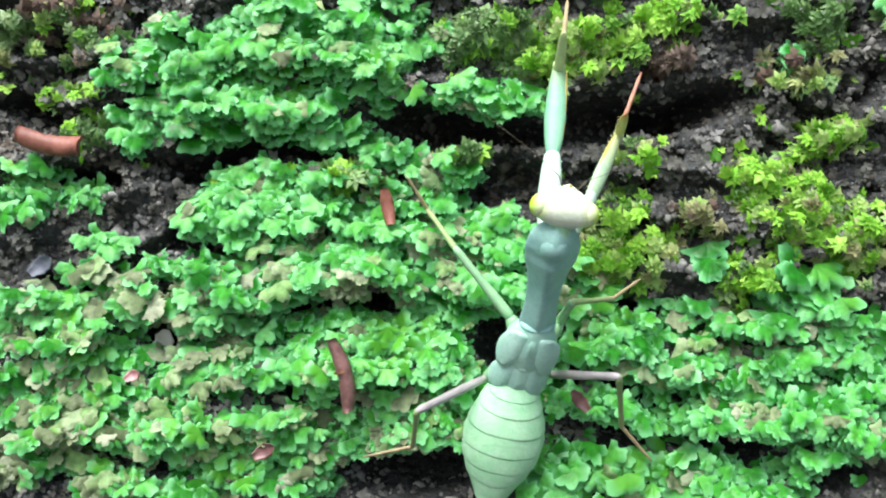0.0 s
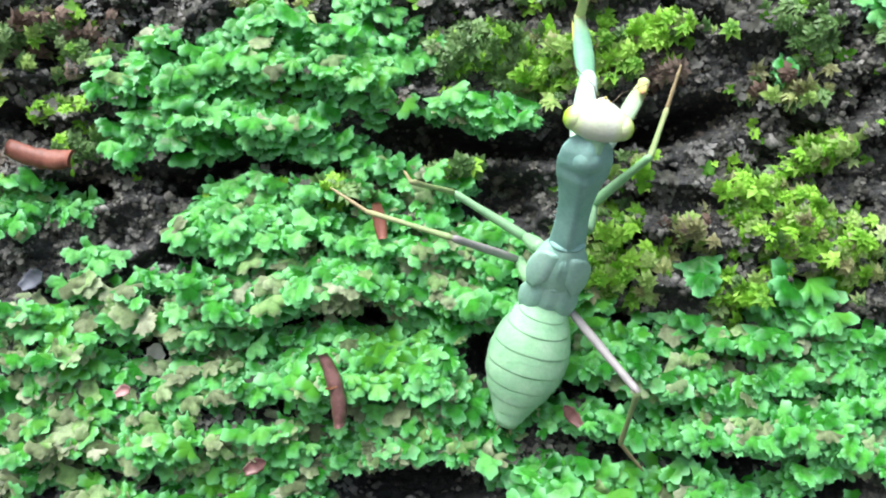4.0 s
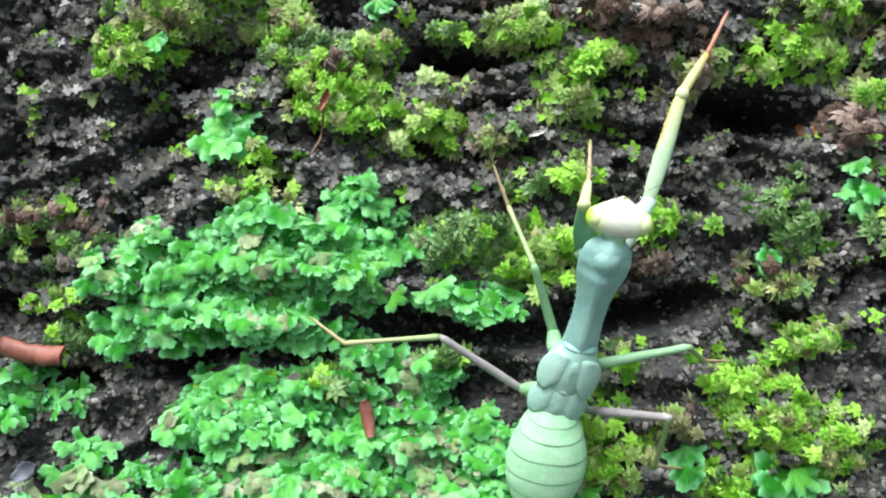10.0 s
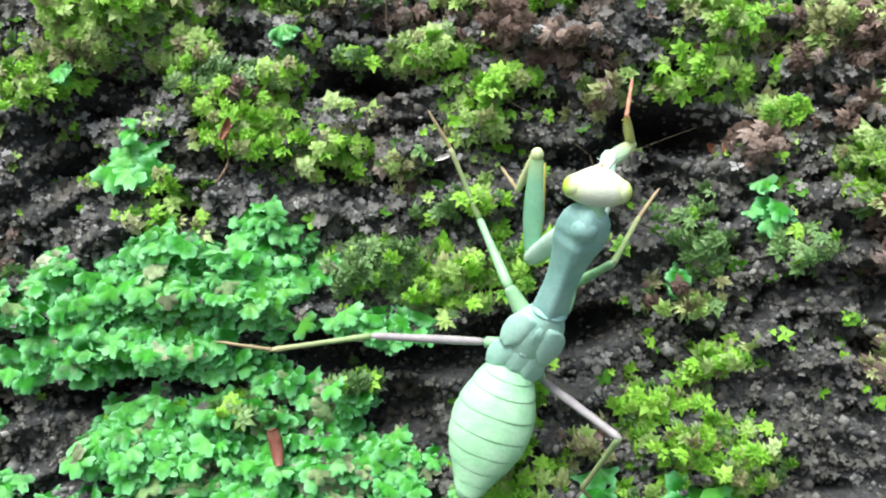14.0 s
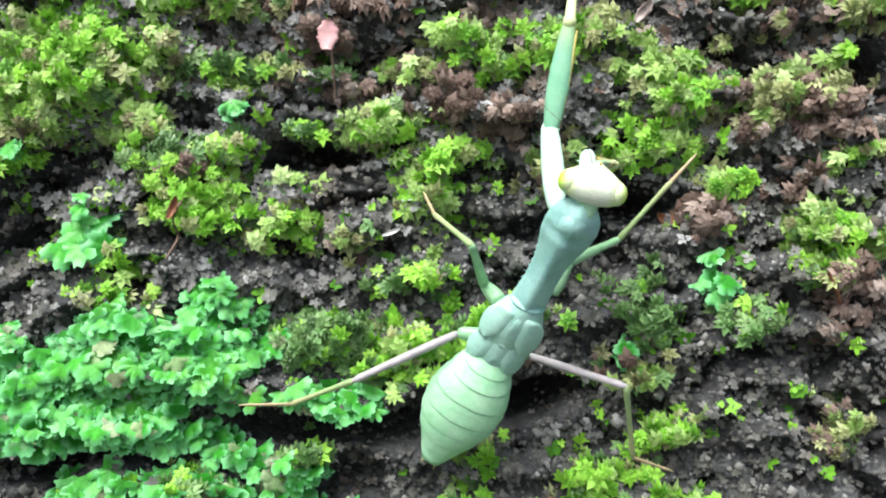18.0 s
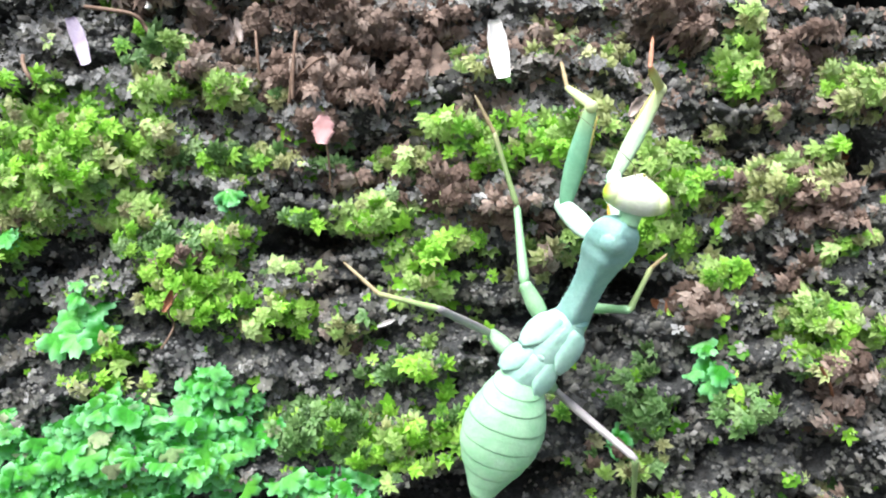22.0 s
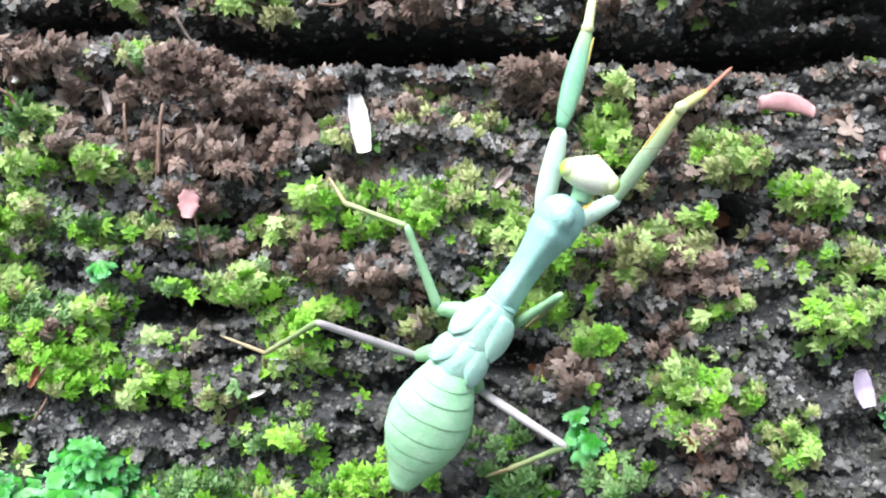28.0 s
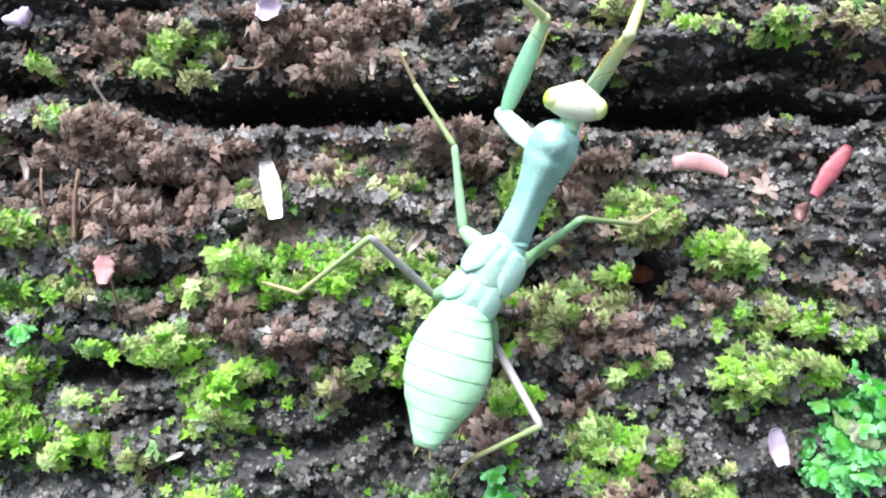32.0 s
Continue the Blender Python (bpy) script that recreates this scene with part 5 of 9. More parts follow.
# head: a broad oval with eyes wrapped round its ends and a small brow
bm = blob(0, 0, 0.1, 4.75, 2.6, 2.2)
for v in bm.verts:
    x, y = v.co.x * 1e3, v.co.y * 1e3
    q = abs(x) / 4.75
    v.co.y = (y * 1.05 if y < 0 else y * (1.0 + 0.32 * max(0.0, 1 - 2.2 * q))) * 1e-3 - 0.00025 * q * q
head = part("head", bm, HEAD_SKIN, mantis, "broad cream-green head")
for side in (-1, 1):
    part("eye", blob(side * 3.3, -0.2, 0.1, 1.6, 1.75, 1.72, 10 * side), EYE_SKIN, head, "bulging lime-green eye")
    bm = bmesh.new()
    pts = [Vector((side * 0.8, 2.2, 0.9)), Vector((side * 1.9, 4.0, 2.0)), Vector((side * 5.5, 6.2, 2.2)), Vector((side * 10.5, 8.8, 1.4)), Vector((side * 16.0, 11.6, 0.2))]
    loops = []
    for k, p in enumerate(pts):
        rr = 0.09 - 0.015 * k
        loops.append([bm.verts.new((p + Vector((rr * math.cos(q), rr * math.sin(q) * 0.6, rr * math.sin(q)))) * 1e-3) for q in (0, 1.57, 3.14, 4.71)])
    for p, q in zip(loops, loops[1:]):
        for k in range(4):
            bm.faces.new((p[k], p[(k + 1) % 4], q[(k + 1) % 4], q[k]))
    part("antenna", bm, FEELER, head)
part("brow", blob(0, 1.9, 0.6, 1.55, 1.1, 1.35), HEAD_SKIN, head)
for x, y in ((-0.55, 2.55), (0.55, 2.55), (0.0, 3.0)):
    part("simple_eye", blob(x, y, 1.35, 0.26, 0.26, 0.26), OCHRE, head, "tiny amber bead on the brow")
part("nape", loft(smooth_rings([(-4.4, 1.5, 1.1, -1.3), (-3.0, 1.6, 1.2, -1.0), (-1.4, 2.0, 1.4, -0.6)], 8), 16), PALE_GREEN, head, "soft green neck fold")
part("face", blob(0, 1.6, -1.5, 1.7, 1.3, 1.9), HEAD_SKIN, head)


def limb(name, length, widths, thick, material, label=""):
    """One rigid piece of a leg along y, in millimetres; widths at even steps along it."""
    n = len(widths) - 1
    table = [(-0.25, widths[0] * 0.6, widths[0] * 0.6 * thick, 0)] + [(length * k / n, w, w * thick, 0) for k, w in enumerate(widths)] + [(length + 0.25, widths[-1] * 0.6, widths[-1] * 0.6 * thick, 0)]
    return part(name, loft(smooth_rings(table, 16), 12), material, mantis, label)


def thorns(thigh, length, side, count, size, material, off):
    """A row of short thorns along one edge of a grasping leg's piece."""
    for k in range(count):
        bm = loft([(0, 0.28 * size, 0.28 * size, 0), (0.9 * size, 0.05, 0.05, 0)], 6)
        y = length * (0.14 + 0.74 * k / (count - 1))
        bm.transform(pose(side * off * 1e-3, y * 1e-3, 0, 0, 0, -side * 70))
        part("thorn", bm, material, thigh)


LEGS, HIND_WIDTH = {}, (0.62, 0.74, 0.72, 0.62, 0.64)
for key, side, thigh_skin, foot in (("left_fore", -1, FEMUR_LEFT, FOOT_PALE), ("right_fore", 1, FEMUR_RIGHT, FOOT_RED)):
    arm, thigh = (14.2, 17.3) if side < 0 else (11.1, 18.7)
    coxa = limb("fore_coxa", arm, (1.2, 1.75, 1.8, 1.6, 1.2) if side < 0 else (1.2, 1.5, 1.5, 1.35, 1.15), 0.6, COXA_SKIN, "milky pale green upper foreleg")
    thorns(coxa, arm, -side, 8, 0.5, COXA_SKIN, 1.25)
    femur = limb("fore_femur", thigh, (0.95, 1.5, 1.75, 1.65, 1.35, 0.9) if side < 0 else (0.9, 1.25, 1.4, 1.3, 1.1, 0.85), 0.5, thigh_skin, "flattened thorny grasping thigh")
    thorns(femur, thigh, -side, 9, 0.4, KNEE, 1.12)
    part("knee", blob(0, thigh - 0.2, 0, 1.05, 1.15, 0.85), KNEE, femur, "pale straw-coloured knee")
    edge = loft(smooth_rings([(thigh * 0.2, 0.1, 0.12, 0), (thigh * 0.35, 0.32, 0.3, 0), (thigh * 0.7, 0.32, 0.3, 0), (thigh * 0.92, 0.1, 0.12, 0)], 8), 8)
    edge.transform(pose(-side * (0.00135 if side < 0 else 0.00098), 0, 0.0001, 0, 0, 0))
    part("inner_edge", edge, OCHRE, femur, "ochre inner edge")
    if side > 0:
        patch = loft(smooth_rings([(arm * 0.06, 0.2, 0.2, 0), (arm * 0.2, 0.6, 0.5, 0), (arm * 0.45, 0.5, 0.45, 0), (arm * 0.62, 0.12, 0.15, 0)], 8), 10)
        patch.transform(pose(-0.00115, 0, 0.0001, 0, 0, 0))
        part("inner_patch", patch, ORANGE, coxa, "orange inner patch")
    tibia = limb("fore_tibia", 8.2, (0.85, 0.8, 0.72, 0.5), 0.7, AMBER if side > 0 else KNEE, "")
    thorns(tibia, 8.2, -side, 7, 0.35, AMBER, 0.65)
    tarsus = limb("fore_tarsus", 8.5, (0.42, 0.32, 0.40, 0.28, 0.34, 0.16), 0.8, foot, "thin jointed foot")
    LEGS[key] = (coxa, femur, tibia, tarsus)
for key, size, thigh_skin in (("left_mid", (14.3, 12.8, 7.0), MID_THIGH), ("right_mid", (14.3, 12.8, 7.0), MID_THIGH), ("left_hind", (18.8, 16.0, 8.5), HIND_THIGH), ("right_hind", (18.8, 16.0, 8.5), HIND_THIGH)):
    coxa = limb("coxa", 5.5, (1.0, 1.3, 1.5, 1.4), 0.9, MID_THIGH)
    femur = limb("femur", size[0], HIND_WIDTH if "hind" in key else (0.9, 0.85, 0.75, 0.62, 0.66), 1.0, thigh_skin, "pale mauve-grey thigh" if "hind" in key else "")
    tibia = limb("tibia", size[1], (0.60, 0.46, 0.42, 0.42, 0.5), 1.0, SHANK)
    tarsus = limb("tarsus", size[2], (0.40, 0.32, 0.36, 0.26, 0.30, 0.14), 0.8, FOOT_PALE, "thin jointed foot")
    LEGS[key] = (coxa, femur, tibia, tarsus)


MANTIS_ROWS = [
    (0.0, 12.0, -8.5, 278.3, 124.4, 15.5, 0.0),
    (0.5, 11.1, -8.5, 275.5, 118.9, 12.0, 0.0),
    (1.0, 12.7, -8.5, 278.9, 114.8, 8.8, 0.0),
    (1.5, 12.4, -8.5, 277.6, 116.2, 9.2, 0.0),
    (2.0, 14.1, -8.5, 286.6, 119.3, 12.0, 0.0),
    (2.5, 12.9, -8.5, 285.3, 120.7, 13.1, 0.0),
    (3.0, 16.7, -8.5, 290.6, 122.6, 13.6, 0.0),
    (3.5, 18.4, -8.5, 293.2, 127.3, 13.2, 0.0),
    (4.0, 18.3, -8.5, 293.9, 129.2, 13.9, 0.0),
    (4.5, 18.3, -8.5, 294.3, 130.5, 14.8, 0.0),
    (5.0, 18.1, -8.5, 294.6, 131.3, 15.8, 0.0),
    (5.5, 18.0, -8.5, 295.1, 131.7, 17.0, 0.0),
    (6.0, 17.7, -8.5, 296.1, 127.9, 19.0, 0.0),
    (6.5, 17.3, -8.5, 296.1, 128.0, 18.8, 0.0),
    (7.0, 15.8, -8.5, 297.2, 128.3, 17.4, 0.0),
    (7.5, 19.3, -8.5, 300.0, 125.5, 15.5, 0.0),
    (8.0, 19.5, -8.5, 301.6, 121.3, 15.0, 0.0),
    (8.5, 19.4, -8.6, 302.7, 118.0, 19.1, 0.0),
    (9.0, 20.8, -8.8, 308.0, 115.9, 21.3, 0.0),
    (9.5, 21.8, -8.9, 309.7, 116.1, 19.5, 0.0),
    (10.0, 22.0, -9.0, 310.0, 117.3, 17.3, 0.0),
    (10.5, 24.6, -9.1, 316.8, 121.9, 17.3, 0.0),
    (11.0, 24.0, -9.3, 316.2, 125.8, 18.7, 0.0),
    (11.5, 25.0, -9.4, 318.1, 125.5, 20.2, 0.0),
    (12.0, 26.1, -9.5, 319.5, 124.8, 22.3, 0.0),
    (12.5, 27.0, -9.6, 318.6, 123.6, 25.5, 0.0),
    (13.0, 28.8, -9.8, 320.9, 122.5, 28.4, 0.0),
    (13.5, 30.0, -9.9, 321.0, 122.8, 30.0, 0.0),
    (14.0, 30.8, -10.0, 321.1, 123.5, 31.2, 0.0),
    (14.5, 31.6, -10.2, 322.2, 123.3, 31.5, 0.0),
    (15.0, 32.2, -10.3, 324.2, 122.1, 30.9, 0.0),
    (15.5, 34.0, -10.5, 325.5, 120.4, 29.5, 0.0),
    (16.0, 35.7, -10.7, 326.8, 118.7, 28.1, 0.0),
    (16.5, 36.5, -10.8, 329.2, 117.5, 27.4, 0.0),
    (17.0, 36.2, -11.0, 330.9, 123.1, 22.5, 0.0),
    (17.5, 36.7, -11.2, 334.5, 125.6, 25.7, 0.0),
    (18.0, 36.9, -11.3, 335.7, 126.2, 30.1, 0.0),
    (18.5, 37.1, -11.5, 339.1, 124.0, 33.0, 0.0),
    (19.0, 38.0, -11.7, 339.4, 119.9, 35.1, 0.0),
    (19.5, 38.3, -11.8, 340.5, 113.3, 33.6, 0.0),
    (20.0, 41.9, -12.0, 343.2, 105.5, 33.7, 0.0),
    (20.5, 41.0, -12.3, 343.6, 97.4, 39.0, 0.0),
    (21.0, 42.6, -12.6, 345.2, 92.1, 42.3, 0.0),
    (21.5, 43.0, -12.9, 347.9, 94.0, 42.1, 0.0),
    (22.0, 42.7, -13.2, 348.3, 97.9, 41.1, 0.0),
    (22.5, 43.0, -13.5, 349.6, 100.7, 37.8, 0.0),
    (23.0, 44.6, -13.7, 351.6, 103.5, 35.2, 0.0),
    (23.5, 44.4, -14.0, 351.8, 107.0, 35.7, 0.0),
    (24.0, 44.3, -14.3, 351.9, 108.7, 36.2, 0.0),
    (24.5, 44.8, -14.6, 352.5, 91.9, 42.4, 0.0),
    (25.0, 45.4, -14.9, 353.2, 91.0, 44.2, 0.0),
    (25.5, 46.1, -15.2, 354.0, 90.6, 44.1, 0.0),
    (26.0, 47.0, -15.4, 354.8, 90.5, 43.2, 0.0),
    (26.5, 48.1, -15.5, 355.7, 90.5, 42.3, 0.0),
    (27.0, 50.0, -15.5, 356.8, 89.9, 41.2, 0.0),
    (27.5, 51.3, -15.5, 357.9, 89.6, 40.1, 0.0),
    (28.0, 54.7, -15.5, 362.0, 89.5, 39.2, 0.0),
    (28.5, 58.0, -15.5, 367.1, 90.6, 39.0, 0.0),
    (29.0, 61.8, -15.5, 370.0, 91.8, 37.8, 0.0),
    (29.5, 59.5, -15.5, 369.1, 90.7, 34.6, 0.0),
    (30.0, 64.2, -15.5, 371.8, 89.6, 32.8, 0.0),
    (30.5, 66.1, -15.5, 372.3, 89.7, 33.2, 0.0),
    (31.0, 65.7, -15.5, 373.3, 89.9, 34.5, 0.0),
    (31.5, 69.4, -15.5, 378.7, 91.3, 35.9, 0.0),
    (32.0, 72.4, -15.5, 382.3, 93.4, 37.4, 0.0),
]
ABDOMEN_ROWS = [
    (0.0, 0.0, 0.0, 0.0, 23.4, -2.7, -176.1),
    (0.5, 0.0, 0.0, 0.0, 17.5, -0.7, -178.7),
    (1.0, 0.0, 0.0, 0.0, 12.9, 0.7, 178.5),
    (1.5, 0.0, 0.0, 0.0, 14.0, 0.6, 178.7),
    (2.0, 0.0, 0.0, 0.0, 16.9, -0.3, -179.4),
    (2.5, 0.0, 0.0, 0.0, 18.2, -0.3, -179.5),
    (3.0, 0.0, 0.0, 0.0, 20.0, 0.2, 179.7),
    (3.5, 0.0, 0.0, 0.0, 24.4, 1.1, 178.5),
    (4.0, 0.0, 0.0, 0.0, 26.4, 1.2, 178.5),
    (4.5, 0.0, 0.0, 0.0, 28.1, 1.8, 177.9),
    (5.0, 0.0, 0.0, 0.0, 29.5, 2.1, 177.6),
    (5.5, 0.0, 0.0, 0.0, 30.5, 1.6, 178.3),
    (6.0, 0.0, 0.0, 0.0, 27.3, -0.9, -178.9),
    (6.5, 0.0, 0.0, 0.0, 26.8, -2.7, -176.6),
    (7.0, 0.0, 0.0, 0.0, 26.6, -3.6, -175.4),
    (7.5, 0.0, 0.0, 0.0, 23.9, -3.8, -174.7),
    (8.0, 0.0, 0.0, 0.0, 19.7, -4.2, -173.0),
    (8.5, 0.0, 0.0, 0.0, 16.4, -6.0, -168.6),
    (9.0, 0.0, 0.0, 0.0, 14.2, -6.6, -166.2),
    (9.5, 0.0, 0.0, 0.0, 14.3, -6.0, -167.6),
    (10.0, 0.0, 0.0, 0.0, 15.4, -5.2, -169.9),
    (10.5, 0.0, 0.0, 0.0, 26.2, -5.3, -171.5),
    (11.0, 0.0, 0.0, 0.0, 37.3, -5.6, -172.2),
    (11.5, 0.0, 0.0, 0.0, 38.5, -5.0, -172.9),
    (12.0, 0.0, 0.0, 0.0, 38.2, -4.8, -173.1),
    (12.5, 0.0, 0.0, 0.0, 34.8, -5.3, -172.0),
    (13.0, 0.0, 0.0, 0.0, 31.5, -5.9, -170.6),
    (13.5, 0.0, 0.0, 0.0, 32.8, -5.8, -170.9),
    (14.0, 0.0, 0.0, 0.0, 34.5, -6.1, -170.7),
    (14.5, 0.0, 0.0, 0.0, 32.5, -8.0, -167.6),
    (15.0, 0.0, 0.0, 0.0, 27.9, -8.1, -166.8),
    (15.5, 0.0, 0.0, 0.0, 21.4, -6.9, -168.2),
    (16.0, 0.0, 0.0, 0.0, 15.1, -5.3, -170.2),
    (16.5, 0.0, 0.0, 0.0, 11.0, -4.5, -171.4),
    (17.0, 0.0, 0.0, 0.0, 15.7, -2.8, -175.7),
    (17.5, 0.0, 0.0, 0.0, 17.2, -1.4, -178.0),
    (18.0, 0.0, 0.0, 0.0, 17.2, -0.4, -179.5),
    (18.5, 0.0, 0.0, 0.0, 15.1, -1.5, -177.8),
    (19.0, 0.0, 0.0, 0.0, 11.4, -2.3, -176.1),
    (19.5, 0.0, 0.0, 0.0, 4.2, -1.3, -177.0),
    (20.0, 0.0, 0.0, 0.0, -4.1, -1.1, -176.2),
    (20.5, 0.0, 0.0, 0.0, -10.6, -1.2, -171.1),
    (21.0, 0.0, 0.0, 0.0, -13.5, -0.5, -167.2),
    (21.5, 0.0, 0.0, 0.0, -10.9, -1.2, -162.5),
    (22.0, 0.0, 0.0, 0.0, -6.8, -3.1, -156.8),
    (22.5, 0.0, 0.0, 0.0, -3.7, -4.2, -157.1),
    (23.0, 0.0, 0.0, 0.0, -0.4, -5.0, -158.7),
    (23.5, 0.0, 0.0, 0.0, 4.5, -6.7, -157.6),
    (24.0, 0.0, 0.0, 0.0, 7.5, -7.7, -156.4),
    (24.5, 0.0, 0.0, 0.0, -7.6, -1.0, -148.4),
    (25.0, 0.0, 0.0, 0.0, -8.5, -0.5, -148.2),
    (25.5, 0.0, 0.0, 0.0, -9.0, -0.3, -150.4),
    (26.0, 0.0, 0.0, 0.0, -9.4, -0.2, -153.9),
    (26.5, 0.0, 0.0, 0.0, -9.4, -0.2, -157.9),
    (27.0, 0.0, 0.0, 0.0, -11.7, 0.0, -162.9),
    (27.5, 0.0, 0.0, 0.0, -12.8, 0.1, -165.0),
    (28.0, 0.0, 0.0, 0.0, -13.9, 0.1, -165.2),
    (28.5, 0.0, 0.0, 0.0, -15.8, -0.2, -166.1),
    (29.0, 0.0, 0.0, 0.0, -17.1, -0.4, -168.0),
    (29.5, 0.0, 0.0, 0.0, -18.2, -0.1, -171.2),
    (30.0, 0.0, 0.0, 0.0, -19.4, 0.1, -173.0),
    (30.5, 0.0, 0.0, 0.0, -20.6, 0.0, -172.4),
    (31.0, 0.0, 0.0, 0.0, -21.6, 0.0, -170.8),
    (31.5, 0.0, 0.0, 0.0, -7.0, -0.3, -166.8),
    (32.0, 0.0, 0.0, 0.0, 17.5, -1.1, -161.6),
]
PRONOTUM_ROWS = [
    (0.0, 0.0, 12.3, 0.0, 7.9, 6.4, 9.4),
    (0.5, 0.0, 12.3, 0.0, 14.0, 3.8, 7.0),
    (1.0, 0.0, 12.3, 0.0, 18.4, 1.9, 4.2),
    (1.5, 0.0, 12.3, 0.0, 18.6, 2.3, 4.7),
    (2.0, 0.0, 12.3, 0.0, 17.1, 4.2, 7.5),
    (2.5, 0.0, 12.3, 0.0, 15.2, 5.5, 9.3),
    (3.0, 0.0, 12.3, 0.0, 12.6, 6.5, 10.2),
    (3.5, 0.0, 12.3, 0.0, 7.3, 6.7, 8.8),
    (4.0, 0.0, 12.3, 0.0, 5.8, 6.8, 8.4),
    (4.5, 0.0, 12.3, 0.0, 4.6, 7.2, 8.5),
    (5.0, 0.0, 12.3, 0.0, 4.2, 7.7, 8.9),
    (5.5, 0.0, 12.3, 0.0, 5.1, 8.0, 9.0),
    (6.0, 0.0, 12.3, 0.0, 13.6, 6.1, 7.9),
    (6.5, 0.0, 12.3, 0.0, 11.8, 7.2, 9.4),
    (7.0, 0.0, 12.3, 0.0, 6.4, 7.9, 10.2),
    (7.5, 0.0, 12.3, 0.0, 3.2, 5.9, 8.4),
    (8.0, 0.0, 12.3, 0.0, 3.1, 4.6, 7.6),
    (8.5, 0.0, 12.3, 0.0, 6.2, 6.5, 12.3),
    (9.0, 0.0, 12.3, 0.0, 8.5, 6.9, 14.4),
    (9.5, 0.0, 12.3, 0.0, 7.3, 5.3, 10.9),
    (10.0, 0.0, 12.3, 0.0, 4.8, 3.6, 7.1),
    (10.5, 0.0, 12.3, 0.0, 1.8, 3.9, 6.2),
    (11.0, 0.0, 12.3, 0.0, 0.8, 5.3, 7.3),
    (11.5, 0.0, 12.3, 0.0, 2.3, 6.2, 8.8),
    (12.0, 0.0, 12.3, 0.0, 4.0, 7.3, 10.6),
    (12.5, 0.0, 12.3, 0.0, 6.5, 7.7, 11.7),
    (13.0, 0.0, 12.3, 0.0, 8.0, 7.7, 12.2),
    (13.5, 0.0, 12.3, 0.0, 5.6, 7.9, 12.5),
    (14.0, 0.0, 12.3, 0.0, 2.7, 8.1, 12.4),
    (14.5, 0.0, 12.3, 0.0, 9.5, 6.6, 10.2),
    (15.0, 0.0, 12.3, 0.0, 11.8, 4.8, 7.7),
    (15.5, 0.0, 12.3, 0.0, 12.3, 3.4, 5.8),
    (16.0, 0.0, 12.3, 0.0, 12.1, 2.6, 4.8),
    (16.5, 0.0, 12.3, 0.0, 12.2, 2.3, 4.5),
    (17.0, 0.0, 12.3, 0.0, 5.6, 1.4, 2.1),
    (17.5, 0.0, 12.3, 0.0, 2.4, 2.1, 3.0),
    (18.0, 0.0, 12.3, 0.0, 1.2, 3.0, 4.1),
    (18.5, 0.0, 12.3, 0.0, 2.3, 3.2, 4.8),
    (19.0, 0.0, 12.3, 0.0, 4.6, 3.4, 5.9),
    (19.5, 0.0, 12.3, 0.0, 10.0, 3.0, 7.0),
    (20.0, 0.0, 12.3, 0.0, 16.8, 2.8, 10.1),
    (20.5, 0.0, 12.3, 0.0, 24.2, 2.1, 16.1),
    (21.0, 0.0, 12.3, 0.0, 29.0, 0.7, 19.5),
    (21.5, 0.0, 12.3, 0.0, 30.1, 1.4, 20.7),
    (22.0, 0.0, 12.3, 0.0, 30.0, 2.8, 20.5),
    (22.5, 0.0, 12.3, 0.0, 28.4, 3.1, 16.7),
    (23.0, 0.0, 12.3, 0.0, 26.3, 3.3, 13.9),
    (23.5, 0.0, 12.3, 0.0, 24.0, 4.1, 13.5),
    (24.0, 0.0, 12.3, 0.0, 23.3, 4.4, 13.3),
    (24.5, 0.0, 12.3, 0.0, 34.1, 0.4, 12.2),
    (25.0, 0.0, 12.3, 0.0, 31.8, 0.2, 12.3),
    (25.5, 0.0, 12.3, 0.0, 30.5, 0.1, 11.7),
    (26.0, 0.0, 12.3, 0.0, 28.8, 0.1, 10.5),
    (26.5, 0.0, 12.3, 0.0, 25.6, 0.1, 8.4),
    (27.0, 0.0, 12.3, 0.0, 9.1, 0.0, 2.6),
    (27.5, 0.0, 12.3, 0.0, 9.1, 0.0, 2.3),
    (28.0, 0.0, 12.3, 0.0, 9.3, 0.0, 3.5),
    (28.5, 0.0, 12.3, 0.0, 9.2, 0.1, 5.9),
    (29.0, 0.0, 12.3, 0.0, 9.2, 0.2, 8.1),
    (29.5, 0.0, 12.3, 0.0, 9.1, 0.1, 7.9),
    (30.0, 0.0, 12.3, 0.0, 9.0, -0.1, 8.3),
    (30.5, 0.0, 12.3, 0.0, 8.8, -0.1, 10.1),
    (31.0, 0.0, 12.3, 0.0, 8.5, 0.0, 12.3),
    (31.5, 0.0, 12.3, 0.0, 11.4, 0.3, 13.3),
    (32.0, 0.0, 12.3, 0.0, 16.5, 0.8, 13.2),
]
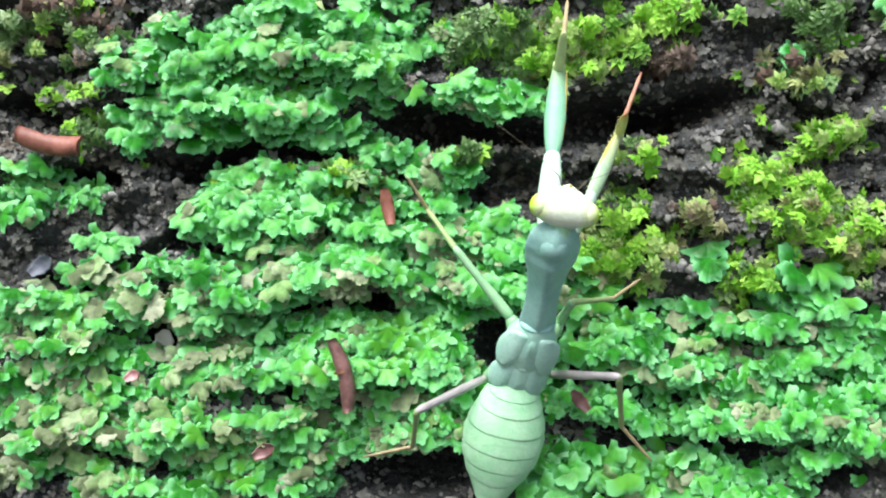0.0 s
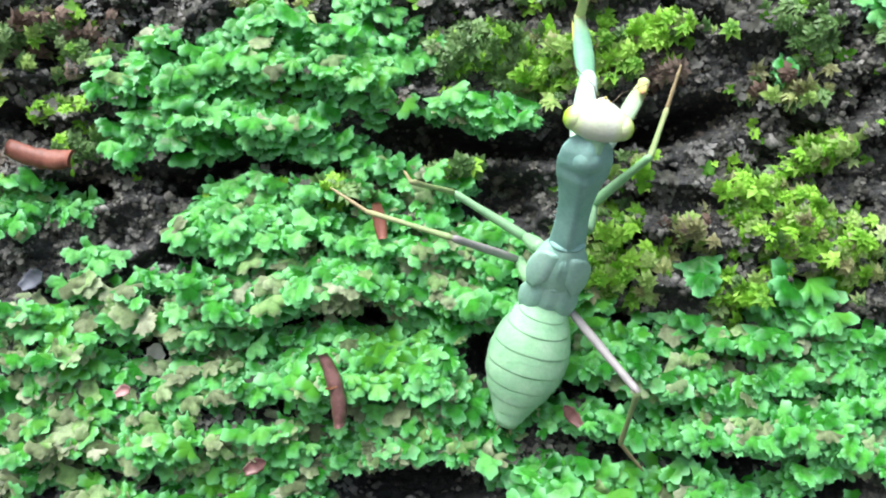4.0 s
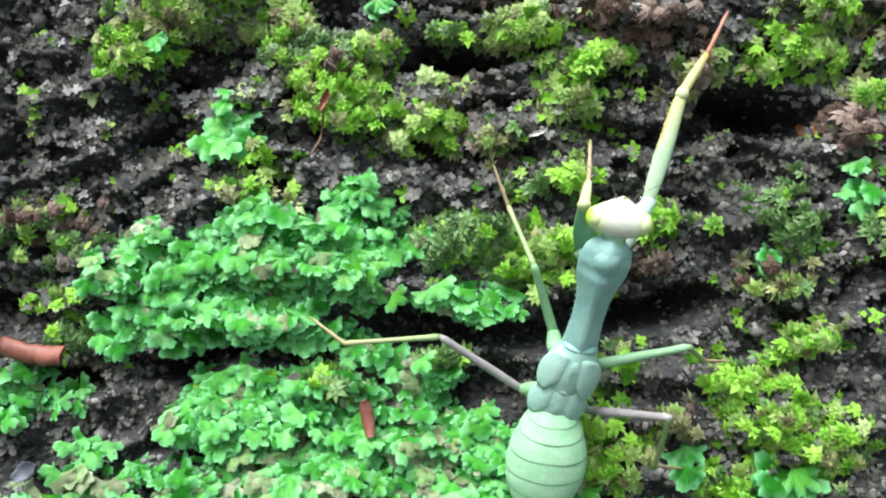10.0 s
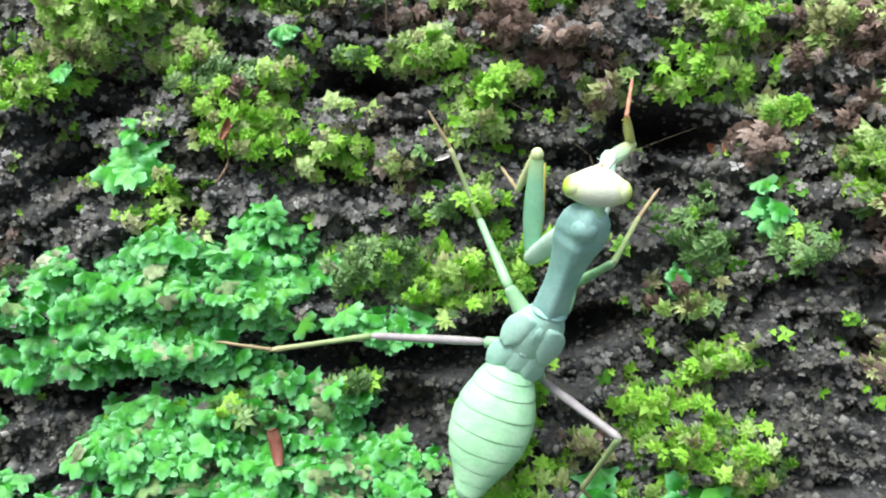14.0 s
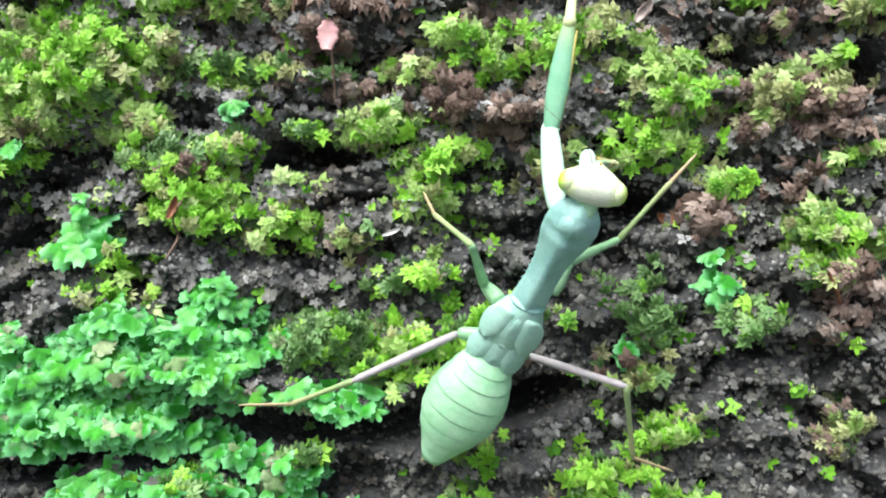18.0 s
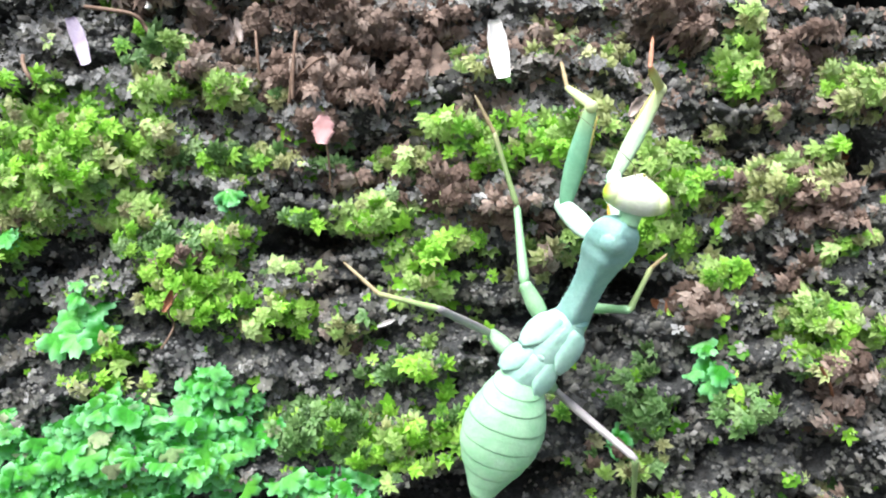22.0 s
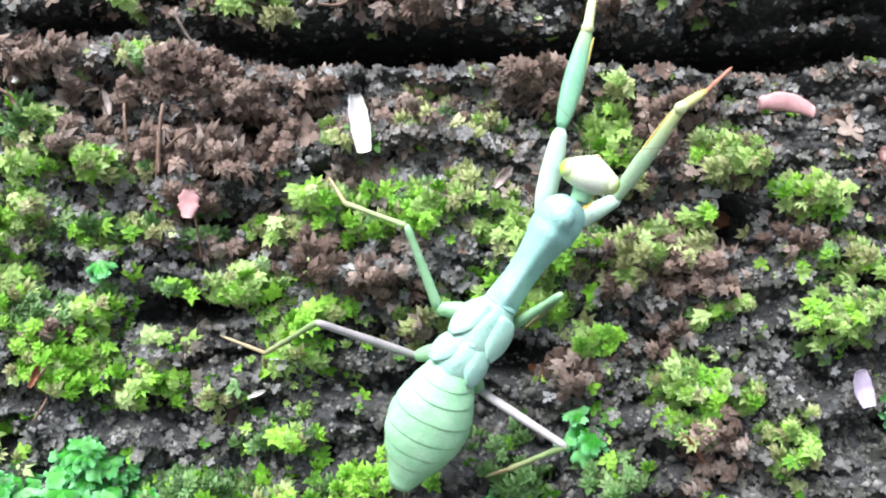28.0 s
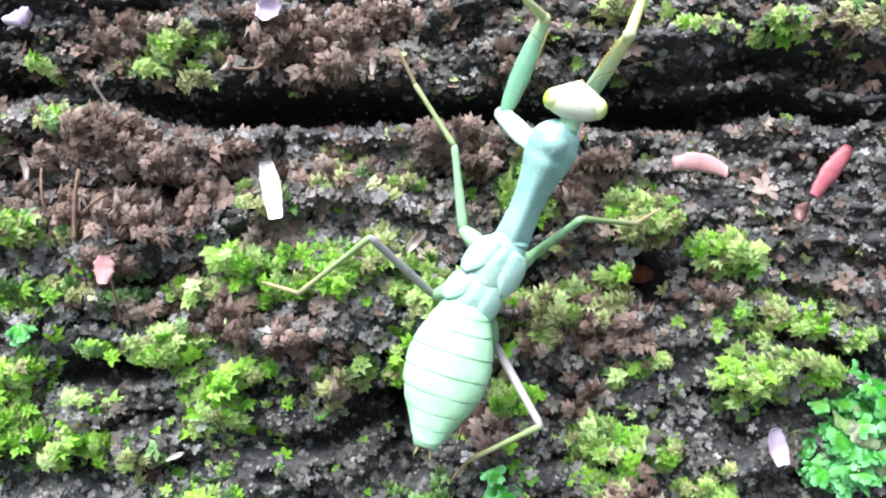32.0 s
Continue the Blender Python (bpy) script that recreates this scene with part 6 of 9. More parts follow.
HEAD_ROWS = [
    (0.0, -2.7, 34.9, 2.1, -34.3, 2.2, 3.3),
    (0.5, -1.5, 34.8, 4.3, -28.9, 0.5, 0.9),
    (1.0, -0.3, 34.9, 5.9, -24.8, -0.7, -1.5),
    (1.5, -0.5, 34.9, 6.0, -26.2, -0.4, -0.8),
    (2.0, -1.5, 34.5, 5.4, -29.3, 0.8, 1.5),
    (2.5, -2.1, 34.5, 4.8, -30.7, 0.9, 1.6),
    (3.0, -2.5, 34.6, 3.9, -32.6, 0.6, 0.9),
    (3.5, -2.3, 34.8, 1.9, -37.3, -0.3, -0.4),
    (4.0, -2.2, 34.7, 1.3, -39.2, 0.7, 0.9),
    (4.5, -2.3, 34.7, 1.0, -40.5, 1.6, 1.8),
    (5.0, -2.5, 34.7, 0.8, -41.3, 2.5, 2.9),
    (5.5, -2.6, 34.7, 1.0, -41.5, 3.8, 4.3),
    (6.0, -2.4, 34.8, 3.7, -37.6, 4.8, 6.2),
    (6.5, -3.0, 34.9, 3.0, -37.7, 4.9, 6.4),
    (7.0, -3.4, 35.1, 1.2, -38.1, 4.4, 5.6),
    (7.5, -2.6, 35.2, 0.3, -35.5, 2.6, 3.6),
    (8.0, -2.1, 35.4, 0.4, -31.3, 1.5, 2.5),
    (8.5, -3.7, 35.5, 1.5, -27.8, 3.6, 6.8),
    (9.0, -4.5, 35.3, 2.4, -25.5, 4.7, 9.8),
    (9.5, -3.5, 35.5, 2.0, -25.8, 4.2, 8.5),
    (10.0, -2.3, 35.6, 1.2, -27.1, 3.5, 6.9),
    (10.5, -2.1, 35.4, 0.0, -31.6, 4.2, 6.7),
    (11.0, -2.7, 35.3, -0.5, -35.4, 5.6, 7.9),
    (11.5, -3.3, 35.3, 0.0, -34.8, 7.0, 10.0),
    (12.0, -4.0, 35.2, 0.6, -33.9, 8.2, 12.0),
    (12.5, -4.4, 35.0, 1.5, -32.5, 9.0, 13.7),
    (13.0, -4.7, 35.0, 2.1, -31.1, 9.9, 15.9),
    (13.5, -5.0, 35.0, 1.3, -30.9, 11.5, 18.5),
    (14.0, -5.0, 35.0, 0.3, -31.3, 12.5, 19.7),
    (14.5, -3.8, 35.1, 2.5, -32.2, 9.0, 13.9),
    (15.0, -2.8, 34.8, 3.0, -31.5, 6.4, 10.4),
    (15.5, -2.2, 35.0, 3.2, -30.1, 4.8, 8.2),
    (16.0, -1.9, 35.4, 3.4, -28.5, 4.1, 7.4),
    (16.5, -1.7, 35.5, 3.6, -27.2, 4.2, 8.1),
    (17.0, -0.4, 35.4, 1.3, -32.8, 4.6, 7.2),
    (17.5, -0.9, 35.3, 0.1, -35.1, 6.2, 8.7),
    (18.0, -1.6, 35.4, -0.4, -35.5, 7.5, 10.3),
    (18.5, -2.1, 35.5, 0.0, -33.2, 7.7, 11.5),
    (19.0, -2.6, 35.6, 1.0, -29.1, 7.2, 12.7),
    (19.5, -2.5, 35.6, 3.1, -22.8, 5.0, 11.7),
    (20.0, -3.2, 35.2, 5.9, -15.1, 3.6, 13.0),
    (20.5, -5.2, 34.2, 8.8, -7.0, 2.5, 19.8),
    (21.0, -6.5, 33.3, 10.7, -1.9, 0.9, 24.3),
    (21.5, -6.7, 32.9, 10.8, -3.6, 1.7, 25.8),
    (22.0, -6.5, 33.0, 10.6, -7.1, 3.5, 26.0),
    (22.5, -5.3, 33.6, 9.9, -10.0, 3.6, 19.6),
    (23.0, -4.4, 34.1, 9.1, -13.1, 3.2, 13.6),
    (23.5, -4.3, 34.5, 8.1, -16.5, 4.4, 14.5),
    (24.0, -4.2, 34.5, 7.7, -18.0, 5.2, 15.5),
    (24.5, -4.2, 32.8, 12.3, -1.7, 0.8, 24.1),
    (25.0, -4.3, 33.2, 11.6, -0.9, 0.4, 26.6),
    (25.5, -4.1, 33.3, 11.2, -0.5, 0.3, 25.4),
    (26.0, -3.5, 33.5, 10.7, -0.5, 0.2, 23.0),
    (26.5, -2.7, 34.2, 9.7, -0.5, 0.2, 21.7),
    (27.0, -0.5, 36.6, 4.2, 0.1, 0.0, 23.3),
    (27.5, -0.7, 37.0, 4.3, 0.3, -0.1, 20.0),
    (28.0, -1.6, 37.0, 4.3, 0.5, -0.1, 16.1),
    (28.5, -2.5, 37.4, 4.2, -0.6, 0.2, 19.6),
    (29.0, -3.0, 37.5, 4.1, -1.6, 0.7, 21.6),
    (29.5, -2.4, 37.2, 4.1, -0.6, 0.2, 17.0),
    (30.0, -2.3, 36.9, 4.2, 0.4, -0.1, 13.9),
    (30.5, -3.1, 36.9, 4.1, 0.3, -0.1, 13.5),
    (31.0, -4.2, 36.9, 4.0, 0.1, 0.0, 14.0),
    (31.5, -4.7, 36.1, 4.9, -1.2, 0.4, 17.1),
    (32.0, -4.7, 35.0, 6.6, -3.1, 1.3, 22.0),
]
LEFT_MID_ROWS = [
    (0.0, -3.9, 10.6, -2.2, -15.5, 17.5, -6.9, -21.8, 16.3, -18.0, -26.6, 21.4, -18.2),
    (0.5, -3.9, 11.1, -2.3, -14.3, 18.7, -8.6, -20.7, 21.6, -19.3, -24.6, 27.2, -17.8),
    (1.0, -4.0, 11.8, -2.3, -15.3, 19.8, -5.9, -20.6, 20.7, -17.5, -23.6, 26.3, -14.5),
    (1.5, -4.5, 11.5, -2.1, -15.0, 21.0, -4.2, -20.3, 22.7, -15.7, -24.9, 27.7, -17.5),
    (2.0, -5.5, 10.2, -1.7, -16.2, 18.7, 2.4, -21.5, 15.4, -8.8, -25.0, 16.0, -14.8),
    (2.5, -5.5, 8.1, -4.0, -17.2, 16.3, -4.0, -28.5, 22.6, -4.2, -25.2, 19.6, -9.6),
    (3.0, -5.2, 6.1, -6.3, -18.7, 10.4, -8.5, -23.2, 17.1, 1.4, -26.5, 15.1, -4.4),
    (3.5, -5.5, 5.8, -6.2, -19.3, 8.7, -7.9, -24.5, 14.9, 2.1, -27.4, 12.6, -3.9),
    (4.0, -5.5, 6.5, -6.9, -19.1, 10.9, -8.3, -25.6, 17.2, 0.7, -27.5, 14.6, -5.5),
    (4.5, -5.8, 7.4, -7.7, -18.1, 14.6, -9.3, -28.1, 22.2, -6.9, -28.6, 18.7, -12.9),
    (5.0, -6.0, 8.0, -8.2, -16.3, 17.7, -10.1, -26.1, 23.6, -16.1, -30.8, 23.2, -21.2),
    (5.5, -5.9, 8.0, -8.2, -15.0, 18.8, -10.3, -23.3, 22.8, -19.1, -28.5, 24.7, -23.4),
    (6.0, -3.2, 8.1, -8.0, -13.8, 17.6, -9.3, -21.4, 22.2, -18.6, -25.6, 24.9, -23.5),
    (6.5, -3.2, 8.3, -8.1, -13.5, 18.2, -8.7, -21.0, 22.7, -18.0, -24.9, 25.8, -22.8),
    (7.0, -3.2, 8.8, -8.6, -12.2, 19.7, -6.2, -18.4, 23.1, -16.8, -22.0, 26.3, -21.9),
    (7.5, -3.9, 9.7, -7.5, -13.0, 19.9, -3.3, -20.1, 22.7, -13.5, -23.5, 24.6, -19.3),
    (8.0, -4.8, 10.6, -5.5, -13.1, 21.6, -1.6, -20.1, 24.6, -11.8, -23.4, 25.2, -18.0),
    (8.5, -5.4, 11.8, -3.8, -14.5, 22.3, -7.3, -22.1, 28.6, -15.5, -27.5, 30.9, -19.3),
    (9.0, -5.3, 12.3, -2.6, -14.5, 22.1, -7.5, -21.6, 28.0, -16.4, -27.5, 31.7, -17.5),
    (9.5, -4.2, 10.8, -5.1, -13.1, 22.0, -5.8, -19.7, 26.2, -16.0, -25.0, 30.6, -17.2),
    (10.0, -3.2, 9.0, -7.8, -10.6, 21.0, -5.7, -16.9, 25.2, -16.1, -21.2, 30.4, -18.1),
    (10.5, -3.2, 10.7, -5.7, -10.4, 22.7, -8.5, -16.5, 23.7, -19.7, -19.0, 30.1, -20.5),
    (11.0, -3.7, 12.9, -3.9, -8.8, 17.4, -16.5, -14.9, 26.2, -23.5, -17.2, 32.2, -26.3),
    (11.5, -3.5, 10.7, -6.0, -11.3, 19.4, -14.3, -18.2, 26.6, -22.3, -22.1, 32.1, -24.1),
    (12.0, -3.4, 8.8, -8.2, -12.2, 20.0, -8.6, -19.9, 25.2, -17.5, -25.2, 28.6, -20.5),
    (12.5, -3.5, 9.4, -8.5, -12.0, 20.6, -5.9, -18.8, 26.5, -15.0, -23.0, 28.8, -20.0),
    (13.0, -4.3, 9.7, -8.6, -11.3, 19.8, -1.3, -17.0, 24.7, -11.7, -19.9, 26.6, -17.8),
    (13.5, -5.9, 10.3, -5.5, -17.1, 19.1, -7.1, -24.2, 24.1, -16.5, -30.3, 27.0, -18.2),
    (14.0, -7.1, 11.2, -2.5, -16.5, 13.3, -13.0, -26.7, 20.6, -16.0, -32.7, 24.0, -16.8),
    (14.5, -5.5, 11.4, -2.7, -14.4, 13.4, -13.7, -24.6, 21.0, -15.1, -30.4, 20.7, -18.9),
    (15.0, -5.0, 11.1, -3.5, -14.3, 14.3, -13.8, -24.5, 22.1, -13.8, -28.7, 20.2, -19.1),
    (15.5, -5.2, 10.2, -5.2, -16.1, 18.5, -9.4, -26.7, 21.9, -15.7, -26.3, 18.3, -21.7),
    (16.0, -5.7, 9.4, -7.0, -14.5, 19.7, -2.5, -22.1, 19.7, -12.8, -26.6, 21.3, -17.9),
    (16.5, -5.9, 9.1, -7.8, -12.6, 18.6, 0.5, -20.2, 18.1, -9.8, -24.2, 19.5, -15.4),
    (17.0, -5.3, 8.8, -8.1, -11.4, 19.3, -0.5, -18.0, 18.1, -11.4, -21.0, 18.0, -17.8),
    (17.5, -5.7, 7.8, -7.6, -11.4, 18.1, 0.4, -18.4, 14.6, -9.7, -21.6, 13.8, -15.9),
    (18.0, -6.5, 6.6, -6.8, -12.0, 17.6, 0.6, -19.4, 12.9, -8.7, -23.1, 11.9, -14.6),
    (18.5, -7.2, 5.8, -6.3, -11.9, 16.5, 1.9, -18.1, 9.9, -7.2, -22.3, 8.6, -12.6),
    (19.0, -7.9, 5.2, -5.8, -13.1, 15.8, 2.3, -18.8, 8.9, -6.9, -23.3, 7.6, -12.1),
    (19.5, -7.8, 6.2, -3.2, -14.4, 16.2, 4.6, -18.8, 9.6, -5.5, -22.6, 8.1, -11.2),
    (20.0, -7.6, 6.8, -0.4, -17.5, 14.0, 7.1, -20.9, 6.8, -2.9, -24.0, 5.3, -9.0),
    (20.5, -8.2, 5.7, -0.3, -18.0, 11.4, 8.5, -20.6, 5.8, -2.8, -23.9, 4.4, -8.8),
    (21.0, -8.4, 5.3, -0.9, -19.3, 8.6, 7.9, -21.1, 3.3, -3.6, -24.8, 1.8, -9.3),
    (21.5, -9.0, 8.3, -1.0, -21.0, 16.0, 0.3, -28.4, 13.0, -9.7, -31.4, 15.4, -3.8),
    (22.0, -9.2, 11.8, -1.4, -18.0, 20.4, -8.7, -28.7, 27.3, -8.1, -35.1, 30.0, -7.3),
    (22.5, -8.2, 12.6, -1.5, -18.0, 21.1, -7.6, -27.6, 29.0, -12.1, -33.3, 33.0, -11.4),
    (23.0, -7.6, 12.6, -1.8, -18.1, 20.8, -7.0, -26.0, 26.9, -15.0, -31.3, 31.4, -15.0),
    (23.5, -8.2, 11.7, -3.2, -19.7, 20.0, -5.0, -27.5, 23.5, -14.5, -33.3, 27.5, -14.7),
    (24.0, -8.8, 10.6, -4.7, -20.4, 18.9, -3.4, -28.8, 20.3, -12.9, -34.9, 23.8, -13.0),
    (24.5, -9.0, 10.4, -4.0, -21.0, 16.7, 0.7, -29.9, 19.3, -8.1, -36.3, 22.0, -7.2),
    (25.0, -8.8, 9.9, -4.1, -20.8, 15.8, 0.7, -30.2, 17.7, -7.9, -36.6, 20.3, -7.3),
    (25.5, -8.4, 9.4, -4.2, -20.4, 15.6, 0.6, -30.1, 16.9, -7.7, -36.6, 19.5, -7.6),
    (26.0, -8.2, 9.0, -4.2, -20.0, 15.5, 0.5, -29.9, 16.4, -7.5, -36.4, 19.2, -7.8),
    (26.5, -8.0, 8.5, -4.0, -19.6, 15.5, 0.5, -29.9, 15.7, -7.1, -36.3, 18.5, -7.9),
    (27.0, -8.5, 7.8, -1.0, -19.7, 15.7, 2.8, -29.9, 15.3, -5.0, -36.1, 17.3, -7.5),
    (27.5, -8.2, 7.0, -1.0, -19.3, 15.4, 2.3, -30.1, 14.7, -4.4, -35.9, 16.6, -7.9),
    (28.0, -7.5, 6.1, -1.0, -19.4, 13.5, 1.9, -30.2, 10.3, -4.2, -35.5, 12.0, -8.4),
    (28.5, -7.2, 6.0, -1.0, -20.4, 10.9, 1.7, -29.9, 5.1, -4.5, -35.3, 6.1, -8.9),
    (29.0, -6.9, 6.1, -0.9, -21.0, 8.0, 0.7, -30.9, 1.8, -4.5, -36.3, 2.0, -8.9),
    (29.5, -6.8, 5.8, -1.0, -19.7, 11.3, 1.8, -28.6, 6.0, -5.7, -34.3, 5.7, -9.7),
    (30.0, -6.8, 5.6, -1.0, -20.8, 8.0, 0.3, -30.2, 2.6, -6.7, -36.1, 1.8, -10.3),
    (30.5, -6.4, 5.7, -1.0, -20.7, 5.4, -0.8, -32.1, 0.7, -4.2, -37.9, 0.6, -8.0),
    (31.0, -5.8, 5.9, -1.0, -20.1, 5.8, 0.4, -31.3, 0.0, -1.4, -37.1, 0.7, -5.2),
    (31.5, -6.2, 7.4, -3.2, -20.0, 11.0, -2.3, -31.8, 6.6, -4.4, -37.4, 10.3, -6.4),
    (32.0, -7.3, 9.4, -7.0, -16.7, 20.1, -8.0, -28.4, 24.9, -9.5, -34.4, 28.2, -7.8),
]
RIGHT_MID_ROWS = [
    (0.0, 4.8, 8.1, -7.7, 3.5, 19.2, 1.2, 11.5, 15.5, -8.0, 15.8, 17.0, -13.4),
    (0.5, 5.2, 9.0, -6.0, 4.7, 20.7, 2.2, 12.9, 19.0, -7.5, 17.5, 20.2, -12.6),
    (1.0, 5.5, 9.5, -4.6, 5.4, 20.4, 4.7, 13.3, 16.3, -4.5, 18.2, 17.2, -9.5),
    (1.5, 4.5, 11.6, -5.3, 7.0, 24.0, 1.4, 13.3, 24.9, -9.7, 17.3, 26.3, -15.2),
    (2.0, 2.7, 13.5, -7.0, 7.6, 24.5, 0.7, 11.6, 26.1, -11.3, 13.8, 27.9, -17.7),
    (2.5, 2.5, 12.9, -8.5, 8.7, 25.3, -4.9, 14.9, 31.9, -14.0, 17.1, 36.8, -18.6),
    (3.0, 3.2, 12.3, -10.3, 7.4, 24.3, -3.6, 13.9, 30.5, -12.8, 16.1, 37.0, -14.2),
    (3.5, 3.8, 13.7, -12.2, 7.2, 26.8, -7.5, 10.7, 28.8, -19.7, 10.5, 35.4, -22.1),
    (4.0, 3.8, 12.8, -12.0, 8.9, 25.8, -9.0, 11.5, 28.3, -21.3, 11.7, 34.4, -24.6),
    (4.5, 3.8, 11.9, -11.7, 10.7, 24.4, -11.3, 13.8, 28.7, -23.0, 15.2, 34.2, -27.2),
    (5.0, 3.7, 11.1, -11.2, 12.0, 22.4, -14.0, 16.5, 29.6, -23.5, 19.5, 33.2, -28.7),
    (5.5, 3.6, 10.1, -10.2, 12.3, 19.8, -16.0, 18.0, 29.2, -22.6, 22.0, 32.0, -27.7),
    (6.0, 3.1, 10.0, -5.7, 13.8, 14.8, -13.9, 22.9, 23.8, -14.9, 27.8, 28.8, -15.0),
    (6.5, 3.6, 8.9, -6.7, 14.6, 15.1, -13.4, 23.8, 23.2, -16.3, 29.3, 26.9, -18.6),
    (7.0, 4.4, 7.8, -7.8, 15.7, 16.5, -9.8, 25.4, 20.6, -17.1, 30.7, 22.0, -21.4),
    (7.5, 4.1, 9.6, -5.3, 15.0, 18.8, -4.3, 23.3, 17.8, -14.0, 28.5, 18.3, -18.6),
    (8.0, 3.6, 11.4, -2.5, 15.3, 19.6, -3.1, 23.7, 17.4, -12.6, 28.9, 17.7, -17.2),
    (8.5, 3.7, 10.9, -1.9, 14.9, 19.7, -3.1, 22.7, 18.1, -13.1, 27.3, 23.2, -11.8),
    (9.0, 4.1, 10.3, -1.6, 15.6, 18.7, -1.2, 22.4, 14.2, -11.1, 22.4, 18.1, -5.3),
    (9.5, 4.3, 9.9, -1.5, 16.1, 18.0, -0.8, 22.6, 12.0, -10.0, 22.9, 16.0, -4.3),
    (10.0, 4.4, 9.6, -1.3, 16.2, 17.6, -1.1, 23.2, 11.2, -9.7, 24.4, 15.6, -4.3),
    (10.5, 4.0, 10.4, -1.8, 16.3, 17.0, -5.0, 25.3, 12.0, -12.6, 27.8, 17.3, -8.8),
    (11.0, 3.5, 11.8, -3.1, 13.6, 16.1, -12.2, 22.6, 22.6, -18.6, 28.0, 25.6, -21.7),
    (11.5, 3.5, 11.4, -6.5, 12.3, 22.2, -9.7, 18.7, 27.4, -19.4, 22.1, 32.2, -23.4),
    (12.0, 3.7, 10.9, -9.7, 7.7, 23.7, -4.6, 12.5, 28.6, -15.4, 14.3, 33.2, -20.4),
    (12.5, 3.6, 11.7, -10.0, 6.1, 24.7, -4.7, 9.5, 30.6, -15.5, 11.4, 34.3, -21.1),
    (13.0, 3.3, 12.3, -10.2, 5.0, 24.2, -2.5, 7.7, 29.4, -14.0, 9.2, 32.3, -20.1),
    (13.5, 2.7, 12.4, -10.4, 4.4, 24.3, -2.6, 6.3, 28.4, -14.5, 7.7, 31.7, -20.6),
    (14.0, 2.4, 12.6, -10.6, 3.9, 24.4, -2.7, 5.5, 27.3, -15.1, 6.6, 30.8, -21.0),
    (14.5, 3.1, 13.0, -10.9, 3.9, 24.1, -1.9, 5.6, 26.8, -14.2, 6.6, 29.3, -20.6),
    (15.0, 3.4, 12.9, -10.6, 4.1, 23.2, -0.6, 6.5, 25.2, -13.0, 7.6, 27.3, -19.6),
    (15.5, 3.3, 12.4, -10.0, 3.7, 22.1, 0.5, 6.2, 23.4, -12.0, 7.6, 25.0, -18.7),
    (16.0, 3.0, 11.9, -9.4, 3.6, 21.4, 1.2, 5.9, 21.7, -11.4, 7.6, 22.9, -18.0),
    (16.5, 2.8, 11.9, -9.3, 4.4, 21.2, 1.4, 6.7, 20.0, -11.1, 8.8, 20.8, -17.7),
    (17.0, 2.8, 17.0, -6.2, 10.4, 17.3, -18.3, 12.9, 29.7, -20.3, 15.0, 33.1, -26.0),
    (17.5, 2.9, 17.8, -7.3, 10.8, 17.4, -19.2, 14.0, 29.3, -22.6, 16.1, 33.3, -27.9),
    (18.0, 2.9, 17.9, -7.6, 10.0, 19.0, -19.9, 12.4, 30.7, -24.5, 14.3, 34.9, -29.8),
    (18.5, 2.3, 17.0, -6.4, 10.6, 16.8, -18.1, 11.4, 28.7, -22.7, 13.2, 32.5, -28.4),
    (19.0, 1.8, 15.9, -5.0, 10.3, 17.0, -16.5, 8.5, 28.9, -20.9, 10.2, 32.1, -26.9),
    (19.5, 2.5, 14.3, -6.4, 13.5, 23.4, -7.4, 7.9, 31.6, -15.5, 11.3, 34.9, -20.6),
    (20.0, 3.3, 14.0, -8.6, 7.1, 20.5, 3.6, 6.8, 28.7, -6.2, 8.8, 33.3, -11.1),
    (20.5, 2.7, 15.2, -7.9, 5.7, 20.8, 4.9, 5.1, 30.2, -3.8, 6.7, 35.2, -8.5),
    (21.0, 2.3, 15.9, -7.3, 4.5, 19.4, 6.5, 3.3, 28.7, -2.2, 4.8, 33.5, -7.1),
    (21.5, 2.3, 15.5, -7.5, 4.8, 18.4, 6.3, 4.7, 26.9, -3.3, 6.3, 31.2, -8.6),
    (22.0, 2.4, 14.9, -7.8, 4.8, 19.8, 5.4, 5.4, 26.7, -5.4, 7.1, 30.4, -11.1),
    (22.5, 3.1, 13.8, -8.0, 5.4, 20.0, 4.7, 7.4, 25.2, -6.9, 9.3, 28.6, -12.7),
    (23.0, 3.6, 12.8, -8.1, 5.6, 19.1, 4.6, 8.3, 22.0, -7.5, 10.3, 25.2, -13.4),
    (23.5, 3.3, 12.3, -8.2, 5.3, 19.6, 3.9, 8.1, 21.6, -8.4, 10.3, 24.4, -14.4),
    (24.0, 3.1, 11.9, -8.3, 5.0, 19.8, 3.5, 7.9, 21.5, -8.9, 10.4, 24.1, -14.9),
    (24.5, 2.7, 14.8, -7.2, 3.6, 18.9, 6.5, 6.0, 24.1, -5.0, 8.1, 28.0, -10.4),
    (25.0, 2.5, 15.0, -6.7, 3.1, 19.2, 7.0, 5.4, 23.8, -4.7, 7.3, 27.6, -10.2),
    (25.5, 2.7, 14.6, -5.6, 3.0, 19.1, 8.0, 5.4, 22.9, -4.0, 7.4, 26.6, -9.7),
    (26.0, 2.9, 13.9, -4.5, 3.0, 18.9, 8.9, 5.7, 21.8, -3.3, 7.7, 25.1, -9.1),
    (26.5, 3.1, 13.4, -4.0, 3.0, 18.7, 9.2, 5.9, 20.6, -3.1, 7.9, 23.7, -9.1),
    (27.0, 3.4, 13.4, -4.0, 2.7, 18.1, 9.5, 5.1, 20.1, -3.0, 7.1, 22.1, -9.3),
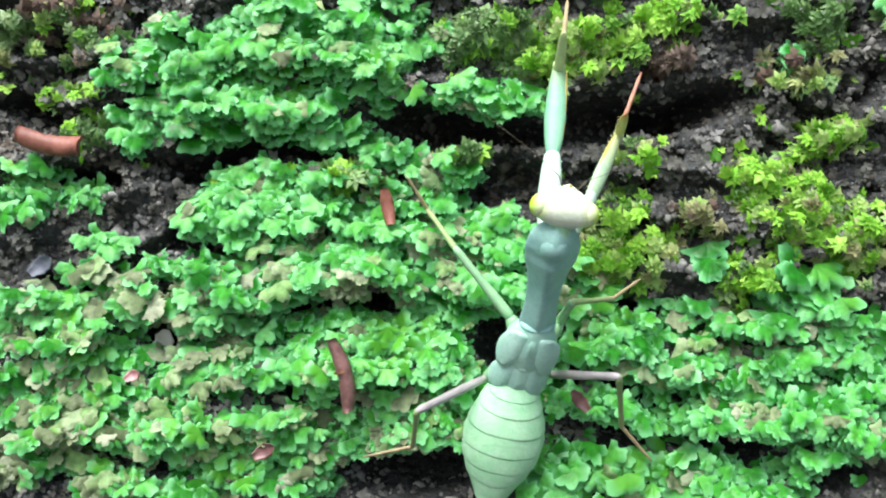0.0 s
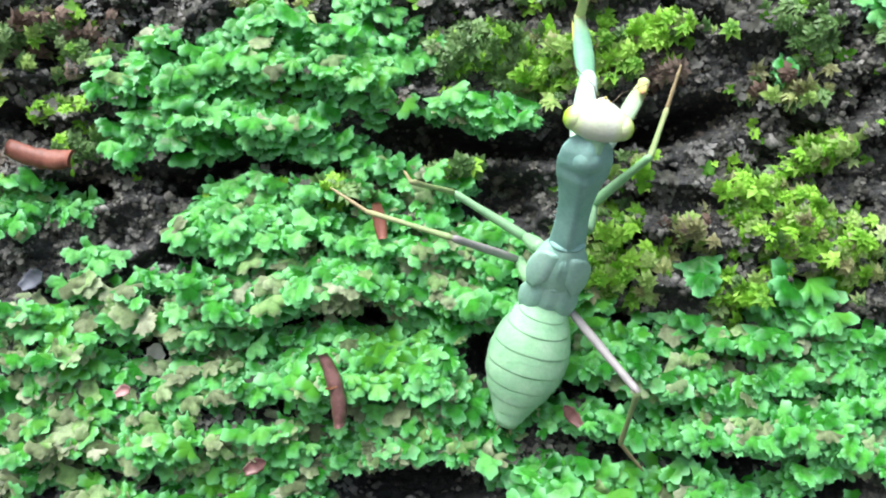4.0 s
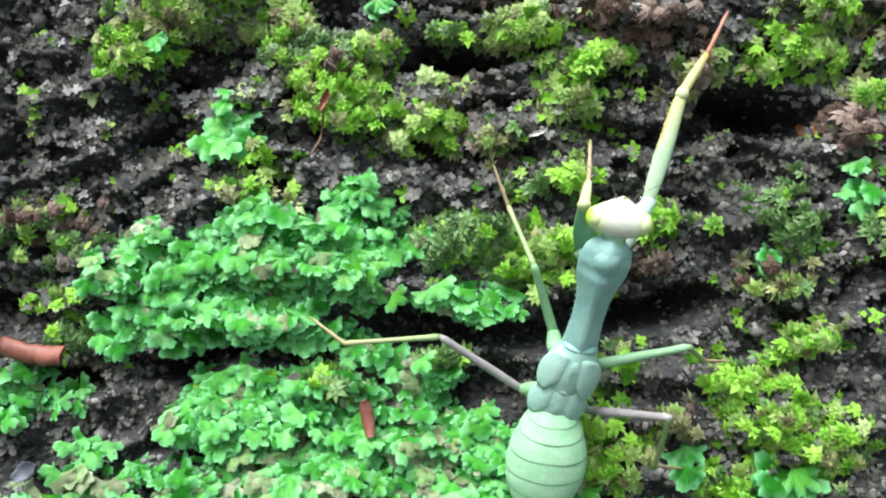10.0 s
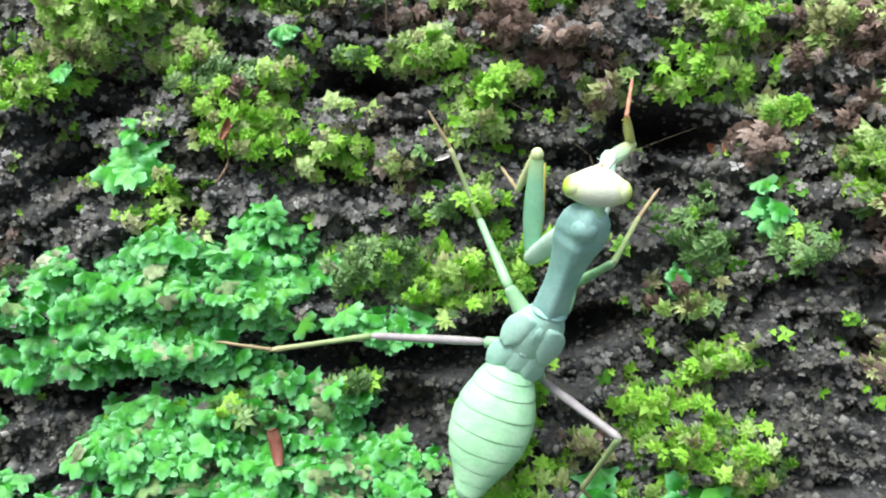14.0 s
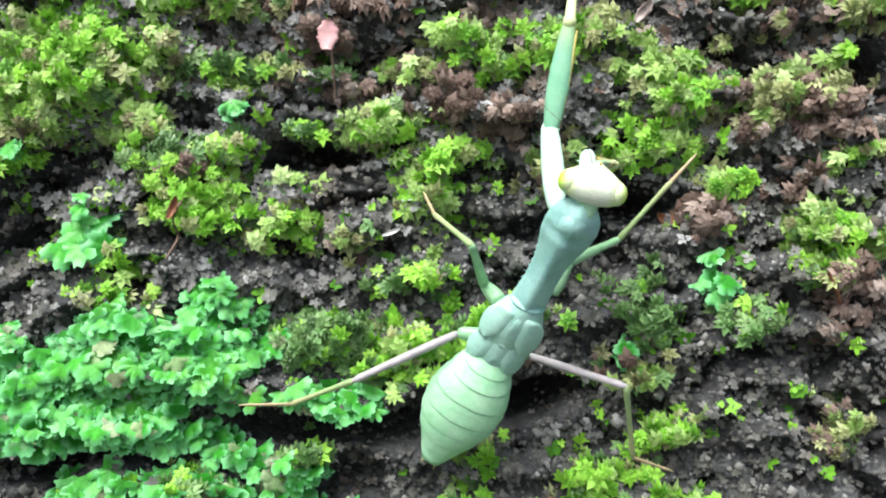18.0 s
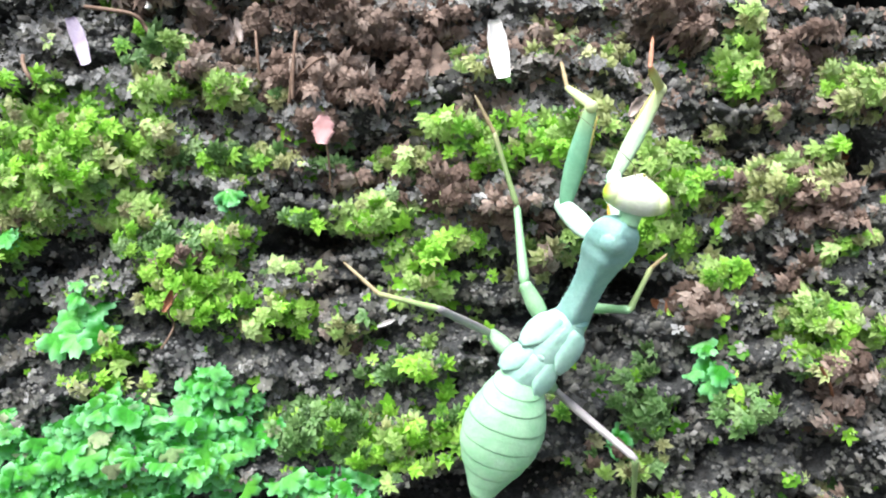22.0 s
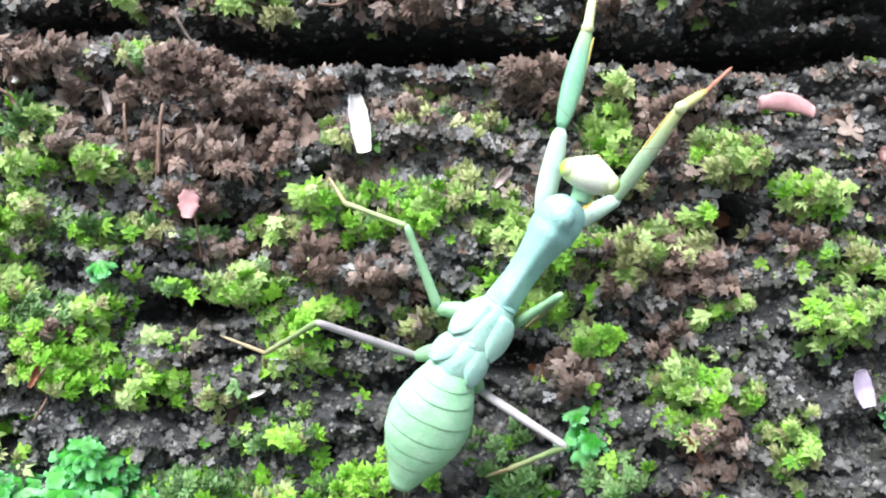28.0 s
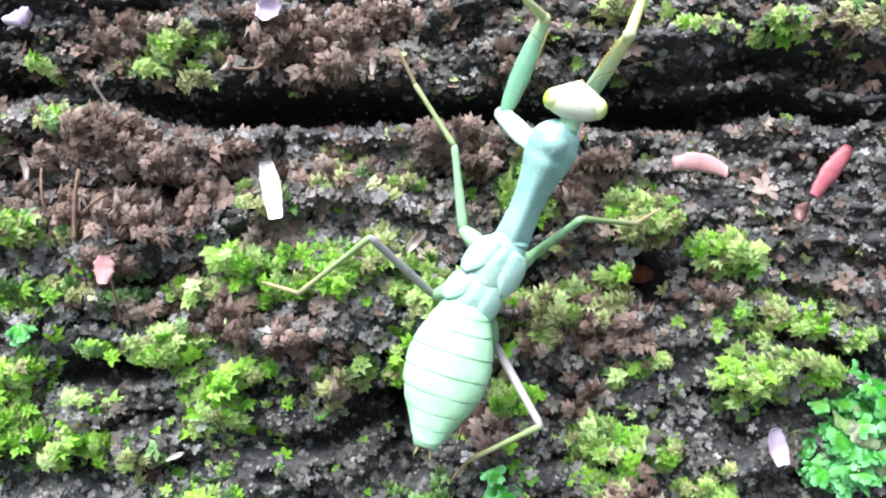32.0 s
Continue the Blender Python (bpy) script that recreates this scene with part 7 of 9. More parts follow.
    (27.5, 3.8, 12.2, -4.0, 4.0, 18.6, 8.8, 5.7, 19.2, -3.9, 7.2, 18.9, -10.8),
    (28.0, 4.1, 10.9, -4.0, 5.6, 19.4, 7.4, 6.9, 15.1, -4.6, 7.1, 12.1, -10.9),
    (28.5, 3.5, 12.1, -5.5, 3.8, 19.6, 6.7, 9.3, 15.4, -4.1, 12.7, 12.9, -9.7),
    (29.0, 3.2, 13.3, -7.1, 1.2, 19.8, 5.5, 10.9, 20.3, -2.9, 17.5, 20.6, -5.3),
    (29.5, 3.8, 12.6, -4.0, 9.4, 24.6, 1.5, 18.5, 33.5, 0.6, 24.0, 37.5, -0.8),
    (30.0, 4.1, 12.1, -1.0, 10.3, 24.8, 1.4, 17.6, 34.6, 5.0, 20.8, 40.7, 3.6),
    (30.5, 4.0, 12.5, -2.1, 8.0, 26.2, -3.2, 16.9, 35.0, -1.1, 19.8, 41.3, -1.8),
    (31.0, 3.6, 13.3, -4.0, 10.0, 26.1, -4.3, 17.4, 36.2, -7.2, 20.2, 42.6, -7.4),
    (31.5, 3.9, 13.2, -5.6, 8.9, 25.4, -0.0, 17.6, 31.6, -7.2, 20.0, 38.1, -8.3),
    (32.0, 4.7, 12.3, -7.2, 6.6, 21.7, 3.4, 15.3, 26.7, -4.6, 18.0, 31.7, -8.6),
]
LEFT_HIND_ROWS = [
    (0.0, -4.3, -3.0, -2.0, -14.6, 0.7, 13.3, -13.4, -14.1, 7.3, -20.8, -18.1, 8.7),
    (0.5, -4.9, -1.0, -1.2, -15.9, 2.3, 13.6, -15.0, -10.8, 4.6, -21.2, -16.4, 3.2),
    (1.0, -5.5, 0.8, -0.9, -17.1, 0.2, 14.0, -17.2, -13.2, 5.3, -22.3, -19.3, 2.1),
    (1.5, -5.6, 0.8, -0.9, -17.0, 0.6, 14.1, -16.5, -12.3, 4.5, -22.2, -18.2, 2.3),
    (2.0, -5.2, 0.1, -0.5, -15.2, -4.9, 14.6, -15.1, -20.2, 9.8, -21.1, -26.1, 9.2),
    (2.5, -5.1, -1.1, -2.2, -13.9, 4.1, 13.6, -15.0, -11.9, 13.1, -21.4, -17.6, 13.2),
    (3.0, -5.0, -2.0, -4.1, -14.1, 7.6, 9.4, -20.5, -4.7, 17.3, -27.3, -10.0, 17.2),
    (3.5, -4.9, 1.6, -6.9, -16.7, 9.2, 5.6, -30.2, 3.2, -0.7, -37.6, 1.5, -4.4),
    (4.0, -5.5, 1.5, -7.0, -17.5, 11.1, 3.8, -31.9, 7.5, -2.1, -39.1, 7.0, -6.6),
    (4.5, -6.4, 1.2, -7.0, -18.1, 12.7, 2.2, -33.7, 11.9, -1.5, -40.7, 12.4, -6.3),
    (5.0, -7.3, 0.9, -6.8, -18.6, 13.7, 1.1, -34.5, 15.3, 0.2, -41.4, 16.5, -4.6),
    (5.5, -7.6, 0.4, -6.3, -18.8, 13.8, 0.5, -34.6, 16.1, 1.7, -41.6, 17.4, -3.0),
    (6.0, -6.6, -0.3, -5.5, -19.5, 11.9, 0.7, -35.4, 10.7, -0.5, -42.5, 11.8, -5.0),
    (6.5, -6.0, -0.5, -5.3, -19.2, 11.8, 0.1, -35.0, 10.4, -1.7, -42.0, 11.2, -6.4),
    (7.0, -5.5, -0.5, -5.3, -17.5, 12.9, 0.0, -33.1, 10.4, -2.6, -40.0, 11.2, -7.5),
    (7.5, -6.1, -0.5, -5.2, -19.7, 11.4, 0.0, -35.4, 8.7, -1.5, -42.4, 10.3, -6.1),
    (8.0, -6.6, -0.3, -5.1, -19.8, 11.9, 0.4, -35.4, 8.5, -1.0, -42.6, 10.3, -5.2),
    (8.5, -6.1, -0.7, -4.8, -20.4, 10.5, 0.1, -35.9, 6.6, 1.2, -43.1, 6.9, -3.3),
    (9.0, -5.4, -1.3, -4.7, -21.2, 7.3, 0.7, -35.6, 1.4, 4.6, -42.4, 0.5, -0.4),
    (9.5, -5.1, -1.6, -4.6, -21.6, 6.0, 0.4, -36.2, 0.1, 3.3, -43.1, -0.5, -1.6),
    (10.0, -5.0, -2.1, -4.6, -21.5, 6.0, -0.5, -36.3, 0.2, 1.1, -43.5, 0.0, -3.4),
    (10.5, -4.6, -3.0, -4.2, -22.6, 0.2, 0.1, -36.7, -6.1, 4.2, -44.0, -6.9, -0.1),
    (11.0, -4.4, -3.5, -4.0, -22.5, 0.7, -1.5, -36.0, -5.8, 4.1, -43.5, -7.4, 0.4),
    (11.5, -4.5, -1.8, -2.2, -23.3, -1.8, -1.7, -36.2, -8.2, 5.4, -44.0, -9.0, 2.2),
    (12.0, -4.8, 0.0, -0.4, -23.2, -3.8, -1.4, -35.7, -10.3, 6.2, -44.0, -10.4, 4.6),
    (12.5, -5.3, 0.2, -0.5, -23.8, -3.0, -0.0, -35.7, -11.7, 6.3, -44.2, -11.6, 6.1),
    (13.0, -5.7, 0.2, -0.5, -23.3, -4.8, 3.8, -34.7, -15.3, 7.7, -43.0, -15.1, 9.6),
    (13.5, -5.7, 0.4, -0.6, -22.8, -5.3, 4.5, -34.8, -13.8, 10.9, -42.8, -14.0, 13.7),
    (14.0, -5.6, 0.7, -0.8, -22.4, -5.4, 5.2, -34.8, -11.1, 13.4, -42.6, -12.2, 16.7),
    (14.5, -5.6, -2.5, -5.7, -21.2, 0.5, 4.3, -33.6, -9.5, 6.3, -41.2, -13.3, 5.7),
    (15.0, -5.6, -1.7, -5.3, -21.3, -0.1, 4.9, -33.0, -10.8, 6.7, -40.7, -14.3, 5.9),
    (15.5, -5.6, -0.2, -4.0, -22.2, -1.5, 4.8, -34.2, -11.9, 7.0, -42.1, -15.0, 6.1),
    (16.0, -5.7, 1.3, -2.4, -22.7, -3.0, 4.4, -35.0, -12.8, 7.2, -43.0, -15.6, 6.3),
    (16.5, -5.8, 2.0, -1.5, -22.2, -5.0, 4.6, -34.6, -14.7, 7.7, -42.6, -17.3, 6.7),
    (17.0, -6.4, 1.9, -1.6, -22.0, -5.0, 6.3, -30.2, -18.4, 3.0, -37.9, -19.6, 6.4),
    (17.5, -6.5, 1.2, -1.2, -19.8, -8.0, 8.3, -27.8, -21.9, 7.1, -35.4, -23.3, 10.7),
    (18.0, -6.5, 0.2, -0.5, -17.9, -9.5, 10.9, -25.6, -23.5, 9.8, -32.9, -25.2, 13.7),
    (18.5, -6.3, -0.7, 0.1, -16.0, -12.3, 11.3, -22.7, -26.8, 11.5, -29.8, -28.9, 15.5),
    (19.0, -6.2, -1.6, 0.5, -16.2, -13.2, 11.3, -22.2, -28.0, 11.1, -29.2, -30.7, 15.1),
    (19.5, -6.4, -2.4, -2.8, -15.1, -4.5, 13.7, -21.7, -18.8, 10.9, -28.8, -22.7, 13.5),
    (20.0, -6.6, -1.7, -6.5, -12.5, 3.3, 10.7, -22.8, -8.8, 12.4, -29.5, -14.0, 12.5),
    (20.5, -7.4, 0.6, -7.0, -16.0, 3.5, 9.5, -27.0, -5.6, 2.2, -35.2, -7.1, 0.3),
    (21.0, -8.2, 2.2, -7.0, -19.6, 1.1, 7.9, -28.6, -3.7, -4.4, -36.4, -3.6, -7.9),
    (21.5, -8.0, 1.7, -7.1, -18.7, 0.4, 8.3, -27.0, -5.7, -3.9, -34.9, -5.9, -7.1),
    (22.0, -7.4, 0.9, -7.0, -17.8, 1.5, 8.6, -26.4, -5.4, -2.9, -34.4, -5.8, -5.9),
    (22.5, -6.7, 0.5, -7.0, -16.9, 3.4, 8.5, -25.8, -4.6, -2.1, -33.6, -4.9, -5.6),
    (23.0, -6.2, 0.1, -6.9, -16.8, 3.9, 8.1, -25.6, -5.5, -1.3, -33.3, -5.9, -5.0),
    (23.5, -6.4, -0.6, -6.7, -16.8, 4.4, 8.2, -24.9, -5.6, -1.4, -32.7, -6.6, -4.5),
    (24.0, -6.6, -1.2, -6.6, -16.8, 4.4, 8.2, -24.4, -5.8, -1.5, -32.3, -7.1, -4.3),
    (24.5, -7.6, 1.1, -7.0, -17.3, -0.7, 9.0, -24.1, -9.2, -2.7, -31.7, -9.7, -6.5),
    (25.0, -7.4, 0.8, -7.1, -17.3, -1.9, 8.6, -23.6, -10.7, -3.1, -31.2, -11.5, -6.9),
    (25.5, -7.0, 0.6, -7.1, -17.4, -2.2, 8.3, -23.5, -11.4, -3.3, -31.0, -12.3, -7.2),
    (26.0, -6.6, 0.2, -7.0, -17.8, -2.3, 7.9, -23.7, -11.8, -3.6, -31.2, -12.9, -7.3),
    (26.5, -6.2, -0.4, -7.0, -18.3, -2.7, 7.2, -24.2, -12.7, -3.8, -31.8, -13.8, -7.5),
    (27.0, -6.0, -1.3, -7.0, -19.8, -3.8, 5.4, -25.6, -14.2, -5.2, -33.1, -15.4, -9.0),
    (27.5, -5.5, -2.2, -7.0, -21.1, -4.6, 3.3, -26.1, -14.9, -7.8, -34.1, -16.5, -10.2),
    (28.0, -5.1, -2.8, -7.0, -21.5, -7.3, 1.0, -26.0, -18.6, -9.4, -34.0, -21.2, -10.7),
    (28.5, -5.1, -2.5, -7.0, -18.0, -2.1, 6.7, -23.6, -15.3, -0.3, -31.2, -19.1, 0.4),
    (29.0, -5.5, -1.2, -6.9, -12.4, 5.2, 9.3, -23.1, -6.7, 8.9, -30.0, -11.0, 11.3),
    (29.5, -5.6, 0.5, -7.0, -10.3, 9.4, 8.9, -23.5, 3.0, 2.7, -31.0, -1.0, 3.4),
    (30.0, -5.7, 1.4, -7.0, -13.4, 8.4, 8.6, -24.5, 3.8, -2.0, -31.8, 0.3, -4.5),
    (30.5, -6.0, 0.9, -7.0, -13.6, 8.6, 8.4, -24.1, 0.9, -0.9, -32.3, -1.6, -1.3),
    (31.0, -6.2, 0.0, -7.0, -12.6, 8.9, 8.3, -21.8, -1.5, 0.4, -30.0, -3.2, 1.9),
    (31.5, -5.7, -1.2, -6.9, -16.1, 4.4, 7.7, -22.0, -8.5, 0.4, -30.1, -11.0, -0.4),
    (32.0, -4.7, -2.6, -6.8, -18.4, 0.5, 5.6, -23.0, -14.0, 0.8, -29.6, -17.0, -3.6),
]
RIGHT_HIND_ROWS = [
    (0.0, 5.8, -1.0, -4.7, 13.2, 12.1, 6.5, 19.0, -2.1, 1.8, 25.9, -7.0, 2.6),
    (0.5, 5.1, 0.6, -2.6, 13.6, 12.1, 9.6, 18.9, -1.1, 2.4, 25.8, -6.0, 1.2),
    (1.0, 4.5, 1.6, -1.3, 15.3, 7.7, 12.8, 17.7, -6.1, 5.2, 24.5, -10.7, 2.9),
    (1.5, 4.3, 1.8, -1.3, 15.3, 8.4, 12.4, 18.0, -4.8, 3.7, 24.7, -9.7, 1.8),
    (2.0, 4.3, 1.2, -1.1, 16.4, 2.6, 13.2, 18.9, -11.9, 6.9, 25.6, -17.0, 5.5),
    (2.5, 4.5, 0.5, -0.7, 16.8, 4.1, 13.1, 20.6, -10.1, 6.6, 27.1, -15.2, 4.8),
    (3.0, 4.7, -0.1, -0.3, 16.0, 0.6, 14.7, 18.6, -14.7, 10.6, 24.9, -19.9, 8.4),
    (3.5, 4.4, -0.5, 0.1, 15.0, 0.1, 15.6, 17.2, -15.4, 11.9, 23.2, -21.4, 11.5),
    (4.0, 4.2, -0.5, 0.1, 14.9, 0.4, 15.5, 17.6, -15.1, 12.9, 23.6, -21.1, 12.4),
    (4.5, 3.7, -0.5, 0.2, 14.6, 0.7, 15.4, 17.9, -14.9, 13.7, 24.1, -20.6, 13.0),
    (5.0, 3.2, -0.6, 0.3, 14.4, 1.0, 15.3, 18.2, -14.5, 14.4, 24.7, -20.0, 13.5),
    (5.5, 3.3, -0.8, 0.5, 14.6, 1.2, 15.3, 18.7, -14.3, 15.0, 25.4, -19.4, 13.9),
    (6.0, 4.2, -1.4, 0.7, 15.4, 0.7, 15.7, 19.4, -14.7, 14.3, 26.4, -19.5, 13.8),
    (6.5, 5.0, -1.3, 0.7, 15.3, 1.1, 16.2, 19.5, -14.2, 14.5, 26.3, -19.3, 13.8),
    (7.0, 5.4, -1.2, 0.6, 15.5, 0.8, 16.4, 20.6, -14.3, 15.1, 27.1, -19.7, 14.3),
    (7.5, 5.0, -1.9, -0.6, 15.7, 0.2, 14.7, 18.6, -15.5, 13.5, 24.7, -21.3, 12.6),
    (8.0, 5.0, -2.4, -2.5, 16.9, 2.5, 11.2, 20.1, -13.0, 9.0, 26.0, -19.0, 7.6),
    (8.5, 6.1, -2.8, -3.3, 16.1, 5.5, 10.3, 21.4, -8.9, 5.7, 27.7, -14.5, 4.2),
    (9.0, 6.9, -2.9, -3.9, 15.9, 4.7, 10.7, 21.7, -9.2, 5.2, 28.4, -14.2, 3.7),
    (9.5, 6.5, -2.2, -3.8, 15.1, 7.5, 9.8, 20.0, -6.5, 3.8, 27.0, -9.9, 0.3),
    (10.0, 6.0, -1.2, -3.2, 14.8, 10.4, 8.6, 19.0, -3.8, 2.5, 25.7, -6.2, -2.2),
    (10.5, 5.6, -0.5, -1.6, 16.5, 7.6, 11.4, 18.5, -7.7, 7.0, 24.7, -11.7, 2.9),
    (11.0, 5.3, -0.1, -0.2, 16.0, 10.3, 11.1, 19.0, -4.9, 7.4, 24.9, -9.8, 3.7),
    (11.5, 5.2, -0.1, -0.3, 16.3, 8.9, 12.0, 19.6, -6.3, 8.1, 25.4, -11.4, 4.6),
    (12.0, 5.3, 0.0, -0.4, 16.5, 7.9, 12.5, 20.1, -7.1, 8.3, 25.9, -12.4, 5.1),
    (12.5, 5.4, 0.3, -0.5, 16.5, 8.6, 12.2, 19.8, -6.2, 7.1, 26.0, -11.3, 4.1),
    (13.0, 5.5, 0.4, -0.7, 17.3, 6.9, 12.4, 20.0, -8.1, 7.7, 26.4, -13.0, 5.0),
    (13.5, 5.6, -0.7, -1.7, 17.7, 6.3, 10.9, 20.2, -9.1, 7.1, 26.4, -14.1, 4.5),
    (14.0, 5.9, -1.8, -2.8, 17.9, 5.7, 9.6, 20.3, -9.8, 6.7, 26.4, -15.1, 3.9),
    (14.5, 5.9, -1.7, -2.9, 17.5, 4.9, 10.3, 20.1, -10.6, 7.3, 25.9, -15.8, 4.1),
    (15.0, 5.9, -1.3, -3.7, 17.6, 5.1, 9.5, 21.5, -10.0, 5.8, 27.8, -14.3, 2.2),
    (15.5, 5.9, -0.8, -5.2, 17.3, 7.5, 7.2, 23.1, -6.4, 1.8, 30.4, -9.0, -1.5),
    (16.0, 5.9, -0.1, -6.6, 16.9, 10.2, 4.6, 25.0, -2.2, -1.6, 32.9, -3.5, -4.3),
    (16.5, 5.7, 0.5, -7.5, 17.1, 10.9, 3.2, 26.1, -1.1, -2.4, 34.3, -2.1, -4.7),
    (17.0, 4.8, 0.8, -4.5, 18.3, 10.6, 4.3, 26.8, -2.6, 1.6, 34.1, -5.8, -1.6),
    (17.5, 5.3, -0.6, -5.4, 19.8, 8.2, 2.6, 28.4, -5.3, 1.7, 36.1, -7.5, -1.1),
    (18.0, 5.7, -2.0, -6.3, 20.3, 7.9, 0.4, 29.5, -5.3, -0.2, 37.5, -6.1, -2.8),
    (18.5, 5.3, -1.4, -4.9, 21.0, 6.9, 1.3, 30.8, -5.7, 0.8, 38.7, -6.7, -2.1),
    (19.0, 4.7, -0.8, -3.5, 20.2, 8.1, 2.5, 29.8, -4.5, 0.5, 37.7, -5.7, -2.6),
    (19.5, 4.4, -0.7, -3.5, 20.2, 6.5, 3.6, 30.2, -5.4, -0.2, 37.9, -6.9, -3.6),
    (20.0, 4.5, -0.2, -3.7, 20.4, 4.0, 5.3, 28.8, -8.2, -0.7, 36.3, -9.6, -4.6),
    (20.5, 4.5, 0.5, -3.9, 19.2, 5.5, 6.7, 29.0, -3.8, -1.9, 36.6, -4.4, -5.7),
    (21.0, 4.8, 1.1, -4.0, 18.5, 4.9, 8.3, 27.9, -3.3, -1.7, 35.6, -3.5, -5.4),
    (21.5, 5.8, 0.9, -5.5, 20.1, 3.1, 6.5, 29.7, -5.7, -2.8, 37.4, -6.1, -6.4),
    (22.0, 6.9, 0.4, -7.0, 20.9, 2.6, 5.3, 30.3, -6.7, -3.7, 38.0, -7.4, -7.2),
    (22.5, 7.2, -0.5, -6.9, 20.6, 0.7, 6.2, 29.9, -9.5, -1.9, 37.5, -10.9, -5.2),
    (23.0, 7.1, -1.4, -6.6, 19.9, -1.5, 7.2, 28.7, -13.0, 0.5, 36.3, -15.0, -2.7),
    (23.5, 7.0, -1.7, -6.3, 20.4, -1.1, 6.8, 29.2, -13.1, 0.8, 36.7, -15.1, -2.5),
    (24.0, 6.8, -1.9, -6.3, 20.7, -1.1, 6.3, 29.7, -13.1, 0.7, 37.2, -15.0, -2.8),
    (24.5, 7.1, 1.1, -7.0, 20.2, -1.1, 6.3, 30.2, -9.7, -2.8, 38.1, -9.7, -6.0),
    (25.0, 7.3, 1.4, -7.1, 20.1, -1.2, 6.3, 30.4, -9.4, -2.8, 38.2, -9.1, -6.1),
    (25.5, 7.5, 1.1, -7.1, 20.2, -2.1, 6.4, 30.3, -10.4, -2.9, 38.1, -10.1, -6.2),
    (26.0, 7.7, 0.4, -7.0, 20.2, -3.3, 6.5, 30.0, -12.0, -2.9, 37.7, -11.9, -6.3),
    (26.5, 7.9, -0.5, -7.0, 20.1, -4.6, 6.7, 29.4, -13.5, -2.8, 37.1, -13.7, -6.3),
    (27.0, 7.9, -1.9, -7.0, 19.7, -6.3, 7.0, 28.2, -15.1, -3.3, 35.7, -15.9, -7.2),
    (27.5, 7.3, -1.9, -5.9, 19.6, -2.3, 8.4, 23.7, -11.5, -4.1, 28.3, -14.2, -10.7),
    (28.0, 6.2, -0.7, -4.0, 19.5, 1.9, 9.1, 17.9, -8.0, -3.4, 17.4, -12.4, -10.7),
    (28.5, 5.6, 0.6, -2.1, 18.9, 4.4, 10.6, 18.1, -5.0, -2.3, 17.6, -9.8, -9.3),
    (29.0, 5.8, 0.9, -1.0, 18.8, 4.1, 12.2, 17.9, -4.5, -1.2, 17.8, -9.1, -8.4),
    (29.5, 6.6, -0.1, -1.0, 18.2, 3.5, 13.3, 19.2, -3.7, -0.9, 18.4, -7.5, -8.5),
    (30.0, 7.0, -0.9, -1.0, 19.8, -2.0, 12.8, 16.6, -9.4, -1.0, 15.4, -12.6, -8.8),
    (30.5, 7.1, -0.9, -2.2, 19.6, -3.1, 11.7, 15.5, -10.7, -1.8, 14.3, -14.2, -9.5),
    (31.0, 7.0, -0.7, -4.0, 19.4, -2.3, 10.0, 16.3, -11.1, -3.0, 15.5, -15.0, -10.5),
    (31.5, 7.3, -1.5, -5.4, 19.5, -5.9, 8.2, 16.1, -17.1, -2.6, 16.0, -21.9, -9.6),
    (32.0, 7.8, -3.1, -6.8, 19.5, -7.8, 7.2, 15.3, -20.8, -1.2, 16.0, -26.9, -7.1),
]
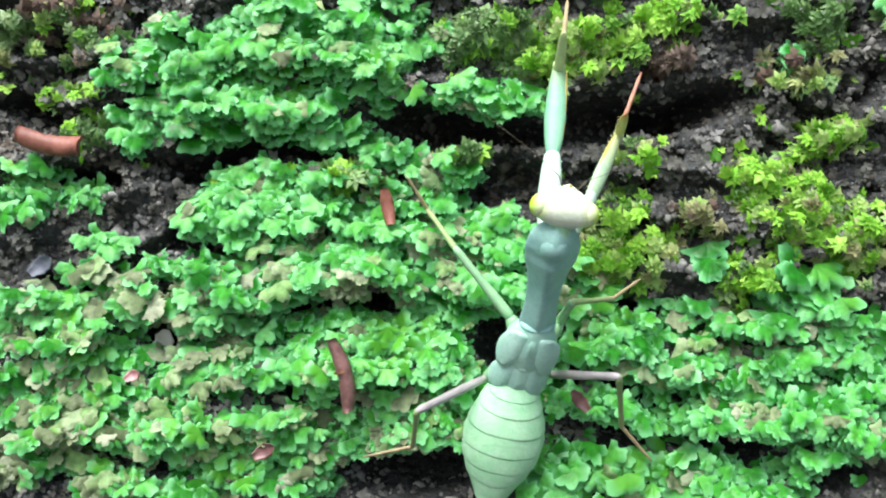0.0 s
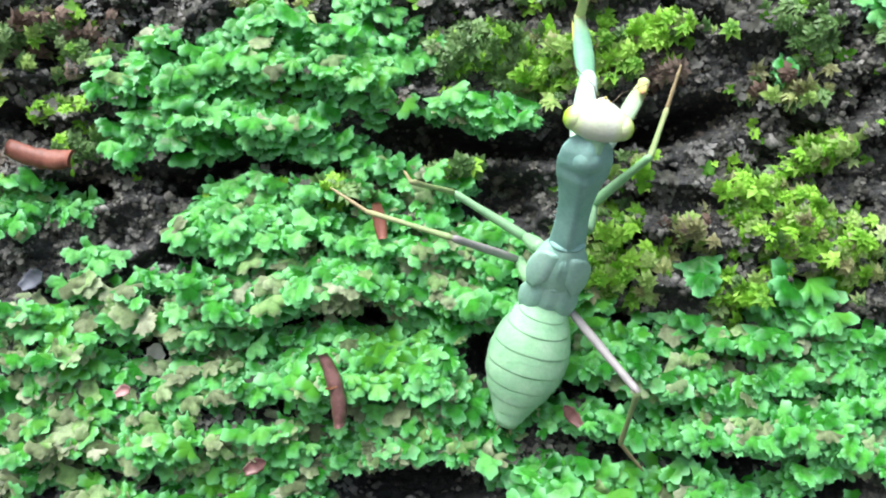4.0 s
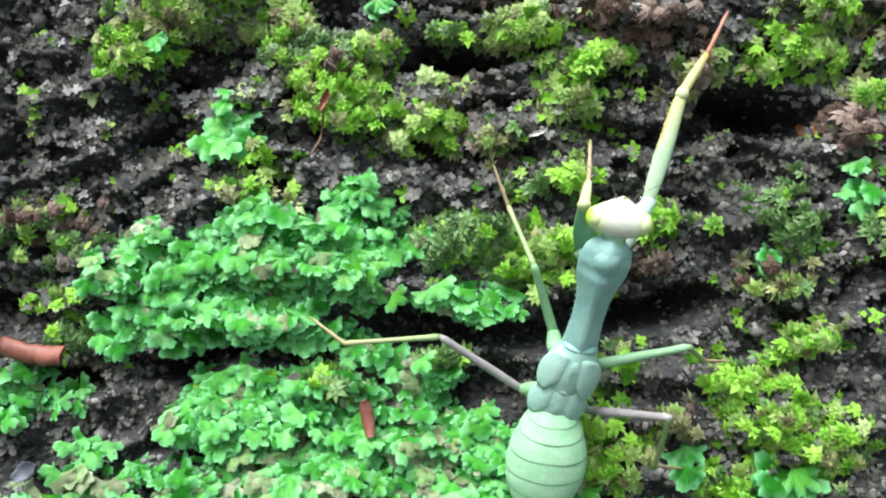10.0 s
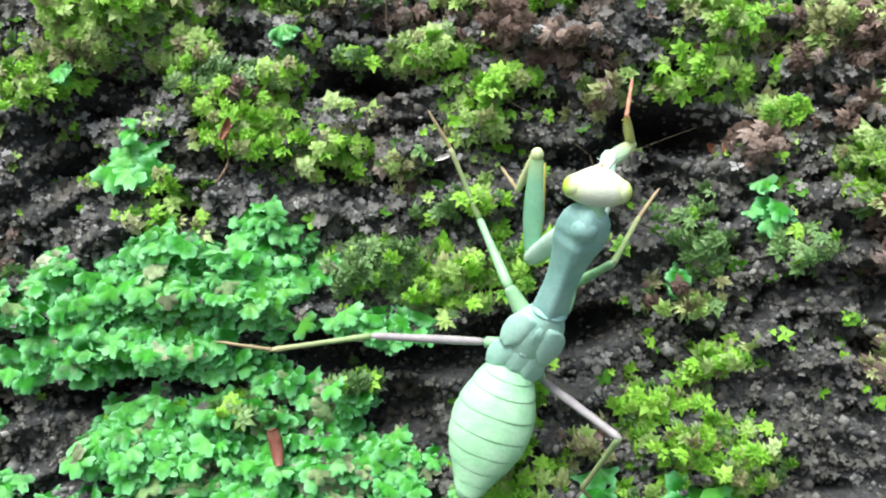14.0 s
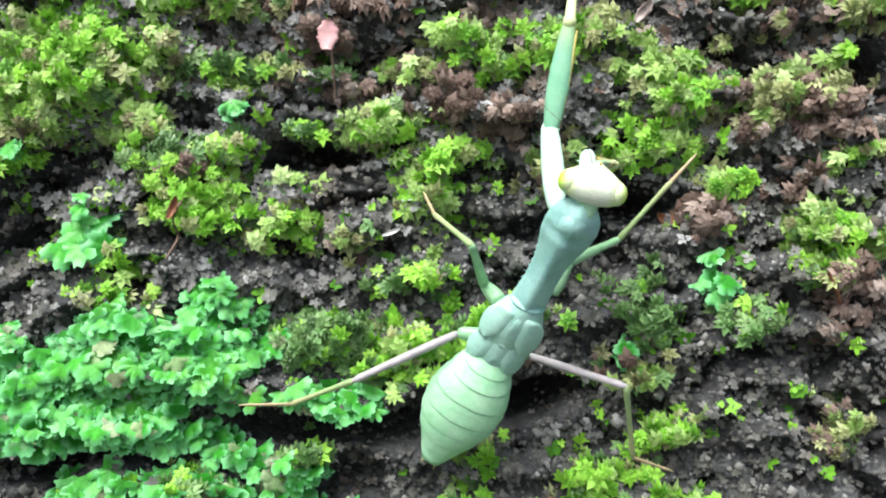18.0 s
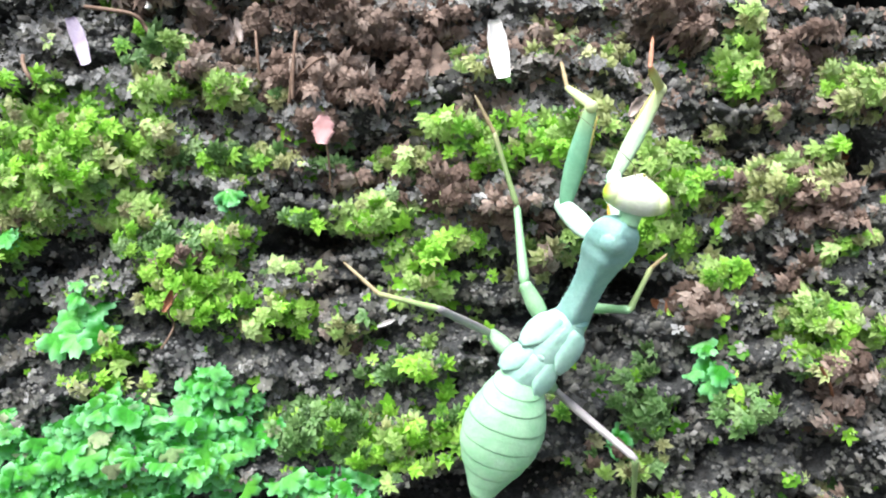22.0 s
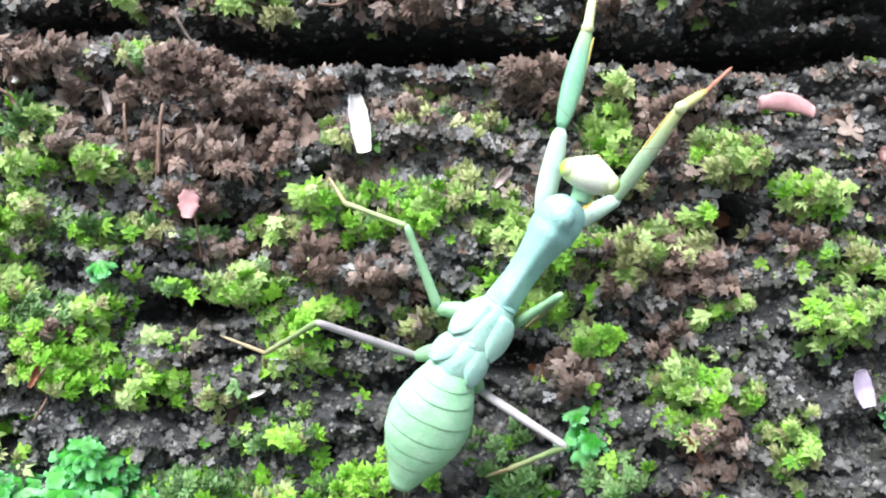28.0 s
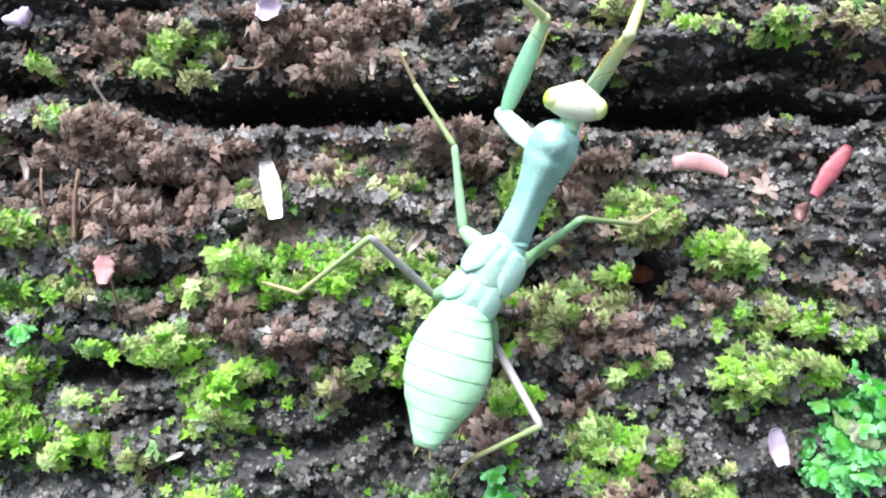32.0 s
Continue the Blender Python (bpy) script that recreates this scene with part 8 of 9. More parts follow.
LEFT_FORE_ROWS = [
    (0.0, -3.1, 27.2, -2.2, -4.9, 34.6, -13.1, -7.0, 43.2, -26.5, -8.3, 50.3, -23.0, -8.8, 53.2, -30.9),
    (0.5, -2.3, 27.1, -0.7, -3.3, 38.8, -7.2, -5.5, 50.0, -18.8, -5.4, 57.4, -21.8, -5.8, 59.1, -30.1),
    (1.0, -1.6, 27.2, 0.5, -1.9, 40.6, -2.4, -3.6, 53.4, -12.4, -2.5, 58.2, -18.7, -2.6, 63.1, -25.6),
    (1.5, -1.7, 27.2, 0.6, -2.0, 40.4, -3.0, -3.0, 52.9, -13.5, -2.2, 57.5, -19.9, -2.7, 62.1, -27.0),
    (2.0, -2.3, 27.0, 0.3, -3.1, 39.6, -4.7, -4.0, 51.1, -16.1, -3.8, 55.2, -23.0, -5.3, 59.1, -30.4),
    (2.5, -2.8, 27.0, -0.2, -4.0, 38.8, -5.3, -5.0, 48.7, -19.5, -4.5, 52.2, -26.7, -5.9, 56.0, -34.1),
    (3.0, -3.1, 27.1, -0.9, -4.5, 37.1, -8.2, -5.8, 44.6, -23.8, -5.3, 48.7, -30.7, -6.8, 52.5, -38.1),
    (3.5, -2.9, 27.3, -2.4, -3.4, 34.1, -12.1, -5.8, 38.7, -28.6, -6.8, 46.0, -25.3, -7.3, 49.2, -33.1),
    (4.0, -2.8, 27.2, -2.7, -3.2, 32.6, -13.1, -5.8, 36.3, -29.8, -6.6, 43.2, -25.8, -7.3, 47.1, -33.2),
    (4.5, -2.9, 27.2, -2.9, -3.2, 31.5, -13.7, -5.9, 34.4, -30.6, -6.0, 41.1, -26.3, -7.2, 45.7, -33.4),
    (5.0, -3.0, 27.1, -3.0, -3.4, 30.6, -14.0, -6.2, 32.9, -30.9, -5.7, 39.7, -26.7, -7.2, 44.7, -33.3),
    (5.5, -3.0, 27.0, -2.7, -3.7, 29.8, -13.9, -6.5, 32.0, -30.9, -6.0, 38.8, -26.7, -7.6, 44.0, -33.1),
    (6.0, -2.4, 26.7, -0.4, -4.5, 29.8, -11.5, -7.0, 33.7, -28.2, -7.3, 40.0, -23.3, -8.8, 45.2, -29.7),
    (6.5, -2.8, 26.7, -0.9, -4.3, 30.6, -11.9, -7.0, 33.4, -28.8, -6.1, 40.9, -26.1, -7.0, 44.2, -33.8),
    (7.0, -3.3, 27.0, -2.4, -3.8, 32.0, -12.9, -6.4, 32.6, -30.1, -3.8, 40.2, -30.1, -4.3, 43.1, -38.0),
    (7.5, -2.9, 27.2, -3.5, -3.1, 32.3, -13.9, -4.3, 31.2, -31.2, -2.8, 38.8, -29.0, -3.8, 44.9, -34.7),
    (8.0, -2.8, 27.5, -3.7, -2.7, 31.4, -14.5, -3.6, 29.9, -31.7, -3.7, 35.8, -26.3, -4.7, 44.2, -26.5),
    (8.5, -4.0, 27.3, -2.8, -3.9, 28.7, -14.1, -14.5, 41.8, -18.3, -7.9, 37.5, -16.6, -8.6, 44.9, -20.6),
    (9.0, -4.4, 27.0, -2.1, -4.3, 26.1, -13.4, -10.2, 35.6, -0.2, -9.7, 38.0, -7.9, -10.3, 41.8, -15.4),
    (9.5, -3.5, 27.3, -2.4, -3.3, 24.0, -13.4, -8.8, 34.9, -1.1, -8.2, 37.0, -8.8, -9.1, 41.1, -16.2),
    (10.0, -2.6, 27.5, -3.2, -2.3, 21.8, -13.3, -7.2, 34.7, -2.7, -6.5, 35.5, -10.7, -7.5, 39.7, -18.0),
    (10.5, -2.4, 27.4, -3.9, -2.1, 19.1, -12.5, -7.1, 34.1, -5.4, -6.6, 33.2, -13.4, -7.1, 34.7, -21.7),
    (11.0, -2.7, 27.2, -4.0, -2.2, 17.0, -10.9, -7.8, 33.1, -8.0, -7.7, 30.2, -15.5, -7.7, 29.3, -23.9),
    (11.5, -3.0, 27.1, -3.6, -2.6, 16.6, -10.1, -8.4, 32.8, -9.0, -8.1, 27.8, -15.2, -8.9, 27.2, -23.5),
    (12.0, -3.5, 26.9, -3.0, -3.3, 16.4, -9.6, -9.5, 32.6, -9.9, -8.9, 26.0, -14.6, -10.6, 25.5, -22.8),
    (12.5, -3.6, 26.6, -2.3, -4.3, 16.0, -8.9, -10.9, 32.0, -10.3, -9.7, 24.8, -13.8, -12.7, 23.3, -22.0),
    (13.0, -3.7, 26.6, -1.9, -5.3, 15.7, -8.2, -12.4, 31.4, -10.5, -11.8, 23.9, -13.2, -14.6, 21.6, -21.2),
    (13.5, -3.8, 26.6, -2.5, -5.9, 15.2, -8.1, -13.3, 30.5, -11.1, -12.9, 22.8, -13.0, -16.6, 20.8, -20.9),
    (14.0, -3.9, 26.5, -3.3, -6.1, 14.6, -8.2, -14.1, 29.5, -12.2, -13.6, 21.6, -13.1, -17.9, 20.1, -20.7),
    (14.5, -3.1, 26.7, -1.4, -5.7, 15.2, -6.8, -14.4, 28.3, -14.0, -12.8, 20.8, -11.3, -17.0, 19.1, -19.0),
    (15.0, -2.5, 26.5, -1.1, -6.1, 16.2, -8.0, -13.6, 29.5, -16.2, -12.3, 23.4, -11.0, -16.3, 22.5, -18.9),
    (15.5, -2.0, 26.6, -1.0, -7.2, 20.1, -10.5, -11.9, 34.1, -19.7, -13.5, 30.3, -12.8, -15.9, 31.3, -20.9),
    (16.0, -1.8, 27.0, -1.1, -8.2, 25.8, -11.8, -9.8, 39.0, -22.9, -13.3, 39.3, -15.6, -15.4, 41.9, -23.4),
    (16.5, -3.5, 27.2, -1.0, -8.7, 30.4, -11.1, -9.7, 42.2, -23.8, -12.8, 47.5, -18.7, -15.4, 50.8, -26.0),
    (17.0, -2.9, 27.3, -2.8, -6.7, 36.1, -10.6, -7.4, 49.5, -21.5, -7.8, 51.9, -29.2, -11.2, 54.7, -36.4),
    (17.5, -3.2, 27.2, -3.6, -7.7, 34.8, -12.0, -11.0, 48.6, -21.9, -12.1, 51.0, -29.5, -15.4, 53.1, -37.0),
    (18.0, -3.5, 27.2, -3.9, -9.6, 33.4, -12.3, -15.3, 47.2, -21.1, -17.4, 49.8, -28.4, -21.1, 51.4, -35.9),
    (18.5, -3.7, 27.2, -3.6, -10.9, 31.8, -12.1, -15.5, 46.0, -21.0, -19.3, 47.1, -28.0, -23.6, 49.4, -34.9),
    (19.0, -4.0, 27.2, -3.0, -11.8, 30.0, -11.8, -14.8, 44.9, -20.0, -20.0, 45.0, -26.1, -24.7, 47.9, -32.5),
    (19.5, -4.2, 27.3, -1.7, -11.4, 29.4, -11.0, -14.7, 46.0, -14.9, -19.8, 46.0, -21.0, -24.0, 49.3, -27.6),
    (20.0, -4.9, 27.0, 0.1, -11.5, 29.2, -9.6, -15.9, 46.0, -8.8, -21.0, 46.7, -14.9, -25.1, 50.5, -21.3),
    (20.5, -6.3, 25.9, 2.0, -13.6, 28.5, -7.2, -19.7, 44.6, -5.0, -25.0, 45.4, -11.0, -31.7, 50.3, -9.9),
    (21.0, -7.0, 25.1, 3.2, -14.6, 27.8, -5.8, -21.7, 43.4, -3.3, -26.9, 44.2, -9.3, -31.5, 45.9, -2.5),
    (21.5, -7.1, 24.6, 3.5, -13.5, 26.6, -6.3, -20.9, 41.9, -2.6, -25.8, 42.6, -8.8, -32.9, 47.2, -8.0),
    (22.0, -6.9, 24.7, 3.5, -11.9, 25.3, -7.0, -19.4, 40.4, -3.1, -24.3, 40.9, -9.4, -28.5, 44.7, -15.7),
    (22.5, -6.1, 25.3, 3.2, -10.0, 24.1, -7.7, -16.6, 39.8, -4.9, -21.5, 39.5, -11.2, -25.2, 43.2, -17.9),
    (23.0, -5.5, 25.9, 2.6, -8.9, 23.1, -8.2, -14.4, 39.5, -7.0, -19.8, 38.2, -12.8, -22.9, 41.5, -19.9),
    (23.5, -5.4, 26.1, 2.1, -9.0, 22.7, -8.5, -14.3, 39.2, -9.9, -21.9, 36.9, -10.2, -22.8, 39.7, -18.1),
    (24.0, -5.4, 26.0, 2.0, -9.1, 22.5, -8.6, -13.7, 38.9, -11.6, -19.7, 37.6, -6.4, -22.8, 39.4, -14.1),
    (24.5, -5.1, 24.8, 4.5, -11.0, 30.8, -4.3, -11.2, 48.1, -4.8, -15.5, 53.2, -0.4, -18.4, 61.1, -1.4),
    (25.0, -5.1, 25.2, 3.9, -12.4, 32.9, -2.8, -15.5, 49.9, -3.2, -20.7, 55.1, 0.0, -24.2, 62.7, -1.4),
    (25.5, -5.1, 25.4, 3.5, -13.2, 34.5, -1.0, -18.5, 51.0, -0.5, -23.8, 56.9, 0.0, -27.8, 63.8, -2.8),
    (26.0, -4.9, 25.8, 3.1, -13.4, 35.8, 0.7, -20.2, 51.7, 1.9, -25.0, 57.7, -0.2, -29.4, 63.7, -4.2),
    (26.5, -4.4, 26.4, -2.5, -12.9, 37.8, -2.5, -21.3, 52.2, 3.0, -25.7, 58.1, -0.8, -30.2, 63.5, -5.2),
    (27.0, -2.9, 27.9, -2.3, -11.5, 38.9, -1.6, -17.2, 54.6, 2.9, -21.0, 61.3, 0.6, -25.3, 67.0, -4.0),
    (27.5, -2.9, 28.3, -2.3, -10.1, 40.3, 0.2, -16.2, 56.4, 1.9, -19.5, 63.1, -1.1, -23.7, 68.8, -5.6),
    (28.0, -3.3, 28.2, -2.5, -9.5, 41.1, 0.0, -16.0, 57.1, -1.5, -18.9, 63.8, -5.5, -23.1, 69.8, -9.8),
    (28.5, -4.0, 28.0, -2.5, -12.1, 39.8, 0.0, -16.8, 55.8, -4.5, -19.9, 62.1, -8.8, -24.1, 68.1, -13.0),
    (29.0, -4.6, 27.8, -2.5, -13.7, 38.7, 0.0, -16.7, 54.3, -6.8, -19.8, 60.4, -11.5, -24.1, 66.4, -15.5),
    (29.5, -4.6, 28.0, -2.5, -12.7, 39.8, -0.2, -15.0, 54.8, -8.5, -19.3, 61.2, -5.8, -21.1, 65.0, -13.0),
    (30.0, -4.7, 28.2, -2.5, -11.4, 40.1, 0.0, -14.0, 54.5, -9.5, -17.3, 60.9, -13.2, -19.4, 61.9, -5.0),
    (30.5, -5.2, 28.1, -2.5, -11.5, 39.4, 0.0, -14.6, 53.5, -9.5, -19.2, 60.1, -7.0, -24.1, 66.8, -4.0),
    (31.0, -5.9, 28.0, -2.5, -12.3, 38.5, 0.0, -16.0, 52.4, -9.5, -20.1, 59.2, -11.5, -22.4, 60.0, -3.2),
    (31.5, -6.1, 27.5, -2.5, -16.2, 37.6, 0.0, -16.6, 53.0, -8.0, -22.6, 51.9, -2.5, -26.2, 58.8, 1.0),
    (32.0, -5.8, 26.9, -0.2, -12.9, 29.3, -9.5, -16.6, 46.0, -6.6, -20.5, 44.7, 0.3, -25.4, 48.6, -5.3),
]
RIGHT_FORE_ROWS = [
    (0.0, -0.1, 27.5, -2.4, 2.4, 29.8, -10.5, 6.3, 34.8, -28.0, 5.0, 40.8, -22.2, 6.2, 45.7, -29.3),
    (0.5, 0.7, 27.2, -0.7, 4.2, 31.0, -8.1, 8.7, 37.4, -24.9, 7.6, 42.6, -18.3, 9.4, 47.4, -25.4),
    (1.0, 1.4, 27.1, 0.6, 5.9, 31.8, -6.0, 10.8, 39.1, -22.4, 10.0, 43.6, -15.3, 12.2, 48.0, -22.4),
    (1.5, 1.3, 27.2, 0.7, 5.7, 31.9, -5.9, 11.3, 36.8, -22.9, 9.9, 40.8, -15.7, 11.9, 44.3, -23.4),
    (2.0, 0.7, 27.1, 0.2, 4.6, 31.4, -6.8, 10.5, 33.7, -24.3, 8.2, 37.0, -16.9, 9.9, 39.2, -25.1),
    (2.5, 0.2, 27.2, -0.3, 4.0, 30.7, -7.7, 9.5, 33.2, -25.2, 7.6, 35.5, -17.4, 9.2, 36.5, -25.8),
    (3.0, -0.1, 27.2, -1.0, 3.6, 29.8, -8.7, 8.5, 32.6, -26.4, 7.2, 33.9, -18.2, 9.1, 33.8, -26.6),
    (3.5, 0.1, 27.3, -2.3, 3.8, 28.3, -10.3, 8.4, 29.7, -28.3, 7.0, 31.3, -20.1, 9.2, 29.5, -28.3),
    (4.0, 0.2, 27.3, -2.8, 3.3, 28.5, -10.9, 8.0, 28.3, -28.9, 6.7, 30.1, -20.8, 8.9, 28.1, -28.9),
    (4.5, 0.1, 27.3, -3.1, 2.9, 29.1, -11.3, 7.2, 27.3, -29.2, 6.3, 29.5, -21.2, 8.4, 27.1, -29.2),
    (5.0, 0.0, 27.4, -3.2, 2.4, 29.8, -11.4, 6.4, 26.7, -29.2, 5.7, 29.2, -21.2, 7.9, 26.6, -29.2),
    (5.5, 0.0, 27.4, -3.0, 1.8, 30.5, -11.1, 5.6, 26.3, -28.8, 5.2, 29.0, -20.8, 7.3, 26.3, -28.8),
    (6.0, 0.6, 27.3, -0.8, 1.6, 31.6, -8.5, 5.4, 28.9, -26.4, 4.8, 30.6, -18.2, 6.8, 28.5, -26.4),
    (6.5, 0.1, 27.2, -1.3, 0.9, 31.9, -8.9, 5.3, 29.9, -26.9, 4.4, 35.8, -20.9, 5.6, 36.2, -29.5),
    (7.0, -0.3, 27.5, -2.8, 0.4, 32.4, -10.3, 5.4, 31.6, -28.1, 4.5, 39.9, -28.7, 4.5, 46.1, -34.9),
    (7.5, 0.1, 27.5, -3.7, 1.1, 33.1, -10.8, 6.8, 36.1, -28.2, 5.2, 44.3, -29.1, 5.6, 51.3, -34.2),
    (8.0, 0.2, 27.7, -3.8, 1.8, 34.0, -10.4, 6.9, 41.8, -26.5, 5.2, 50.0, -26.9, 6.5, 57.2, -31.7),
    (8.5, -1.0, 27.8, -3.1, 0.7, 34.7, -9.2, 2.2, 49.4, -20.4, 2.0, 57.5, -22.6, 3.6, 64.0, -28.2),
    (9.0, -1.5, 27.8, -2.5, 0.5, 35.0, -8.2, -0.7, 52.8, -13.5, 0.7, 59.8, -17.9, 2.0, 66.3, -23.5),
    (9.5, -0.6, 28.0, -2.8, 1.7, 35.2, -8.5, 0.8, 52.6, -14.9, 3.0, 58.9, -20.0, 4.6, 65.5, -25.5),
    (10.0, 0.4, 28.1, -3.5, 3.1, 35.1, -9.2, 3.3, 51.4, -18.1, 5.7, 57.5, -23.4, 7.4, 63.9, -29.0),
    (10.5, 0.6, 27.9, -4.3, 4.1, 33.3, -10.9, 5.6, 44.4, -25.7, 6.8, 52.6, -24.2, 8.5, 56.0, -32.0),
    (11.0, 0.2, 27.8, -4.5, 4.2, 31.4, -11.8, 6.8, 35.9, -29.7, 5.8, 42.4, -24.4, 7.7, 47.5, -31.2),
    (11.5, -0.1, 27.9, -4.1, 3.4, 31.3, -11.6, 6.9, 34.1, -29.7, 5.2, 40.5, -24.4, 6.4, 45.4, -31.5),
    (12.0, -0.6, 27.9, -3.7, 1.9, 31.7, -11.4, 6.1, 33.4, -29.4, 4.1, 39.8, -24.3, 4.4, 44.0, -31.8),
    (12.5, -0.8, 27.8, -3.1, 0.6, 32.7, -10.5, 4.2, 33.7, -28.7, 1.3, 39.3, -23.1, 0.7, 43.6, -30.7),
    (13.0, -0.9, 27.9, -2.7, -1.0, 33.9, -9.6, 2.1, 34.0, -28.0, -1.4, 39.0, -22.1, -2.8, 43.2, -29.6),
    (13.5, -1.2, 28.1, -3.5, -3.0, 34.4, -10.0, 0.6, 33.4, -28.2, -3.1, 38.6, -22.6, -4.8, 42.4, -30.2),
    (14.0, -1.3, 28.1, -4.3, -4.3, 34.7, -10.4, -0.4, 32.5, -28.4, -4.3, 38.0, -23.4, -6.1, 41.5, -31.1),
    (14.5, -0.3, 27.9, -2.2, -3.2, 34.5, -8.2, 0.6, 32.9, -26.3, -3.9, 37.6, -21.0, -5.8, 40.7, -28.9),
    (15.0, 0.5, 27.2, -1.6, -2.5, 33.8, -7.6, 1.3, 32.8, -25.7, -3.6, 36.5, -20.0, -6.0, 41.6, -26.6),
    (15.5, 1.0, 27.2, -1.4, -2.4, 33.4, -7.6, 1.6, 32.9, -25.7, -3.5, 35.3, -19.5, -6.7, 43.1, -21.7),
    (16.0, 1.2, 27.6, -1.4, -2.5, 33.3, -7.7, 1.9, 33.2, -25.8, -3.4, 34.2, -19.3, -6.3, 41.6, -15.7),
    (16.5, 1.2, 27.9, -1.4, -2.6, 33.5, -7.7, 2.2, 33.2, -25.6, -3.0, 33.5, -19.0, -5.3, 39.1, -12.9),
    (17.0, 1.8, 27.9, -3.2, 0.1, 34.0, -9.9, 4.4, 28.8, -27.2, 0.2, 31.1, -20.3, -1.3, 36.8, -14.0),
    (17.5, 1.5, 27.9, -4.1, -1.2, 33.1, -11.1, 4.0, 27.0, -27.8, -0.2, 29.5, -21.0, -1.8, 34.6, -14.2),
    (18.0, 1.2, 28.0, -4.5, -2.5, 32.6, -11.5, 3.3, 26.8, -28.1, -0.7, 29.4, -21.2, -2.3, 33.3, -13.6),
    (18.5, 1.0, 28.1, -4.2, 0.3, 32.9, -11.8, 2.8, 30.7, -30.0, -0.4, 32.9, -22.6, -6.4, 37.8, -18.6),
    (19.0, 0.7, 28.2, -3.6, 2.5, 32.9, -11.1, 0.1, 36.9, -29.0, -2.3, 39.6, -21.4, -5.5, 41.3, -29.3),
    (19.5, 0.5, 28.3, -2.1, -1.1, 33.2, -9.5, -3.2, 46.7, -22.1, -8.8, 52.6, -20.0, -9.3, 53.4, -28.6),
    (20.0, -0.3, 28.0, -0.2, -5.9, 33.8, -5.4, -6.5, 51.7, -10.4, -9.3, 56.1, -17.0, -13.2, 61.5, -22.5),
    (20.5, -1.8, 27.6, 1.8, -9.5, 33.9, -0.7, -11.0, 52.0, -4.4, -18.0, 56.6, -4.2, -19.5, 61.8, -11.1),
    (21.0, -2.6, 27.1, 3.1, -11.2, 33.5, 2.6, -13.4, 51.6, -1.3, -18.8, 51.8, 5.2, -22.2, 57.8, 0.0),
    (21.5, -2.8, 26.7, 3.3, -10.8, 33.8, 2.5, -13.4, 51.1, -3.8, -17.9, 50.8, 3.3, -21.0, 56.6, -2.3),
    (22.0, -2.6, 26.8, 3.3, -9.7, 33.8, 0.8, -12.4, 50.1, -7.7, -16.4, 50.1, -0.2, -18.9, 55.3, -6.7),
    (22.5, -1.6, 26.9, 2.9, -7.7, 32.2, -2.4, -9.5, 49.7, -8.2, -17.9, 49.2, -7.7, -15.3, 54.1, -14.5),
    (23.0, -0.9, 27.0, 2.4, -5.9, 30.2, -4.6, -7.3, 48.3, -8.4, -9.7, 48.4, -16.4, -12.4, 53.2, -23.1),
    (23.5, -0.8, 27.3, 1.8, -6.2, 30.1, -5.1, -7.1, 47.3, -12.1, -9.1, 47.3, -20.2, -15.1, 53.5, -21.0),
    (24.0, -0.7, 27.3, 1.5, -6.8, 30.6, -4.7, -6.6, 46.2, -14.8, -9.1, 46.6, -22.8, -13.6, 50.6, -16.6),
    (24.5, -0.7, 26.8, 4.4, -9.4, 31.9, 2.1, -9.1, 49.0, -5.0, -13.9, 46.5, 1.4, -18.9, 51.1, -4.0),
    (25.0, -0.9, 27.3, 3.8, -9.5, 33.3, 2.7, -8.7, 50.9, -3.2, -14.5, 48.0, 2.2, -19.3, 52.9, -3.1),
    (25.5, -0.8, 27.5, 3.5, -8.7, 34.9, 3.4, -7.3, 53.2, 0.2, -14.9, 53.3, 3.8, -16.6, 59.1, -2.5),
    (26.0, -0.4, 27.6, 3.0, -6.9, 36.6, 4.0, -4.9, 55.1, 3.4, -10.6, 61.3, 2.7, -11.7, 67.6, -3.1),
    (26.5, 0.0, 28.1, 2.3, -4.3, 38.4, 4.3, -2.0, 56.8, 4.8, -4.3, 64.7, 2.8, -5.3, 72.0, -1.8),
    (27.0, 1.5, 29.8, -2.3, 0.5, 40.9, 1.3, 2.8, 59.1, 3.9, 3.4, 66.2, -0.6, 3.8, 74.6, -2.7),
    (27.5, 1.6, 29.9, -2.3, 3.5, 40.5, -2.5, 3.0, 58.0, 3.8, 4.8, 64.2, -1.5, 5.8, 72.2, -4.8),
    (28.0, 1.3, 29.5, -2.3, 5.1, 38.1, -5.8, 3.4, 54.4, 3.0, 5.7, 60.8, -1.9, 7.3, 68.3, -6.1),
    (28.5, 0.6, 29.6, -2.3, 4.9, 33.2, -9.4, 5.9, 50.0, -1.7, 6.0, 58.1, 0.7, 7.4, 62.1, -6.8),
    (29.0, -0.1, 29.5, -2.3, 4.2, 28.5, -10.1, 8.8, 46.0, -5.8, 6.8, 48.9, 1.8, 7.6, 54.9, -4.4),
    (29.5, 0.0, 29.4, -2.4, 5.2, 27.8, -9.6, 10.3, 45.0, -4.6, 8.3, 46.5, 3.5, 9.2, 51.7, -3.4),
    (30.0, -0.1, 29.3, -2.4, 5.9, 28.2, -9.2, 9.9, 45.4, -3.5, 8.4, 45.2, 4.8, 9.8, 49.5, -2.6),
    (30.5, -0.6, 29.2, -2.4, 3.9, 28.8, -12.5, 7.2, 47.4, -6.8, 6.3, 47.0, 1.5, 7.7, 51.4, -5.5),
    (30.8, -1.0, 29.1, -2.5, 3.8, 28.2, -12.5, 7.4, 48.6, -6.0, 6.5, 47.6, 2.0, 8.1, 51.9, -5.2),
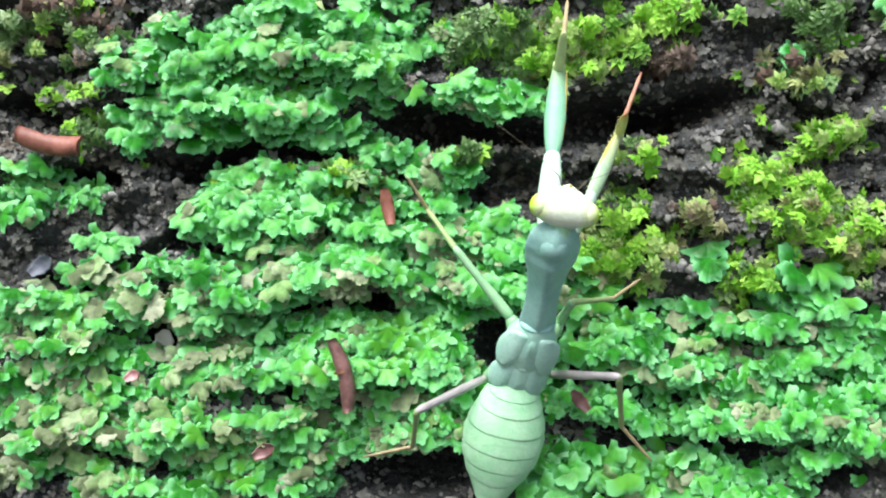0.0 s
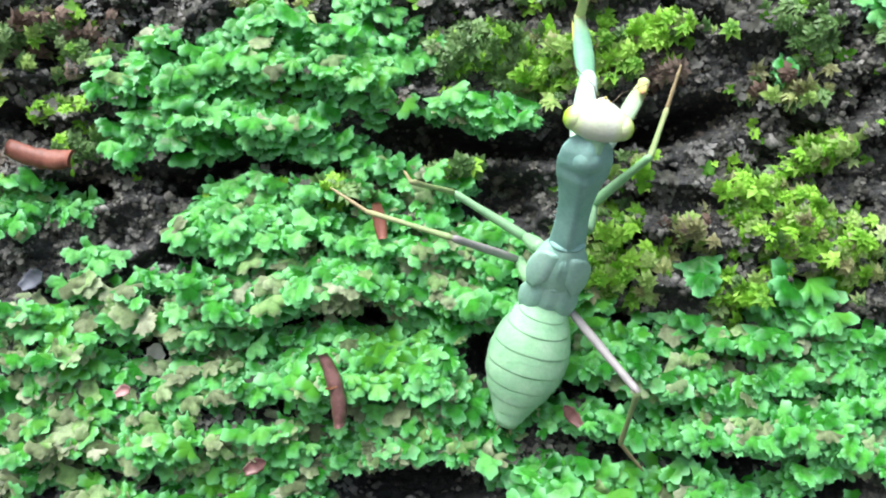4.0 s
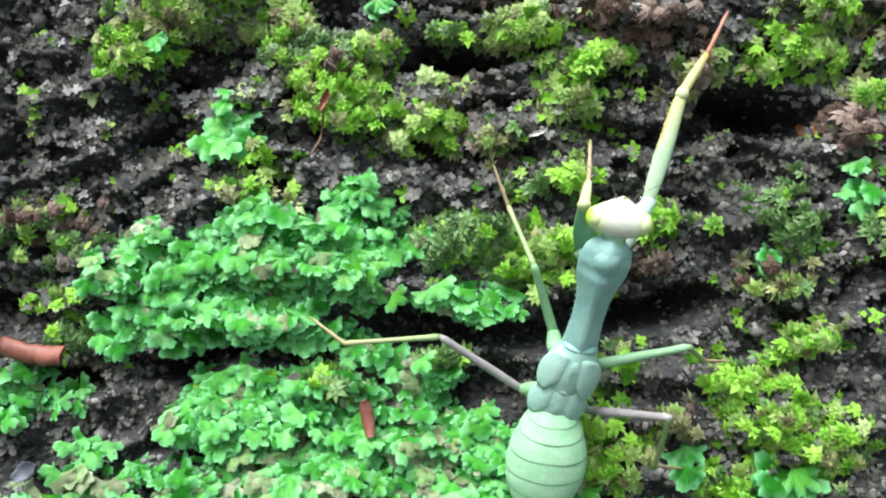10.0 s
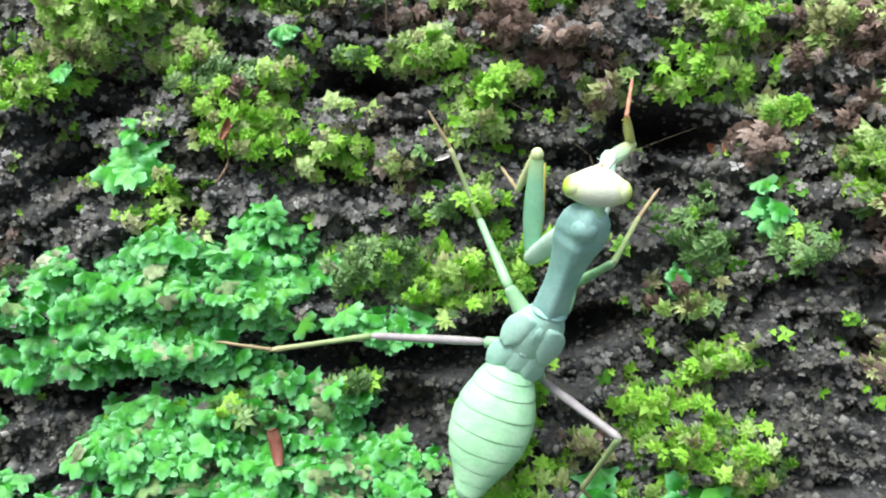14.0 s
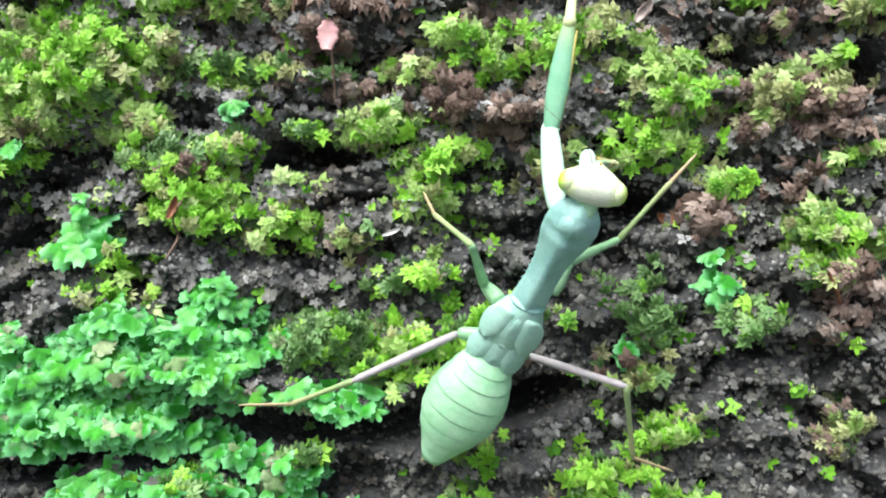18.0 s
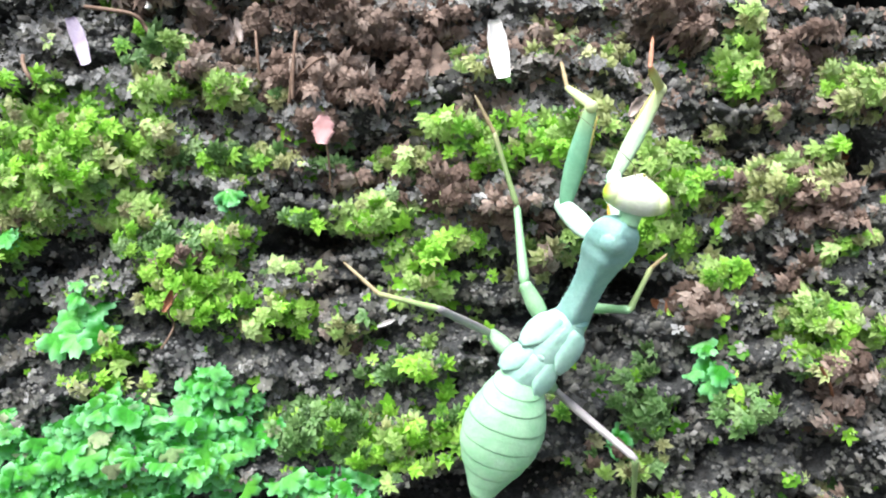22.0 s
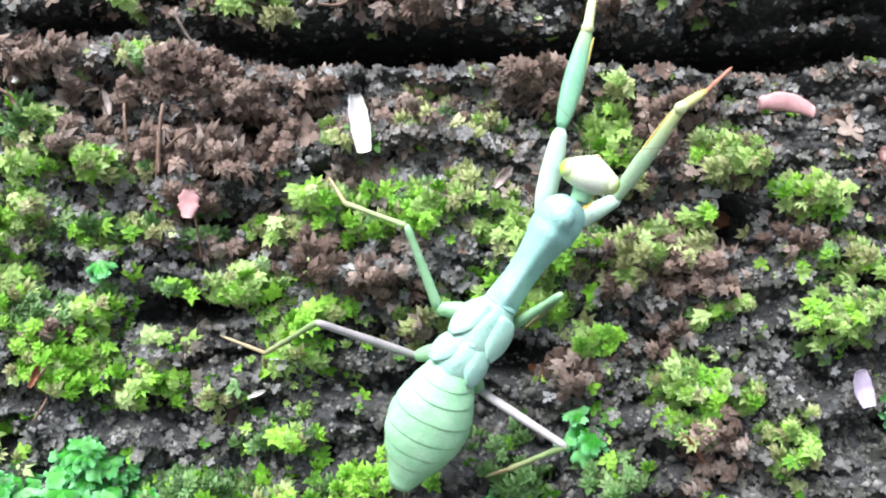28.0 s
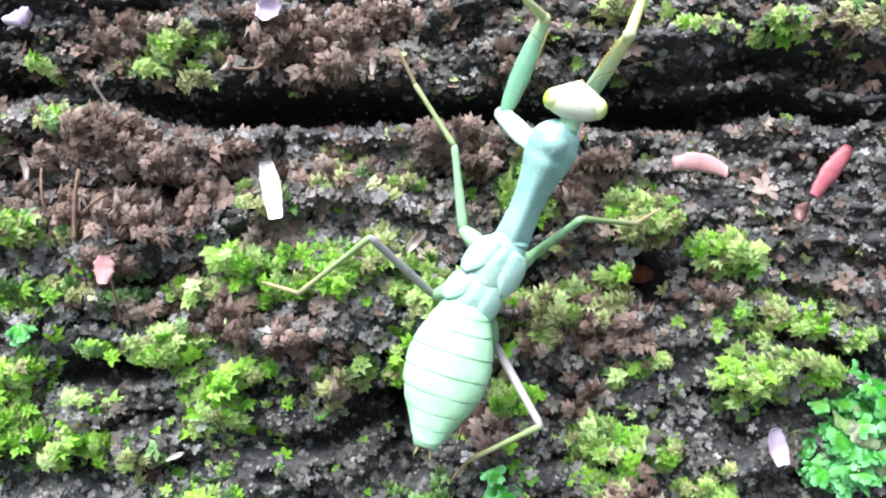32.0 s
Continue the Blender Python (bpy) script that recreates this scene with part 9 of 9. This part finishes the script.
    (31.0, -1.2, 29.1, -2.5, -0.7, 37.3, -10.0, -2.1, 49.1, 4.5, -2.9, 57.0, 7.2, -2.8, 65.0, 4.5),
    (31.5, -1.5, 28.9, -1.7, -1.8, 37.7, -8.5, -2.3, 51.1, 4.5, -4.6, 58.9, 3.5, -6.7, 66.4, 0.2),
    (32.0, -1.4, 28.7, -0.3, -3.1, 36.5, -8.0, -4.0, 47.6, 7.0, -5.7, 54.9, 3.5, -7.7, 62.1, -0.2),
]


def aim(p, q):
    """Pose at p (millimetres, in the mantis's space) whose y axis runs towards q."""
    p, q = Vector(p), Vector(q)
    y = (q - p).normalized()
    up = Vector((0, 0, 1)) if abs(y.z) < 0.95 else Vector((0, -1, 0))
    x = y.cross(up).normalized()
    z = x.cross(y)
    m = Matrix((x, y, z)).transposed().to_4x4()
    m.translation = p * 1e-3
    return m


def motions():
    """The mantis climbs; its neck, head, abdomen and every piece of its legs move on it."""
    walk(mantis, [(t, pose(x * 1e-3, y * 1e-3, z * 1e-3, rx, ry, rz)) for t, x, y, z, rx, ry, rz in MANTIS_ROWS])
    walk(abdomen, [(t, pose(x * 1e-3, y * 1e-3, z * 1e-3, rx, ry, rz)) for t, x, y, z, rx, ry, rz in ABDOMEN_ROWS])
    walk(pronotum, [(t, pose(x * 1e-3, y * 1e-3, z * 1e-3, rx, ry, rz)) for t, x, y, z, rx, ry, rz in PRONOTUM_ROWS])
    walk(head, [(t, pose(x * 1e-3, y * 1e-3, z * 1e-3, rx, ry, rz)) for t, x, y, z, rx, ry, rz in HEAD_ROWS])
    for key, rows in (("left_fore", LEFT_FORE_ROWS), ("right_fore", RIGHT_FORE_ROWS)):
        for k, piece in enumerate(LEGS[key]):
            walk(piece, [(r[0], aim(r[1 + 3 * k:4 + 3 * k], r[4 + 3 * k:7 + 3 * k])) for r in rows])
    for key, rows, root in (("left_mid", LEFT_MID_ROWS, (-2.6, 9.0, -1.2)), ("right_mid", RIGHT_MID_ROWS, (2.6, 9.0, -1.2)), ("left_hind", LEFT_HIND_ROWS, (-2.4, 1.6, -1.2)), ("right_hind", RIGHT_HIND_ROWS, (2.4, 1.6, -1.2))):
        coxa, *pieces = LEGS[key]
        walk(coxa, [(r[0], aim(r[1:4], root)) for r in rows])
        for k, piece in enumerate(pieces):
            walk(piece, [(r[0], aim(r[1 + 3 * k:4 + 3 * k], r[4 + 3 * k:7 + 3 * k])) for r in rows])



motions()
